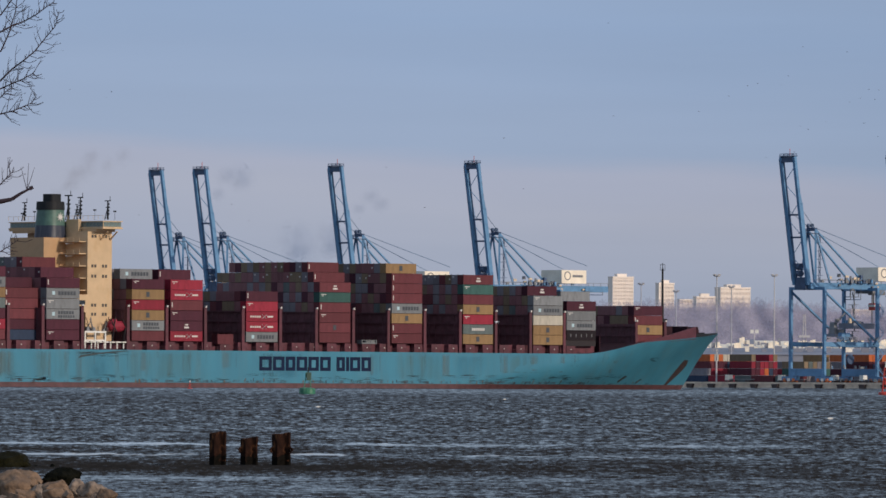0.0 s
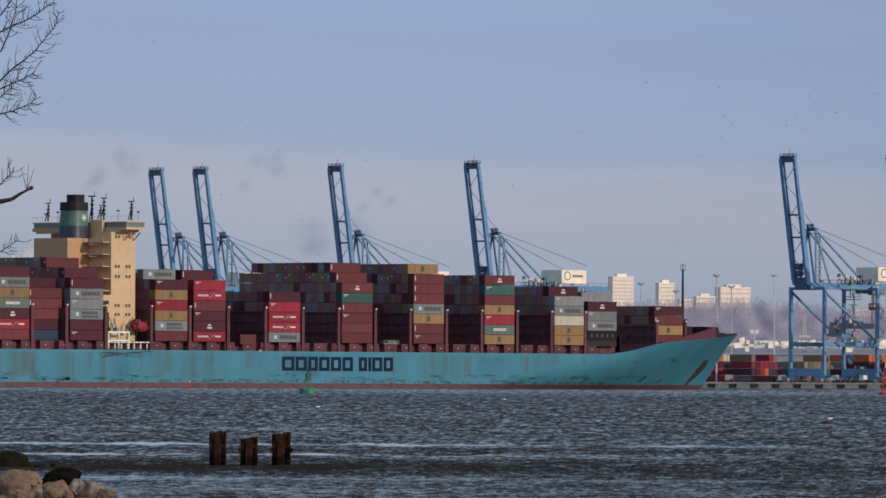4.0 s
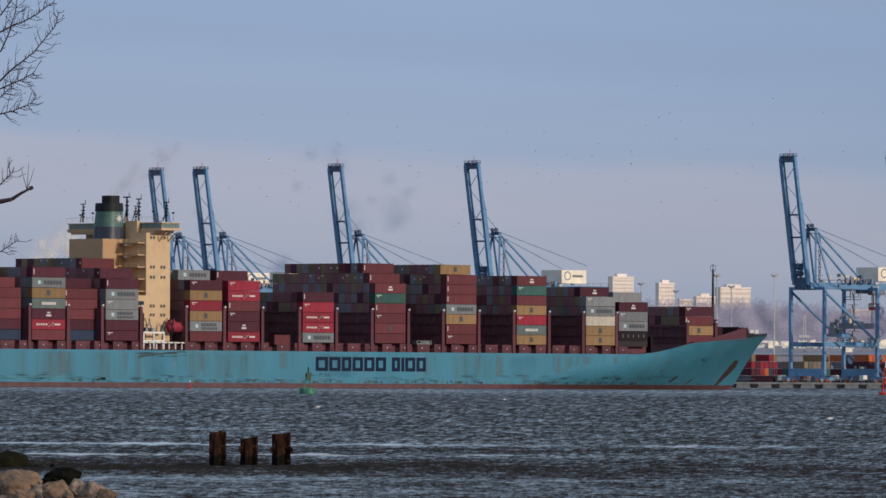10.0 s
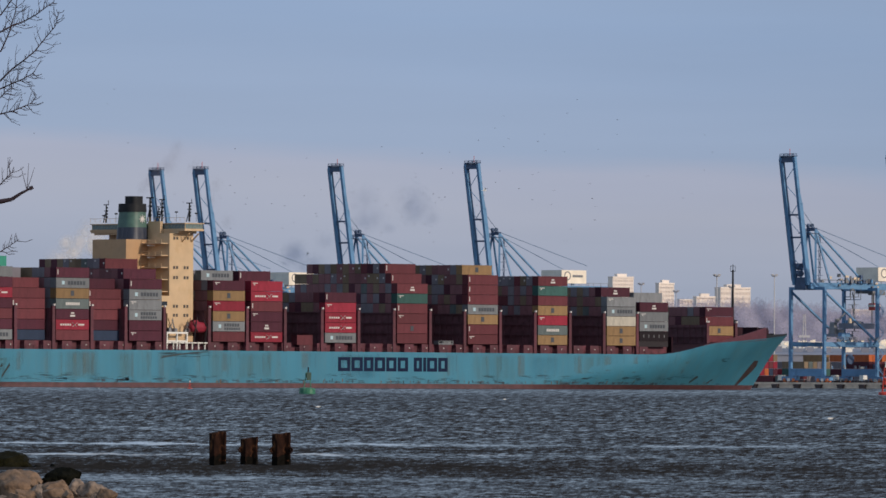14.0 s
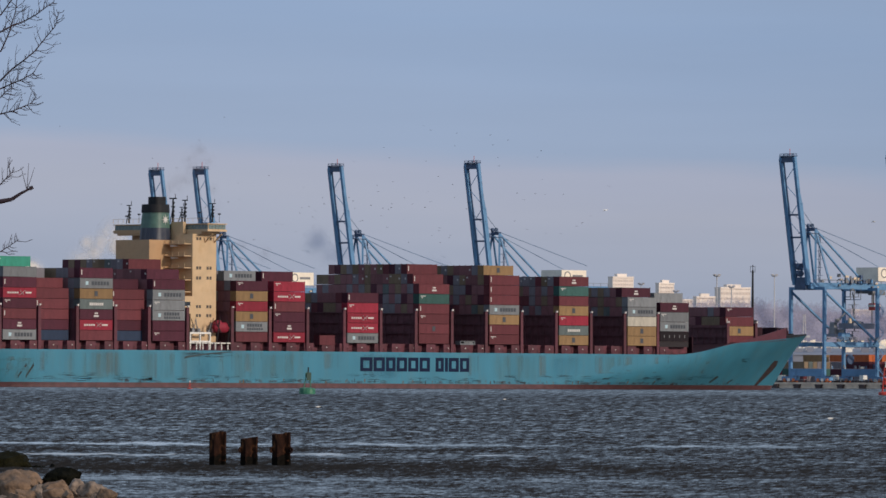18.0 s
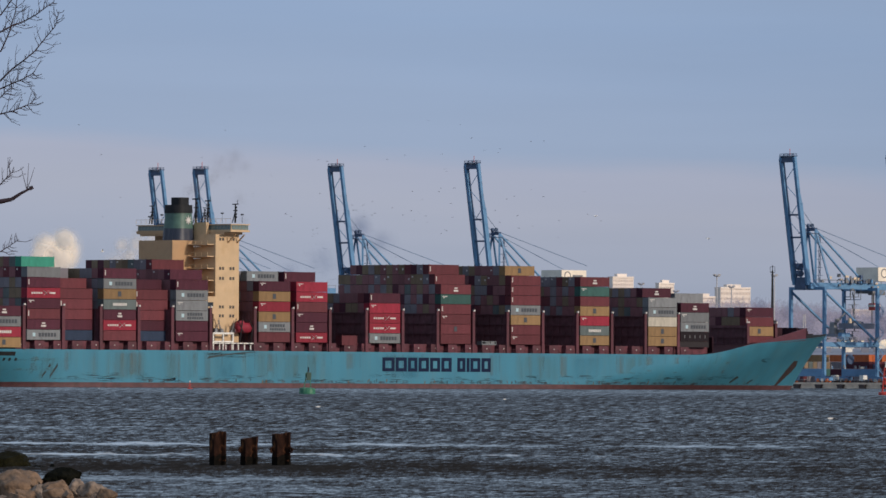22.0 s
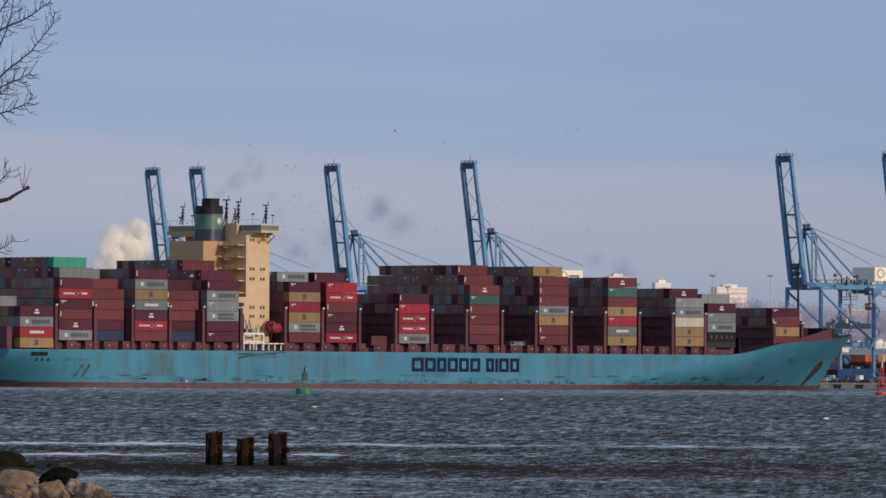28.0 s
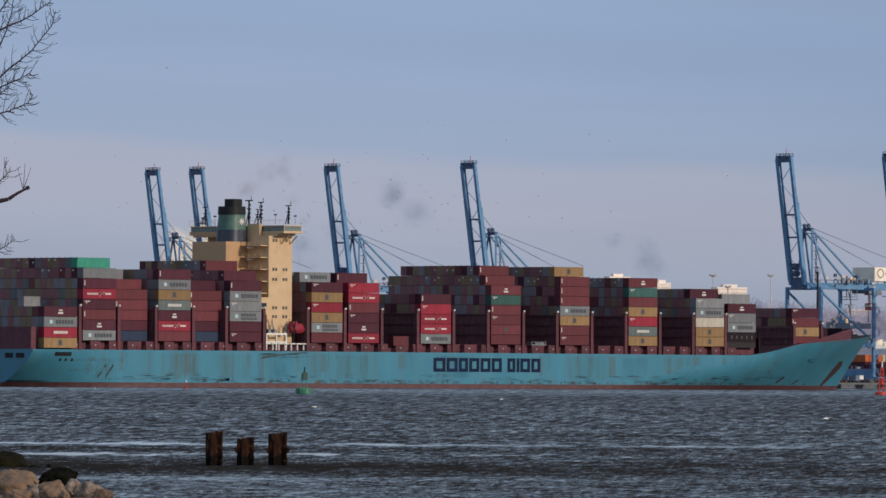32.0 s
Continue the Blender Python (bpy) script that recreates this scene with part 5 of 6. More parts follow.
def tower_block(right0, right1, up, d, storeys, bays, turn, label, roof=True):
    """A far block of flats with slabs proud between recessed window bands and piers."""
    x0, y, z = at(right0, up, d)
    x1 = right1 * d / 1000
    t = thing("apartment_tower", label, "building", group="distant buildings")
    t.matrix_basis = pose((x0 + x1) / 2, y, 0, 0, 0, turn)
    w = abs(x1 - x0) / (math.cos(radians(turn)) + 0.45 * math.sin(abs(radians(turn)))) / 2
    dp = 0.45 * w
    z0 = QZ
    part("core_wall", Shape().box(-w + 0.25, w - 0.25, -dp + 0.3, dp - 0.3, z0, z - 0.4), M_TOWERW, t)
    for k in range(bays + 1):
        xx = -w + 2 * w * k / bays
        part("pier", Shape().box(xx - 0.22, xx + 0.22, -dp, dp, z0, z - 0.2), M_TOWER, t)
    h = (z - 12) / storeys
    for k in range(storeys):
        part("floor_slab", Shape().box(-w, w, -dp + 0.08, dp - 0.08, 12 + k * h, 12 + k * h + 0.55 * h), M_TOWER, t)
    part("parapet", Shape().box(-w - 0.3, w + 0.3, -dp - 0.3, dp + 0.3, z - 0.9, z), M_TOWER, t)
    if roof:
        part("roof_plant", Shape().box(-w * 0.5, w * 0.45, -dp * 0.6, dp * 0.6, z, z + 1.6), M_TOWER, t)
    return t


tower_block(20.77, 23.89, 13.08, 4500, 24, 13, 26, "sunlit cream apartment tower far beyond the terminal")
tower_block(26.72, 28.99, 12.33, 4560, 20, 9, 26, "hazy cream apartment tower far beyond the terminal")
tower_block(31.47, 34.16, 10.66, 4540, 10, 12, 20, "low pale block of flats far beyond the terminal")
tower_block(34.16, 38.56, 11.81, 4580, 15, 20, 22, "wide pale block of flats far beyond the terminal")
tower_block(29.48, 31.33, 10.29, 4700, 6, 4, 20, "small hazy building far beyond the terminal", False)
tower_block(50.75, 53.94, 9.13, 4650, 6, 6, 20, "low hazy building far beyond the terminal", False)


def bare_crowns():
    """Bare crowns seen from afar: closed below, broken into twigs with gaps towards the tops."""
    # distance haze is put into this pale purple-blue base colour
    m = mat("hazed_woodland", (0.340, 0.328, 0.425), 1.0, vary=0.06, scale=0.10, stretch=(1, 0.2, 0.8), spec=0.0)
    nt = m.node_tree
    at_ = nt.nodes.new("ShaderNodeAttribute")
    at_.attribute_name = "cover"
    tc = nt.nodes.new("ShaderNodeTexCoord")
    mp = nt.nodes.new("ShaderNodeMapping")
    mp.inputs["Scale"].default_value = (0.55, 0.05, 0.40)
    nt.links.new(tc.outputs["Object"], mp.inputs[0])
    n = nt.nodes.new("ShaderNodeTexNoise")
    n.inputs["Scale"].default_value, n.inputs["Detail"].default_value = 1.0, 4
    nt.links.new(mp.outputs[0], n.inputs["Vector"])
    q = nt.nodes.new("ShaderNodeMath")
    q.operation = "MULTIPLY_ADD"
    q.inputs[1].default_value, q.inputs[2].default_value = 1.4, -0.7
    nt.links.new(n.outputs["Fac"], q.inputs[0])
    w = nt.nodes.new("ShaderNodeMath")
    w.operation = "ADD"
    w.use_clamp = True
    nt.links.new(at_.outputs["Fac"], w.inputs[0])
    nt.links.new(q.outputs[0], w.inputs[1])
    nt.links.new(w.outputs[0], nt.nodes["Principled BSDF"].inputs["Alpha"])
    return m


def woods():
    """A far bare winter wood on a low ridge, in rows of crowns one behind another."""
    ridge = lambda x: (47.0 + 2.0 * math.sin(x / 71) + 1.0 * math.sin(x / 23 + 1)) * (1.0 if x > 60 else 0.8)
    nx, rows = 300, 9
    levels = (0.0, 0.4, 0.55, 0.7, 0.85, 1.0)
    sh, cover = Shape(), []
    for k in range(rows):
        v = (k + 1) / rows
        vs = []
        for j, lv in enumerate(levels):
            for i in range(nx + 1):
                x = -330 + 760 * i / nx
                top = QZ + (ridge(x) - QZ) * (0.30 + 0.70 * v) + 1.6 * noise.noise((x / 7, k * 3.1, 0)) + 1.2 * noise.noise((x / 2.6, k * 5.3, 4))
                vs.append((x, 3950 + 46 * k + 3 * noise.noise((x / 9, k, 2)), QZ - 0.5 + (top - QZ) * lv))
                cover.append((1.6, 1.6, 1.5, 1.4, 0.85, -0.1)[j])
        sh.add(vs, [(j * (nx + 1) + i, j * (nx + 1) + i + 1, (j + 1) * (nx + 1) + i + 1, (j + 1) * (nx + 1) + i) for j in range(len(levels) - 1) for i in range(nx)])
    me = sh.mesh("woodland")
    me.attributes.new("cover", "FLOAT", "POINT").data.foreach_set("value", cover)
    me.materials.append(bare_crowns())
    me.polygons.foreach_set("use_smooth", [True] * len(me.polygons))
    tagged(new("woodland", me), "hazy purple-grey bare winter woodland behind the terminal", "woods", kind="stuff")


woods()


def warehouse(right0, right1, up, d, depth, wall, roof, label, bays):
    x0, y, z = at(right0, up, d)
    x1 = right1 * d / 1000
    t = thing("warehouse", label, "warehouse")
    t.location = (x0, y, 0)
    w = x1 - x0
    part("wall", Shape().box(0, w, 0, depth, QZ - 0.1, z - 3.0), wall, t)
    part("roof", Shape().add([(-0.5, -0.5, z - 3.0), (w + 0.5, -0.5, z - 3.0), (w + 0.5, depth, z), (-0.5, depth, z), (-0.5, -0.5, z - 3.4), (w + 0.5, -0.5, z - 3.4), (w + 0.5, depth, z - 0.4), (-0.5, depth, z - 0.4)],
                             [(0, 1, 2, 3), (7, 6, 5, 4), (0, 4, 5, 1), (1, 5, 6, 2), (2, 6, 7, 3), (3, 7, 4, 0)]), roof, t)
    door = Shape().box(0, 3.2, -0.12, 0, QZ, QZ + 4.2).mesh("dock_door")
    for k in range(bays):
        o = part("dock_door", door, M_STEEL, t)
        o.location = (2 + (w - 6) * k / max(1, bays - 1), 0, 0)
    rng = random.Random(int(d))
    for k in range(0 if wall is M_ROOF else 5):
        xx, uw = rng.uniform(0, w - 3), rng.uniform(0.8, 2.8)
        part("roof_vent", Shape().box(xx, xx + uw, depth * 0.2 + 0.37 * k, depth * 0.2 + 0.37 * k + 2, z - 2.6, z + rng.uniform(-1.4, 1.3)), rng.choice((M_BOXW, M_BOXW, M_BOXW, M_ROOF)), t)
    for k in range(bays if wall is M_ROOF else 0):
        xx = 2 + (w - 10) * (k + rng.uniform(0, 0.35)) / bays
        part("roof_unit", Shape().box(xx, xx + rng.uniform(2, 6) * 0.8, depth * 0.4, depth * 0.4 + 3, z - 2.2, z - 0.6 + rng.uniform(0, 1.6)), rng.choice((M_BOXW, M_ROOF)), t)
    return t


warehouse(28.78, 60.67, 4.28, 3560, 60, M_ROOF, M_ROOF, "long low grey warehouse behind the container yard", 14)
for k in range(13):
    q = random.Random(40 + k)
    a = 30.6 + 2.224 * k
    warehouse(a + 0.9, a + 2.7, 4.75 + q.uniform(-0.3, 0.3), 3680 + 9 * (k % 3), 20, M_BOXW, M_BOXW, "sunlit white shed behind the container yard", 2)
    warehouse(a, a + 2.069, 5.12 + q.uniform(-0.45, 0.5), 3740 + 14 * (k % 4), 22, M_BOXW, M_BOXW if k % 3 else M_ROOF, "sunlit cream-white shed behind the container yard", 3)


def yard():
    """Stacks of containers behind the cranes, lengthwise to the quay."""
    rng = random.Random(12)
    rear = []
    kinds = ["maroon", "brick", "red", "slate", "navy", "maroon", "teal", "brick", "slate", "orange"]
    for row, inland, turn, count, step in ((0, 50, -45, 11, 13.2), (1, 58, -45, 11, 13.2), (3, 96, -45, 16, 14.6)):
        for k in range(count):
            along = (-112 if row < 2 else -172) + step * k + 3 * row
            hgt = rng.choice((0, 1, 1, 2)) if row < 2 else rng.choice((3, 4, 4))
            if row < 2 and k in (2, 5, 6):
                hgt = row
            for tier in range(hgt):
                if row == 3:
                    # sunlit tops and shaded lower tiers are put into the choice of colours
                    rear.append((along, inland, tier, rng.choice(["red", "orange", "white", "tan", "orange"] if tier == 3 else ["maroon", "navy", "slate", "green", "maroon", "red", "drab"])))
                    continue
                kind = rng.choice(kinds if row < 2 else ["red", "white", "orange", "tan", "maroon", "brick", "brick", "maroon", "maroon", "red"])
                if (kind, 12.19) not in MESH:
                    MESH[(kind, 12.19)] = container_mesh(kind, 12.19)
                o = new("shipping_container", MESH[(kind, 12.19)])
                tagged(o, SAID[kind] + " steel shipping container in the terminal yard", "container", "containers in the terminal yard")
                o.matrix_basis = quay_pose(along, inland, QZ + TIER * tier, turn)
    deep = []
    # blocks six deep, with their sunlit ends between them
    for k in range(9):
        main, tall = rng.choice((("maroon", "slate", "maroon", "tan"), ("navy", "red", "maroon", "orange"), ("slate", "green", "drab", "red"), ("maroon", "maroon", "red", "drab"))), rng.choice((3, 4, 4))
        for r_ in range(6):
            for tier in range(tall if r_ == 0 else min(4, max(2, tall + rng.choice((-1, 0, 0, 0))))):
                # again bright colours on top for sun, mostly darker ones below for shade
                kind = main[tier] if rng.random() < 0.6 else rng.choice(["orange", "tan", "red", "orange", "white"] if tier == 3 else ["brick", "navy", "maroon", "teal", "brick", "slate", "red", "orange"])
                if r_:
                    deep.append((-160 + 29 * k + (6 if k % 3 == 1 else 0), 66 + 2.62 * r_, tier, kind))
                    continue
                if (kind, 12.19) not in MESH:
                    MESH[(kind, 12.19)] = container_mesh(kind, 12.19)
                o = new("shipping_container", MESH[(kind, 12.19)])
                tagged(o, SAID[kind] + " steel shipping container in the terminal yard", "container", "containers in the terminal yard")
                o.matrix_basis = quay_pose(-160 + 29 * k + (6 if k % 3 == 1 else 0), 66 + 2.62 * r_, QZ + TIER * tier, -45)
    sh, idx, names = Shape(), [], list(M_BOX)
    for along, inland, tier, kind in rear:
        sh.box(inland, inland + 2.42, -along - 12.19, -along, QZ + TIER * tier, QZ + TIER * tier + CH)
        idx += [names.index(kind)] * 6
    for along, inland, tier, kind in deep:
        sh.box(inland - 1.21, inland + 1.21, -along - 12.19, -along, QZ + TIER * tier, QZ + TIER * tier + CH)
        idx += [names.index(kind)] * 6
    me = sh.mesh("yard_container_rows")
    for kd in names:
        me.materials.append(M_BOX[kd])
    me.polygons.foreach_set("material_index", idx)
    o = part("yard_container_rows", me, None)
    o.matrix_basis = quay_pose(0, 0, 0)
    tagged(o, "rows of mixed red, orange and white containers at the back of the yard", "containers", kind="stuff")
    # trucks and small gear along the apron
    for k in range(5):
        v = thing("yard_truck", "small yard truck with an empty chassis on the quay", "truck", group="yard trucks")
        v.matrix_basis = quay_pose(-58 + 24 * k, 16 + 5 * (k % 3), QZ, -45)
        part("cab", Shape().box(0, 2.2, -1.2, 1.2, 0.8, 3.0, 0.1), rng.choice((M_BOXW, mat_orange, M_WHITE)), v)
        part("chassis", Shape().box(2.2, 14, -1.1, 1.1, 1.0, 1.35), M_STEEL, v)
        for x in (0.8, 4.0, 11.5, 13.0):
            for y in (-1.05, 1.05):
                part("wheel", Shape().rod((x, y - 0.15, 0.5), (x, y + 0.15, 0.5), 0.5, n=10), M_RUBBER, v)
    # pale lattice mast and a dish
    lt = thing("lattice_mast", "pale lattice radar mast behind the yard", "mast")
    x, y, z = at(45.36, 8.46, 3600)
    lt.location = (x, y, 0)
    for a in range(4):
        sx, sy = (1 if a in (0, 3) else -1), (1 if a < 2 else -1)
        part("mast_leg", Shape().beam((sx * 1.3, sy * 1.3, QZ), (sx * 0.3, sy * 0.3, z), 0.3), M_MASTP, lt)
    for k in range(6):
        zz = QZ + (z - QZ) * (0.3 + 0.12 * k)
        hw = 1.3 - 1.0 * (0.3 + 0.12 * k) + (1.6 if k in (1, 3) else 0.1)
        part("mast_platform", Shape().box(-hw - 0.3, hw + 0.3, -hw - 0.3, hw + 0.3, zz, zz + (1.0 if k in (1, 3) else 0.3)), M_MASTP, lt)
    ds = thing("floodlight_stand", "small white floodlight frame above the sheds", "light mast")
    x, y, z = at(39.12, 6.51, 3700)
    ds.location = (x, y, 0)
    part("pole", Shape().rod((0, 0, QZ), (0, 0, z - 1.6), 0.22), M_MASTP, ds)
    for sx in (-1.1, 1.1):
        part("lamp_panel", Shape().box(sx - 0.8, sx + 0.8, -0.4, 0.4, z - 1.7, z), M_WHITE, ds)


yard()


# ---- on the water ----
def green_buoy():
    x, y, _ = at(-16.94, 0, 1345)
    b = thing("green_buoy", "weathered green channel buoy with a lattice top and lantern", "buoy")
    b.matrix_basis = pose(x, y, 0, 1.5, 2, 20) @ Matrix.Diagonal((1.1, 1.1, 1.22, 1))
    c = lambda z, r: [(r * math.cos(6.283 * k / 16), r * math.sin(6.283 * k / 16), z) for k in range(16)]
    part("float_body", Shape().ring([c(-0.5, 1.15), c(0.1, 1.25), c(0.75, 1.25), c(0.85, 1.1), c(0.9, 0.5)]), M_BUOYG, b)
    for k in range(4):
        a = k * math.pi / 2 + 0.4
        part("cage_leg", Shape().rod((0.75 * math.cos(a), 0.75 * math.sin(a), 0.85), (0.3 * math.cos(a), 0.3 * math.sin(a), 3.0), 0.045), M_BUOYG, b)
    for z, w in ((1.9, 0.95), (2.25, 0.8)):
        part("cage_ring", Shape().ring([c(z, 0.5 * w), c(z + 0.1, 0.5 * w)]), M_BUOYG, b)
    part("radar_reflector", Shape().box(-0.42, 0.42, -0.06, 0.06, 2.3, 2.95).box(-0.06, 0.06, -0.42, 0.42, 2.3, 2.95), M_BUOYG, b)
    part("number_board", Shape().box(-0.36, 0.36, -0.5, -0.44, 1.95, 3.0), mat("buoy_board", (0.012, 0.055, 0.040), 0.5, vary=0.2), b, "dark green board")
    part("lantern", Shape().rod((0, 0, 3.0), (0, 0, 3.75), 0.13, 0.1, n=8), M_BLACK, b)
    return b


def red_buoy(px_right, d, h, label, girth=1.0):
    x, y, _ = at(px_right, 0, d)
    b = thing("red_buoy", label, "buoy")
    b.matrix_basis = pose(x, y, 0, -1, 2, 10)
    k_ = h / 6.6
    c = lambda z, r: [(girth * k_ * r * math.cos(6.283 * k / 16), girth * k_ * r * math.sin(6.283 * k / 16), k_ * z) for k in range(16)]
    part("float_body", Shape().ring([c(-0.5, 1.1), c(0.15, 1.25), c(0.5, 1.25), c(0.65, 0.6)]), M_BUOYR, b)
    for k in range(4):
        a = k * math.pi / 2 + 0.7
        part("cage_leg", Shape().rod((k_ * 0.7 * math.cos(a), k_ * 0.7 * math.sin(a), 0.6 * k_), (k_ * 0.32 * math.cos(a), k_ * 0.32 * math.sin(a), 5.4 * k_), 0.09 * k_), M_BUOYR, b)
    for k in range(5):
        z = 1.3 + 0.9 * k
        r = 0.64 - 0.07 * k
        part("cage_ring", Shape().ring([c(z, r), c(z + 0.16, r)]), M_BUOYR, b)
    part("radar_reflector", Shape().box(-0.5 * k_, 0.5 * k_, -0.06, 0.06, 2.0 * k_, 3.4 * k_).box(-0.06, 0.06, -0.5 * k_, 0.5 * k_, 2.0 * k_, 3.4 * k_), M_BUOYR, b)
    part("lantern", Shape().rod((0, 0, 5.4 * k_), (0, 0, 6.6 * k_), 0.16, 0.12, n=8), M_WHITE, b)
    return b


green_buoy()
red_buoy(55.5, 1560, 6.6, "bright red lattice channel buoy")
red_buoy(-31.68, 1960, 2.0, "small bright red buoy", 1.9)


def pile(right, foot_up, top_up, d, width, seed, hooks):
    """A rusted steel sheet-pile stub: folded plate with a torn top and a wet, weedy foot."""
    rng = random.Random(seed)
    x, y, z0 = at(right, foot_up, d)
    top = EYE + top_up * d / 1000
    t = thing("steel_pile", "rusted broken steel sheet pile standing in the water", "pile", group="rusted piles in the water")
    t.location = (x, y, 0)
    k = width / 0.52
    prof = [(-0.26, 0.10), (-0.25, 0.0), (-0.10, -0.16), (-0.07, -0.13), (0.08, 0.05), (0.10, 0.05), (0.21, 0.01), (0.25, 0.05), (0.20, 0.16), (0.0, 0.24), (-0.2, 0.18)]
    def loop(z, jag):
        return [(k * a + rng.uniform(-0.006, 0.006), k * b + rng.uniform(-0.006, 0.006), z + rng.uniform(-jag, jag) + 0.05 * (a > 0.05) * (jag > 0)) for a, b in prof]
    wet = 0.24
    levels = [wet - 0.1 + (top - wet + 0.1) * q / 6 for q in range(7)]
    part("rusted_plate", Shape().ring([loop(q, 0.0 if i < 6 else 0.022) for i, q in enumerate(levels)]), M_PILE, t)
    part("wet_foot", Shape().ring([[(1.012 * a, 1.02 * b - 0.002, c) for a, b, c in loop(q, 0.05 if q > 0.2 else 0)] for q in (-1.2, -0.1, 0.12, wet + 0.03)]), M_PILEW, t, "dark weedy waterline")
    for sx in hooks:
        h = Shape()
        pts = [(sx * k * 0.22, -0.02, 0.54), (sx * k * 0.29, -0.04, 0.49), (sx * k * 0.29, -0.05, 0.44), (sx * k * 0.23, -0.05, 0.38)]
        for a, b in zip(pts[:-1], pts[1:]):
            h.rod(a, b, 0.045, 0.03)
        part("bent_shackle", h, M_PILE, t)
    return t


pile(-28.1, -10.86, -6.82, 229, 0.50, 1, ())
pile(-24.17, -10.91, -7.51, 229, 0.51, 2, (-1,))
pile(-20.13, -10.96, -6.92, 229, 0.55, 3, (-1, 1))


# ---- near shore: bank, rocks and a bare tree ----
def shore():
    rng = random.Random(9)
    n = 26
    sh = Shape()
    vs, fs = [], []
    for j in range(n + 1):
        y = -60 + 190 * j / n
        for i in range(31):
            x = -60 + 4 * i
            edge = 116 - (18 if x > -4 else 0)
            z = 0.36 + 0.12 * noise.noise((x / 6, y / 6, 0)) + 0.44 * math.exp(-((x + 8.5) / 2.6) ** 2 - ((y - 114) / 9) ** 2) - max(0.0, (y - edge) / 8)
            vs.append((x, y, max(z, -1.7)))
    for j in range(n):
        for i in range(30):
            a = j * 31 + i
            fs.append((a, a + 1, a + 32, a + 31))
    sh.add(vs, fs)
    o = part("shore_bank", sh, mat("shore_shingle", (0.16, 0.12, 0.085), 0.95, vary=0.4, scale=6, bump=0.03), smooth=True)
    tagged(o, "stony brown shore bank", "ground", kind="structure")


shore()


def boulder(right, up, d, rx, ry, rz, material, seed, label, turn=0, rough=0.28, name="rock"):
    bm = bmesh.new()
    bmesh.ops.create_icosphere(bm, subdivisions=4, radius=1.12)
    rc = random.Random(seed * 17)
    cuts = [(Vector((rc.gauss(0, 1), rc.gauss(0, 1), rc.gauss(0, 0.8))).normalized(), rc.uniform(0.62, 0.95)) for _ in range(16)]
    for v in bm.verts:
        p = v.co.copy()
        q = p * 1.3 + Vector((seed * 7.1, seed * 3.3, 0))
        k = 1 + 0.7 * rough * noise.noise(q) + 0.35 * rough * noise.noise(q * 2.7) + 0.2 * rough * noise.noise(q * 7)
        # flattened facets, as of broken stone
        if rough > 0.15:
            for nrm, off in cuts:
                over = p.dot(nrm) - off
                if over > 0:
                    p -= nrm * over
        v.co = Vector((p.x * rx, p.y * ry, p.z * rz)) * k
    me = bpy.data.meshes.new(name)
    bm.to_mesh(me)
    bm.free()
    me.polygons.foreach_set("use_smooth", [True] * len(me.polygons))
    me.materials.append(material)
    o = new(name, me)
    x, y, z = at(right, up, d)
    o.matrix_basis = pose(x, y, z, 0, 0, turn)
    return tagged(o, label, "rock", "shore rocks")


PALE = "pale sandstone-coloured boulder on the shore"
boulder(-53.8, -14.25, 116, 0.32, 0.35, 0.26, M_ROCK, 1, PALE, 10)
boulder(-56.42, -13.5, 118, 0.36, 0.35, 0.18, M_ROCK, 2, PALE, 30)
boulder(-52.73, -13.2, 119, 0.28, 0.30, 0.19, M_ROCK, 12, PALE, 15)
boulder(-50.46, -14.95, 115, 0.22, 0.30, 0.22, M_ROCKP, 3, PALE, 50)
boulder(-47.98, -14.37, 114, 0.20, 0.25, 0.16, M_ROCK, 4, PALE, 70)
boulder(-45.64, -14.21, 116, 0.17, 0.25, 0.18, M_ROCKP, 5, PALE, 20)
boulder(-43.8, -14.56, 115, 0.16, 0.2, 0.16, M_ROCKP, 6, PALE, 80)
boulder(-42.38, -15.19, 114, 0.17, 0.2, 0.12, M_ROCK, 7, PALE, 5)
boulder(-51.31, -16.37, 113, 0.30, 0.3, 0.15, M_ROCKP, 13, PALE, 0)
boulder(-44.94, -16.34, 113, 0.30, 0.3, 0.14, M_ROCK, 14, PALE, 40)
boulder(-55.21, -16.39, 113, 0.35, 0.3, 0.16, M_ROCKP, 15, PALE, 60)
boulder(-51.46, -13.39, 117, 0.14, 0.25, 0.10, M_ROCK, 16, PALE, 60)
boulder(-47.6, -12.62, 117, 0.345, 0.30, 0.185, M_ROCKD, 8, "dark weed-covered boulder on the shore", 0, 0.2)
boulder(-54.6, -11.05, 222, 0.86, 0.7, 0.36, M_WEED, 9, "olive weed-covered boulder at the water's edge", 10, 0.22)
boulder(-50.61, -11.33, 222, 0.22, 0.3, 0.09, M_ROCKD, 10, "small dark wet stone at the water's edge", 0, 0.2)
boulder(-48.83, -11.32, 222, 0.11, 0.2, 0.10, M_ROCKD, 11, "small dark wet stone at the water's edge", 0, 0.2)


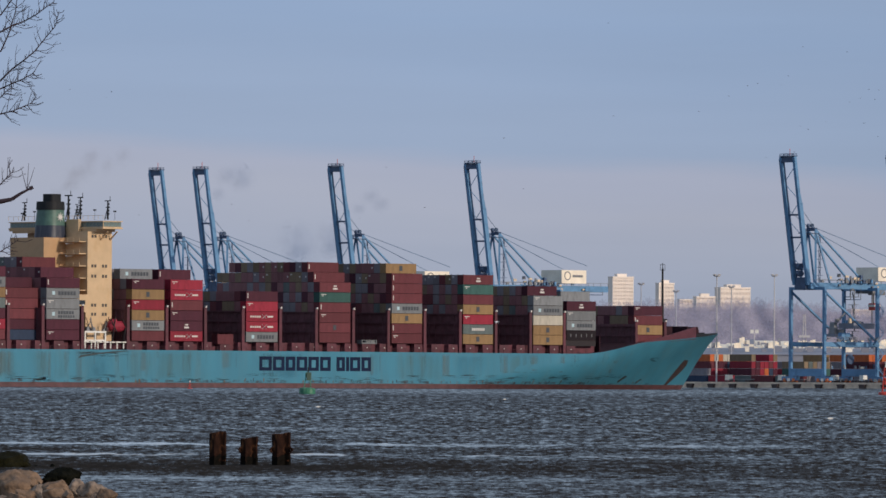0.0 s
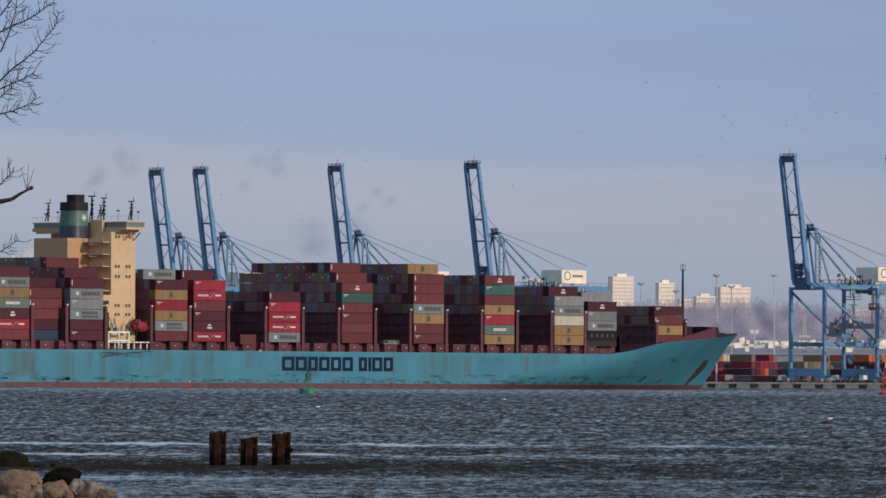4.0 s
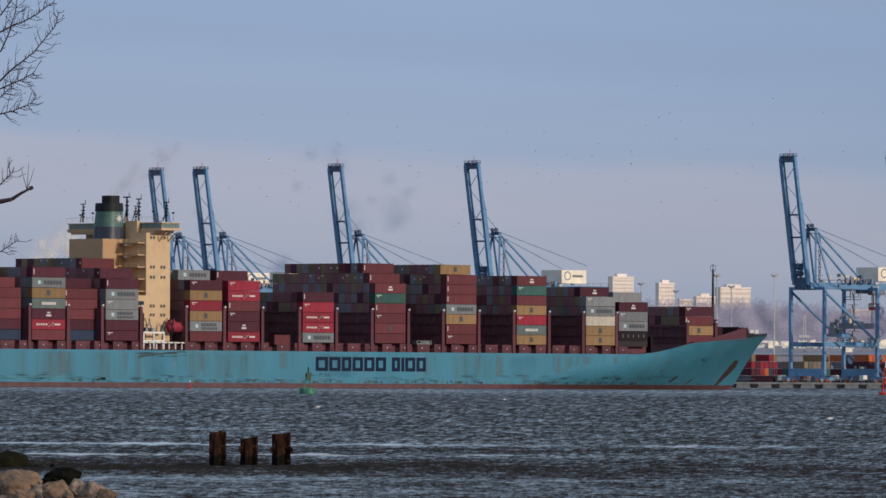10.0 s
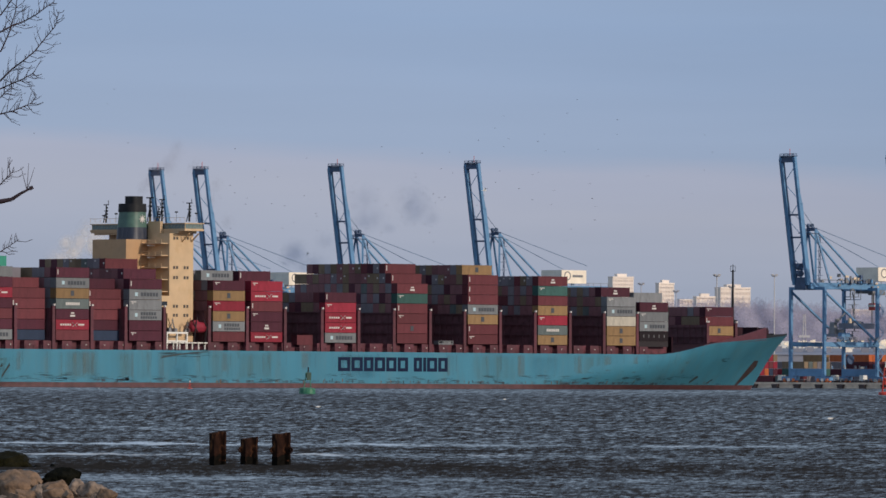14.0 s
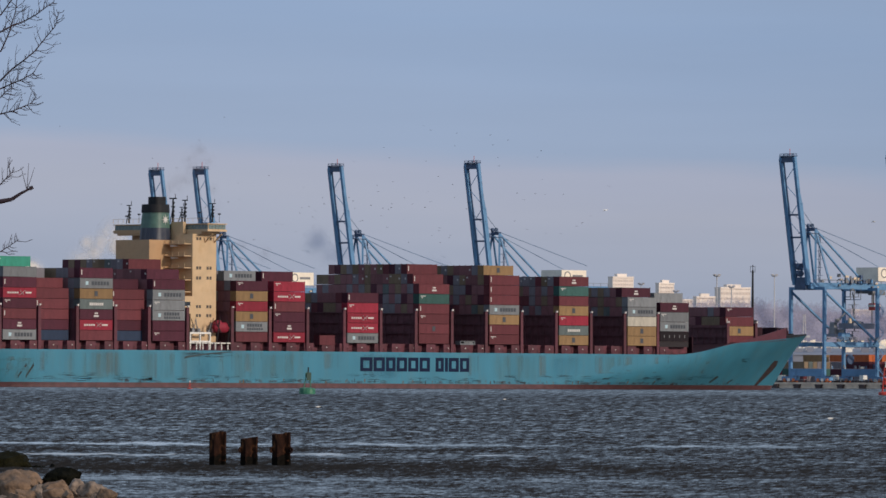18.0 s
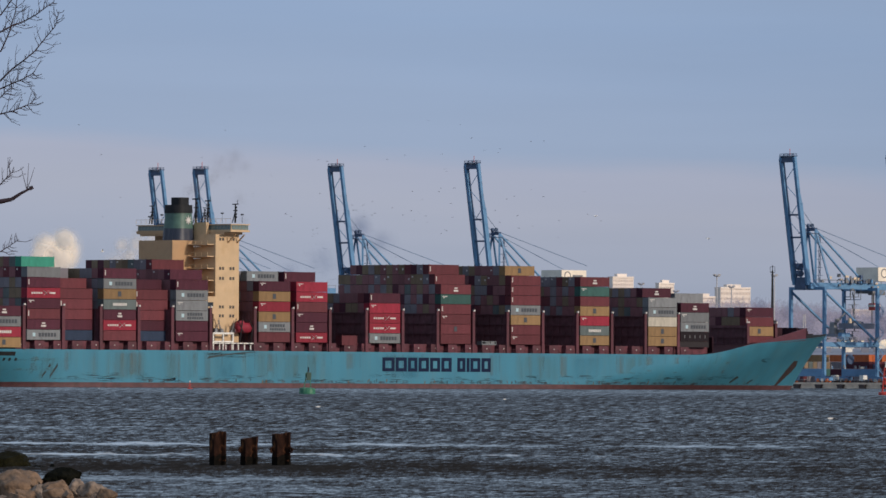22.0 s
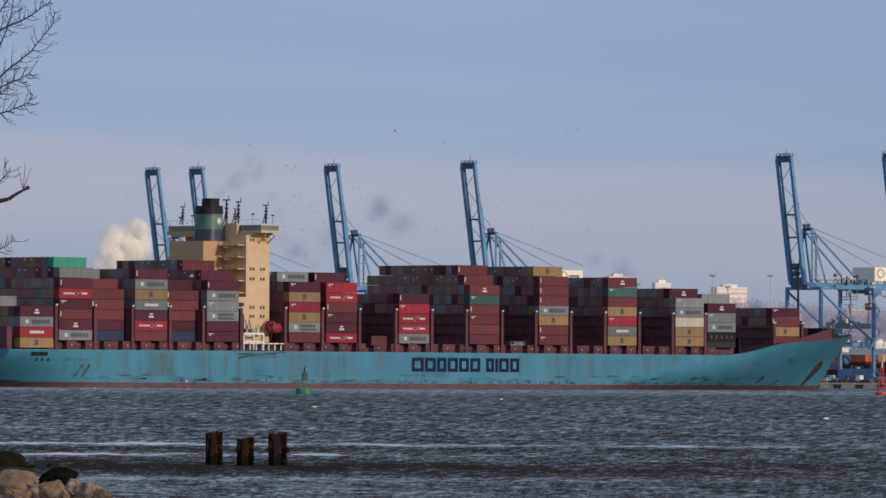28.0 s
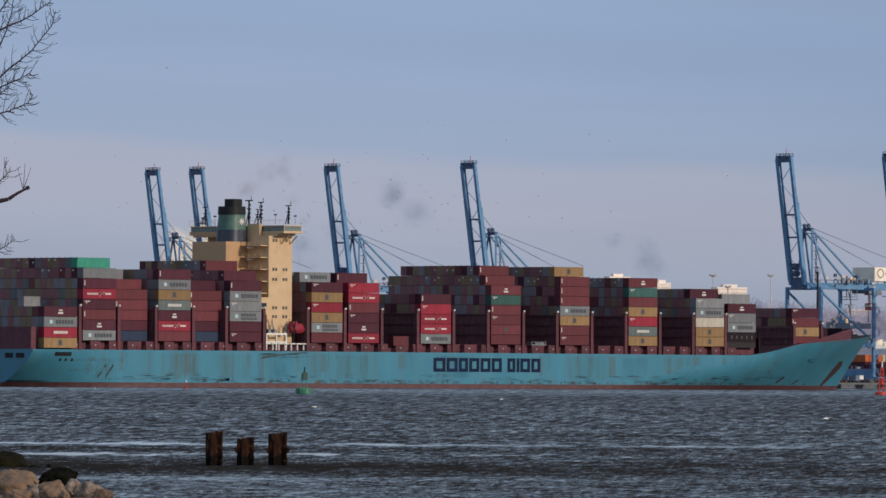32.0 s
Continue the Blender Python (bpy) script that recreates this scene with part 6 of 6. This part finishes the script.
def bare_tree():
    """A bare winter tree beside the camera; only its outer twigs reach into view."""
    rng = random.Random(31)
    d = 40.0
    tree = thing("bare_tree", "bare winter tree with thin budded twigs", "tree")
    tree.location = (-4.6, d, 0.3)
    base = Vector((-4.6, d, 0.3))
    trunk = Shape()
    pts = [(0, 0, -0.3), (0.06, 0, 1.2), (-0.04, 0.05, 2.6), (0.08, 0.0, 4.0), (0.0, 0, 5.6), (0.1, 0, 7.0)]
    for k, (a, b) in enumerate(zip(pts[:-1], pts[1:])):
        trunk.rod(a, b, 0.17 - 0.024 * k, 0.17 - 0.024 * (k + 1), n=10)
    part("trunk", trunk, M_BARK, tree)
    lines = [
        [(-59.82, 42.06), (-55.57, 43.43), (-54.15, 44.21), (-52.73, 44.72), (-51.31, 45.51), (-49.9, 46.58), (-48.98, 47.22)],
        [(-59.82, 34.26), (-55.57, 37.33), (-54.15, 38.76), (-52.73, 39.83), (-51.31, 41.04), (-49.9, 42.82), (-48.83, 44.1), (-48.34, 46.02)],
        [(-59.82, 34.62), (-55.57, 36.27), (-53.65, 37.13), (-52.52, 37.63), (-51.31, 38.42)],
        [(-59.82, 32.14), (-55.57, 35.21), (-55.0, 35.85), (-53.94, 36.63)],
        [(-59.82, 32.35), (-55.57, 33.08), (-54.15, 33.44), (-52.94, 33.94), (-51.67, 34.52), (-51.1, 35.51)],
        [(-59.82, 21.65), (-55.57, 22.09), (-54.15, 22.38), (-52.94, 23.17), (-51.67, 23.82)],
        [(-59.82, 21.72), (-55.57, 24.22), (-54.65, 25.22), (-53.87, 26.0)],
        [(-59.82, 14.06), (-55.57, 15.79), (-54.5, 16.43), (-53.16, 17.36)],
        [(-59.82, 38.87), (-55.57, 41.02), (-54.5, 43.5), (-53.8, 45.99), (-53.44, 49.53)],
        [(-59.82, 42.41), (-55.57, 45.62), (-54.29, 47.4), (-53.44, 49.53)]]
    thick = [0.0046, 0.0044, 0.0038, 0.0034, 0.0036, 0.0125, 0.0034, 0.0026, 0.0042, 0.0042]
    for line, r in zip(lines, thick):
        ps = [Vector(at(a, b, d + rng.uniform(-0.03, 0.03))) - base for a, b in line]
        root = Vector((0.02, 0, max(0.6, min(6.6, ps[0].z - 0.55))))
        s = Shape()
        mid = root.lerp(ps[0], 0.55) + Vector((0, 0, 0.05))
        s.rod(root, mid, r * 3.2, r * 2.0).rod(mid, ps[0], r * 2.0, r * 1.25)
        m_ = len(ps) - 1
        for k in range(m_):
            s.rod(ps[k], ps[k + 1], r * (1.25 - 0.85 * k / m_), r * (1.25 - 0.85 * (k + 1) / m_), n=5)
        limb = part("limb", s, M_BARK, tree)
        # side twigs with buds
        if r > 0.01:
            for dx, dz in ((-0.030, 0.115), (0.008, 0.135), (0.038, 0.115), (-0.05, -0.02)):
                q = ps[-2].lerp(ps[-1], 0.55)
                tw = Shape().rod(q, q + Vector((dx, 0, dz)), 0.0026, 0.0012, n=4)
                part("twig", tw, M_BARK, limb)
            tw = Shape().rod(ps[-1] - Vector((0.01, 0, 0.004)), ps[-1] + Vector((0.008, 0, 0.004)), 0.011, 0.009)
            part("twig", tw, M_BARK, limb)
            continue
        for k in range(1, m_):
            for q in range(7):
                o = ps[k].lerp(ps[k + 1], (q + rng.random()) / 7)
                along = (ps[k + 1] - ps[k]).normalized()
                side = Vector((-along.z, 0, along.x)) * (1 if rng.random() < 0.56 else -1)
                ln = (0.02 + 0.10 * rng.random() ** 1.6) * (1.1 - 0.4 * k / m_)
                way = (along * rng.uniform(0.2, 1.0) + side * rng.uniform(0.4, 1.1) + Vector((0, rng.uniform(-0.4, 0.4), 0))).normalized()
                bend = o + way * ln * 0.55
                e = bend + (way + Vector((0, 0, 0.35)) + along * 0.3).normalized() * ln * 0.45
                tw = Shape().rod(o, bend, 0.0024, 0.0017, n=4).rod(bend, e, 0.0017, 0.0009, n=4)
                if rng.random() < 0.6:
                    tw.rod(e - way * 0.006, e, 0.0023, 0.0012, n=4)
                if ln > 0.045:
                    tw.rod(bend, bend + (along + 0.2 * side).normalized() * ln * 0.35, 0.0014, 0.0008, n=4)
                part("twig", tw, M_BARK, limb)
    return tree


bare_tree()
rk = random.Random(52)
for k in range(16):
    right, up = -55.5 + 13.5 * rk.random(), -14.6 - 1.9 * rk.random()
    boulder(right, up - 0.25 * abs(right + 50) * 0.2, 112.4 + rk.random(), rk.uniform(0.08, 0.2), 0.2, rk.uniform(0.08, 0.15), M_ROCK, 60 + k, "small brown stone among the shore boulders", 90 * rk.random(), 0.3)


# ---- smoke and steam, in loose rigid pieces ----
def vapour(name, color, density, scale, soft=1.0, thin=0.25):
    """Vapour whose density falls off from the middle of each piece to its rim."""
    m = bpy.data.materials.new(name)
    m.use_nodes = True
    nt = m.node_tree
    nt.nodes.remove(nt.nodes["Principled BSDF"])
    # light scatters off and through the droplets alike
    face, back = nt.nodes.new("ShaderNodeBsdfDiffuse"), nt.nodes.new("ShaderNodeBsdfTranslucent")
    for sh in (face, back):
        sh.inputs["Color"].default_value = (*color, 1)
    body, veil, clear = nt.nodes.new("ShaderNodeMixShader"), nt.nodes.new("ShaderNodeMixShader"), nt.nodes.new("ShaderNodeBsdfTransparent")
    body.inputs[0].default_value = 0.45
    nt.links.new(face.outputs[0], body.inputs[1])
    nt.links.new(back.outputs[0], body.inputs[2])
    nt.links.new(clear.outputs[0], veil.inputs[1])
    nt.links.new(body.outputs[0], veil.inputs[2])
    nt.links.new(veil.outputs[0], nt.nodes["Material Output"].inputs["Surface"])
    tc = nt.nodes.new("ShaderNodeTexCoord")
    nz = nt.nodes.new("ShaderNodeTexNoise")
    nz.inputs["Scale"].default_value, nz.inputs["Detail"].default_value = scale, 5
    nt.links.new(tc.outputs["Object"], nz.inputs["Vector"])
    mr = nt.nodes.new("ShaderNodeMapRange")
    mr.inputs["From Min"].default_value, mr.inputs["From Max"].default_value = thin, thin + 0.33
    nt.links.new(nz.outputs["Fac"], mr.inputs["Value"])
    mp = nt.nodes.new("ShaderNodeMapping")
    mp.inputs["Location"].default_value, mp.inputs["Scale"].default_value = (-1, 0, -1), (2, 0, 2)
    nt.links.new(tc.outputs["Generated"], mp.inputs[0])
    ln = nt.nodes.new("ShaderNodeVectorMath")
    ln.operation = "LENGTH"
    nt.links.new(mp.outputs[0], ln.inputs[0])
    fall = nt.nodes.new("ShaderNodeMapRange")
    fall.interpolation_type = "SMOOTHSTEP"
    fall.inputs["From Min"].default_value, fall.inputs["From Max"].default_value = 0.92, 0.92 - 0.9 * soft
    fall.inputs["To Min"].default_value, fall.inputs["To Max"].default_value = 0.0, density
    nt.links.new(ln.outputs["Value"], fall.inputs["Value"])
    mu = nt.nodes.new("ShaderNodeMath")
    mu.operation = "MULTIPLY"
    nt.links.new(fall.outputs[0], mu.inputs[0])
    nt.links.new(mr.outputs[0], mu.inputs[1])
    nt.links.new(mu.outputs[0], veil.inputs[0])
    return m


M_SMOKE = vapour("dark_smoke", (0.12, 0.21, 0.41), 0.16, 0.10, thin=0.32)
M_SMOKED = vapour("dense_dark_smoke", (0.11, 0.20, 0.40), 0.165, 0.08, thin=0.32)
M_FUME = vapour("brown_exhaust", (0.25, 0.205, 0.215), 0.12, 0.25, thin=0.35)
M_STEAMT = vapour("thin_white_steam", (0.96, 0.88, 0.80), 0.66, 0.16, 0.95)
M_STEAM = vapour("white_steam", (0.99, 0.91, 0.81), 1.0, 0.16, 0.7, thin=0.12)


def wisp_mesh(seed, r, material, rough=0.5, flat=1.0):
    """A shallow billow open at the back."""
    bm = bmesh.new()
    bmesh.ops.create_icosphere(bm, subdivisions=3, radius=1.0)
    bmesh.ops.delete(bm, geom=[v for v in bm.verts if v.co.y > 0.12], context="VERTS")
    for v in bm.verts:
        q = v.co * 1.4 + Vector((seed * 5.7, seed, 0))
        v.co = Vector((v.co.x, v.co.y * 0.5, v.co.z * flat)) * r * (1 + rough * noise.noise(q) + 0.5 * rough * noise.noise(q * 2.6))
    me = bpy.data.meshes.new("wisp")
    bm.to_mesh(me)
    bm.free()
    me.polygons.foreach_set("use_smooth", [True] * len(me.polygons))
    me.materials.append(material)
    return me


VAPOUR = []        # pieces with their rows of (seconds, place)


def puff(name, label, rows, d, count, spread0, spread1, r0, material, seed, flat=0.8):
    """Pieces that drift along rows of (seconds, right, up) and draw apart."""
    rng = random.Random(seed)
    for k in range(count):
        a, q = rng.uniform(0, 6.283), 1.25 * math.sqrt(rng.random())
        off = Vector((q * math.cos(a), q * math.sin(a) * 0.7))
        if "steam" in name:
            off = Vector((0.8 * off.x - 0.9 * (0.7 - off.y) + 0.6, 1.5 * off.y - 0.2))
        me = wisp_mesh(seed * 31 + k, r0 * rng.uniform(0.6, 1.3), material, 0.30 if "steam" in name else 0.55, flat)
        o = new(name, me)
        tagged(o, label, "smoke" if "smoke" in name else "steam", group=name)
        o.visible_shadow = False
        out = []
        for i, (tt, right, up) in enumerate(rows):
            sp = spread0 + (spread1 - spread0) * i / max(1, len(rows) - 1)
            x, y, z = at(right, up, d + 2.0 * k)
            out.append((tt, pose(x + off.x * sp, y, z + off.y * sp, 0, 6 * i * (1 if k % 2 else -1), 0)))
        VAPOUR.append((o, out))


DARK = "dark blue-grey wisp of smoke drifting behind the cranes"
puff("smoke_wisp", DARK, [(0, -27.07, 24.44), (3, -24.38, 25.45), (7, -19.77, 26.89), (11, -15.5, 25.5), (14, -14.5, 15.0), (17, -13.5, 5.0), (32, 2.0, 4.0)], 4100, 4, 7, 20, 9.0, M_SMOKE, 1)
puff("smoke_wisp", DARK, [(0, -16.73, 16.98), (6, -13.2, 18.5), (14, -7.7, 21.4), (16, -7.5, 19.0), (18, -5.5, 12.0), (20, -3.5, 5.0), (32, 7.0, 4.0)], 4150, 6, 11, 22, 13.0, M_SMOKED, 2)
puff("smoke_wisp", DARK, [(0, -9.36, 21.99), (6, -8.22, 22.7), (10, -7.09, 23.5), (15, -3.8, 17.5), (19, -1.0, 6.0), (32, 4.0, 4.0)], 4200, 3, 6, 16, 8.5, M_SMOKE, 3)
puff("smoke_wisp", DARK, [(0, -25.09, 7.87), (12, -19.77, 14.28), (18, -16.16, 16.63), (23, -9.85, 18.72), (28, -7.94, 20.65), (32, -6.3, 22.3)], 4250, 6, 9, 14, 11.0, M_SMOKED, 4)
puff("smoke_wisp", DARK, [(0, -21.55, 5.05), (17, -18.71, 10.74), (23, -17.3, 15.6), (32, -15.2, 18.6)], 4300, 4, 9, 12, 10.0, M_SMOKE, 5)
puff("smoke_wisp", DARK, [(0, 20.98, 5.28), (22, 21.69, 10.95), (28, 22.75, 14.5), (32, 25.94, 16.79)], 4350, 5, 8, 16, 10.0, M_SMOKE, 6)
WARM = "sunlit white billow of steam rising behind the ship"
puff("steam_billow", WARM, [(0, -56.98, 11.95), (6, -51.17, 14.67), (9, -49.61, 15.53), (13, -46.64, 15.9), (19, -42.38, 15.86), (22, -38.84, 15.59), (32, -30.76, 14.93)], 3900, 8, 9, 12, 8.5, M_STEAMT, 7, 1.0)
puff("steam_billow", WARM, [(0, -59.82, 7.68), (17, -54.15, 10.55), (20, -51.46, 13.54), (23, -48.0, 15.6), (25, -45.2, 16.0), (28, -39.97, 16.29), (32, -32.18, 15.77)], 3850, 10, 6.5, 10, 9.0, M_STEAM, 8, 1.1)


# ---- gulls ----
def gull(name, label, span, material, group):
    g = thing(name, label, "bird", group=group)
    c = lambda x, r, z=0: [(x, 0.8 * r * math.cos(6.283 * k / 8), z + r * math.sin(6.283 * k / 8)) for k in range(8)]
    u = span / 1.3
    part("body", Shape().ring([c(-0.30 * u, 0.02 * u), c(-0.16 * u, 0.065 * u), c(0.05 * u, 0.085 * u), c(0.18 * u, 0.06 * u, 0.02 * u), c(0.26 * u, 0.045 * u, 0.03 * u), c(0.32 * u, 0.012 * u, 0.02 * u)]), material, g, smooth=True)
    part("tail", Shape().add([(-0.28 * u, -0.03 * u, 0), (-0.28 * u, 0.03 * u, 0), (-0.44 * u, 0.09 * u, 0), (-0.44 * u, -0.09 * u, 0), (-0.28 * u, 0, 0.02 * u), (-0.44 * u, 0, 0.015 * u)], [(0, 1, 2, 3), (4, 1, 0), (4, 5, 2, 1), (4, 0, 3, 5), (5, 3, 2)]), material, g)
    for sg in (-1, 1):
        w = Shape()
        st = [(0.0, 0.10, -0.12, 0.0), (0.3, 0.12, -0.09, 0.06), (0.48, 0.06, -0.09, 0.04), (0.65, -0.06, -0.10, -0.01)]
        w.ring([[(u * a, sg * u * y, u * z + 0.012 * u), (u * b, sg * u * y, u * z), ((u * (a + b) / 2), sg * u * y, u * z - 0.006 * u)] for y, a, b, z in st])
        part("wing", w, material, g)
    return g


FLOCK = []
WINGS = []


def flock():
    rng = random.Random(77)
    first = gull("gull", "distant gull gliding over the terminal", 1.25, M_GULLG, "flock of gulls over the terminal")
    for k in range(105):
        o = first if k == 0 else copy_thing(first, pose(0, 0, 0))
        d = rng.uniform(2500, 3050)
        u0, v0 = rng.gauss(-8, 17), rng.triangular(15.5, 33, 20)
        arrive = rng.uniform(12, 21) if k > 9 else 0
        rad, w, ph = rng.uniform(1.5, 5), rng.choice((-1, 1)) * rng.uniform(0.16, 0.34), rng.random() * 6.28
        drift = rng.uniform(-0.9, 0.4)
        rows = []
        for i in range(17):
            t = 2.0 * i
            lead = max(0.0, arrive - t)
            right = u0 + drift * (t - 16) * 0.5 + rad * math.cos(w * t + ph) + lead * 4.2 * (1 if k % 3 else -1)
            up = v0 + 0.45 * rad * math.sin(w * t + ph) + lead * 0.9
            rows.append((t, right, up, d))
        poses = []
        for t, right, up, dd in rows:
            yaw = 25 * math.sin(w * t + ph) + (k * 137) % 360
            x, y, z = at(right, up, dd)
            poses.append((t, pose(x, y, z, 14 * math.sin(ph + t * 0.4), 0, yaw)))
        FLOCK.append((o, poses))
    # a few white gulls nearer by, with beating wings
    for seed, d, rows in ((1, 1150, [(0, 107.45, 24.88), (15, 69.18, 20.42), (19, 48.83, 19.74), (21, 38.7, 17.42), (26, 8.22, 26.47), (32, -34.3, 39.0)]),
                          (2, 1000, [(0, -119.36, 39.97), (20, 22.4, 20.88), (25.5, -3.47, 19.32), (28, -31.11, 12.8), (32, -73.29, 10.45)]),
                          (3, 1200, [(0, 128.71, 12.94), (24, 68.47, 17.58), (28, 50.75, 19.9), (32, 35.86, 25.91)]),
                          (4, 1300, [(0, -105.18, 13.11), (26, -28.63, 17.06), (32, -5.46, 19.38)]),
                          (5, 1100, [(0, 6.8, 7.33), (2, -5.95, 5.14), (8, -62.66, 2.0), (32, -161.88, 4.3)])):
        g = gull("gull", "white gull flying low over the river", 1.3, M_GULLW, "white gulls over the river")
        poses = []
        for i, (t, right, up) in enumerate(rows):
            nxt = rows[min(i + 1, len(rows) - 1)][1] - rows[max(i - 1, 0)][1]
            poses.append((t, pose(*at(right, up, d), 0, 0, 15 if nxt > 0 else 165)))
        FLOCK.append((g, poses))
        for ob in [c for c in g.children if c.name.startswith("wing")]:
            sg = 1 if ob.data.vertices[6].co.y > 0 else -1
            WINGS.append((ob, [(0.2 * q, pose(0, 0, 0, sg * (8 + 30 * math.sin(q * 1.35 + seed)))) for q in range(161)]))
    # resting gulls on the water
    for right, d in ((-15.52, 690), (48.69, 520), (-43.09, 1900), (7.87, 1000)):
        g = gull("floating_gull", "white gull resting on the water", 1.0, M_GULLW, "gulls on the water")
        for ob in [c for c in g.children if c.name.startswith("wing")]:
            sg = 1 if ob.data.vertices[6].co.y > 0 else -1
            ob.matrix_basis = pose(-0.05, 0, 0.02, 0, 0, -sg * 72)
        x, y, z = at(right, 0, d)
        g.matrix_basis = pose(x, y, 0.12, 0, 0, 30)


flock()


# ---- last: what moves ----
def fumes():
    """Thin exhaust: pieces rest inside the funnel until they leave it, drift up, draw apart and sink away behind the ship."""
    rng = random.Random(6)
    outlet = Vector((90.2, -4.9, 47.8))
    for k in range(46):
        te = -9 + 0.9 * k
        o = new("smoke_wisp", wisp_mesh(900 + k, 3.3 * rng.uniform(0.75, 1.25), M_FUME, 0.55, 1.15))
        tagged(o, "thin brown exhaust smoke above the ship's funnel", "smoke", group="ship exhaust")
        o.visible_shadow = False
        start = ship_pose(te).to_3x3() @ outlet + ship_pose(te).translation
        side, lift = rng.uniform(-0.5, 0.5), rng.uniform(1.5, 2.6)

        def spot(t):
            age = t - te
            if age <= -0.6:
                return ship_pose(t) @ pose(88, -1.8, 24, 0, 0, -45)
            if age <= 0:
                return ship_pose(t) @ pose(*outlet, 0, 0, -45)
            up = age if age < 9 else 9 - 3.2 * (age - 9)
            z = max(start.z + 4.6 * min(1, age) + lift * (abs(up) ** 0.9 if up > 0 else up), 14)
            return pose(start.x + (2.9 + side) * age, start.y + 14 * age, z, 0, 3 * age * (1 if k % 2 else -1), 0)
        times = sorted({0.0, 32.0} | {max(0.0, min(32.0, te + q)) for q in (-0.6, 0, 0.5, 1.2, 2.5, 4.5, 7, 9, 11, 13, 16, 22)})
        walk(o, [(q, spot(q)) for q in times])


def motions():
    times = (0, 16, 32)
    poses = [(q, ship_pose(q)) for q in times]
    walk(ship, poses)
    for o, (x, y, z) in CARGO:
        walk(o, [(q, mm @ pose(x, y, z)) for q, mm in poses])
    for o, rows in VAPOUR + FLOCK + WINGS:
        walk(o, rows)
    fumes()
    walk(water, [(0, pose(0, 0, 0)), (32, pose(-19, 0, 0))])


motions()
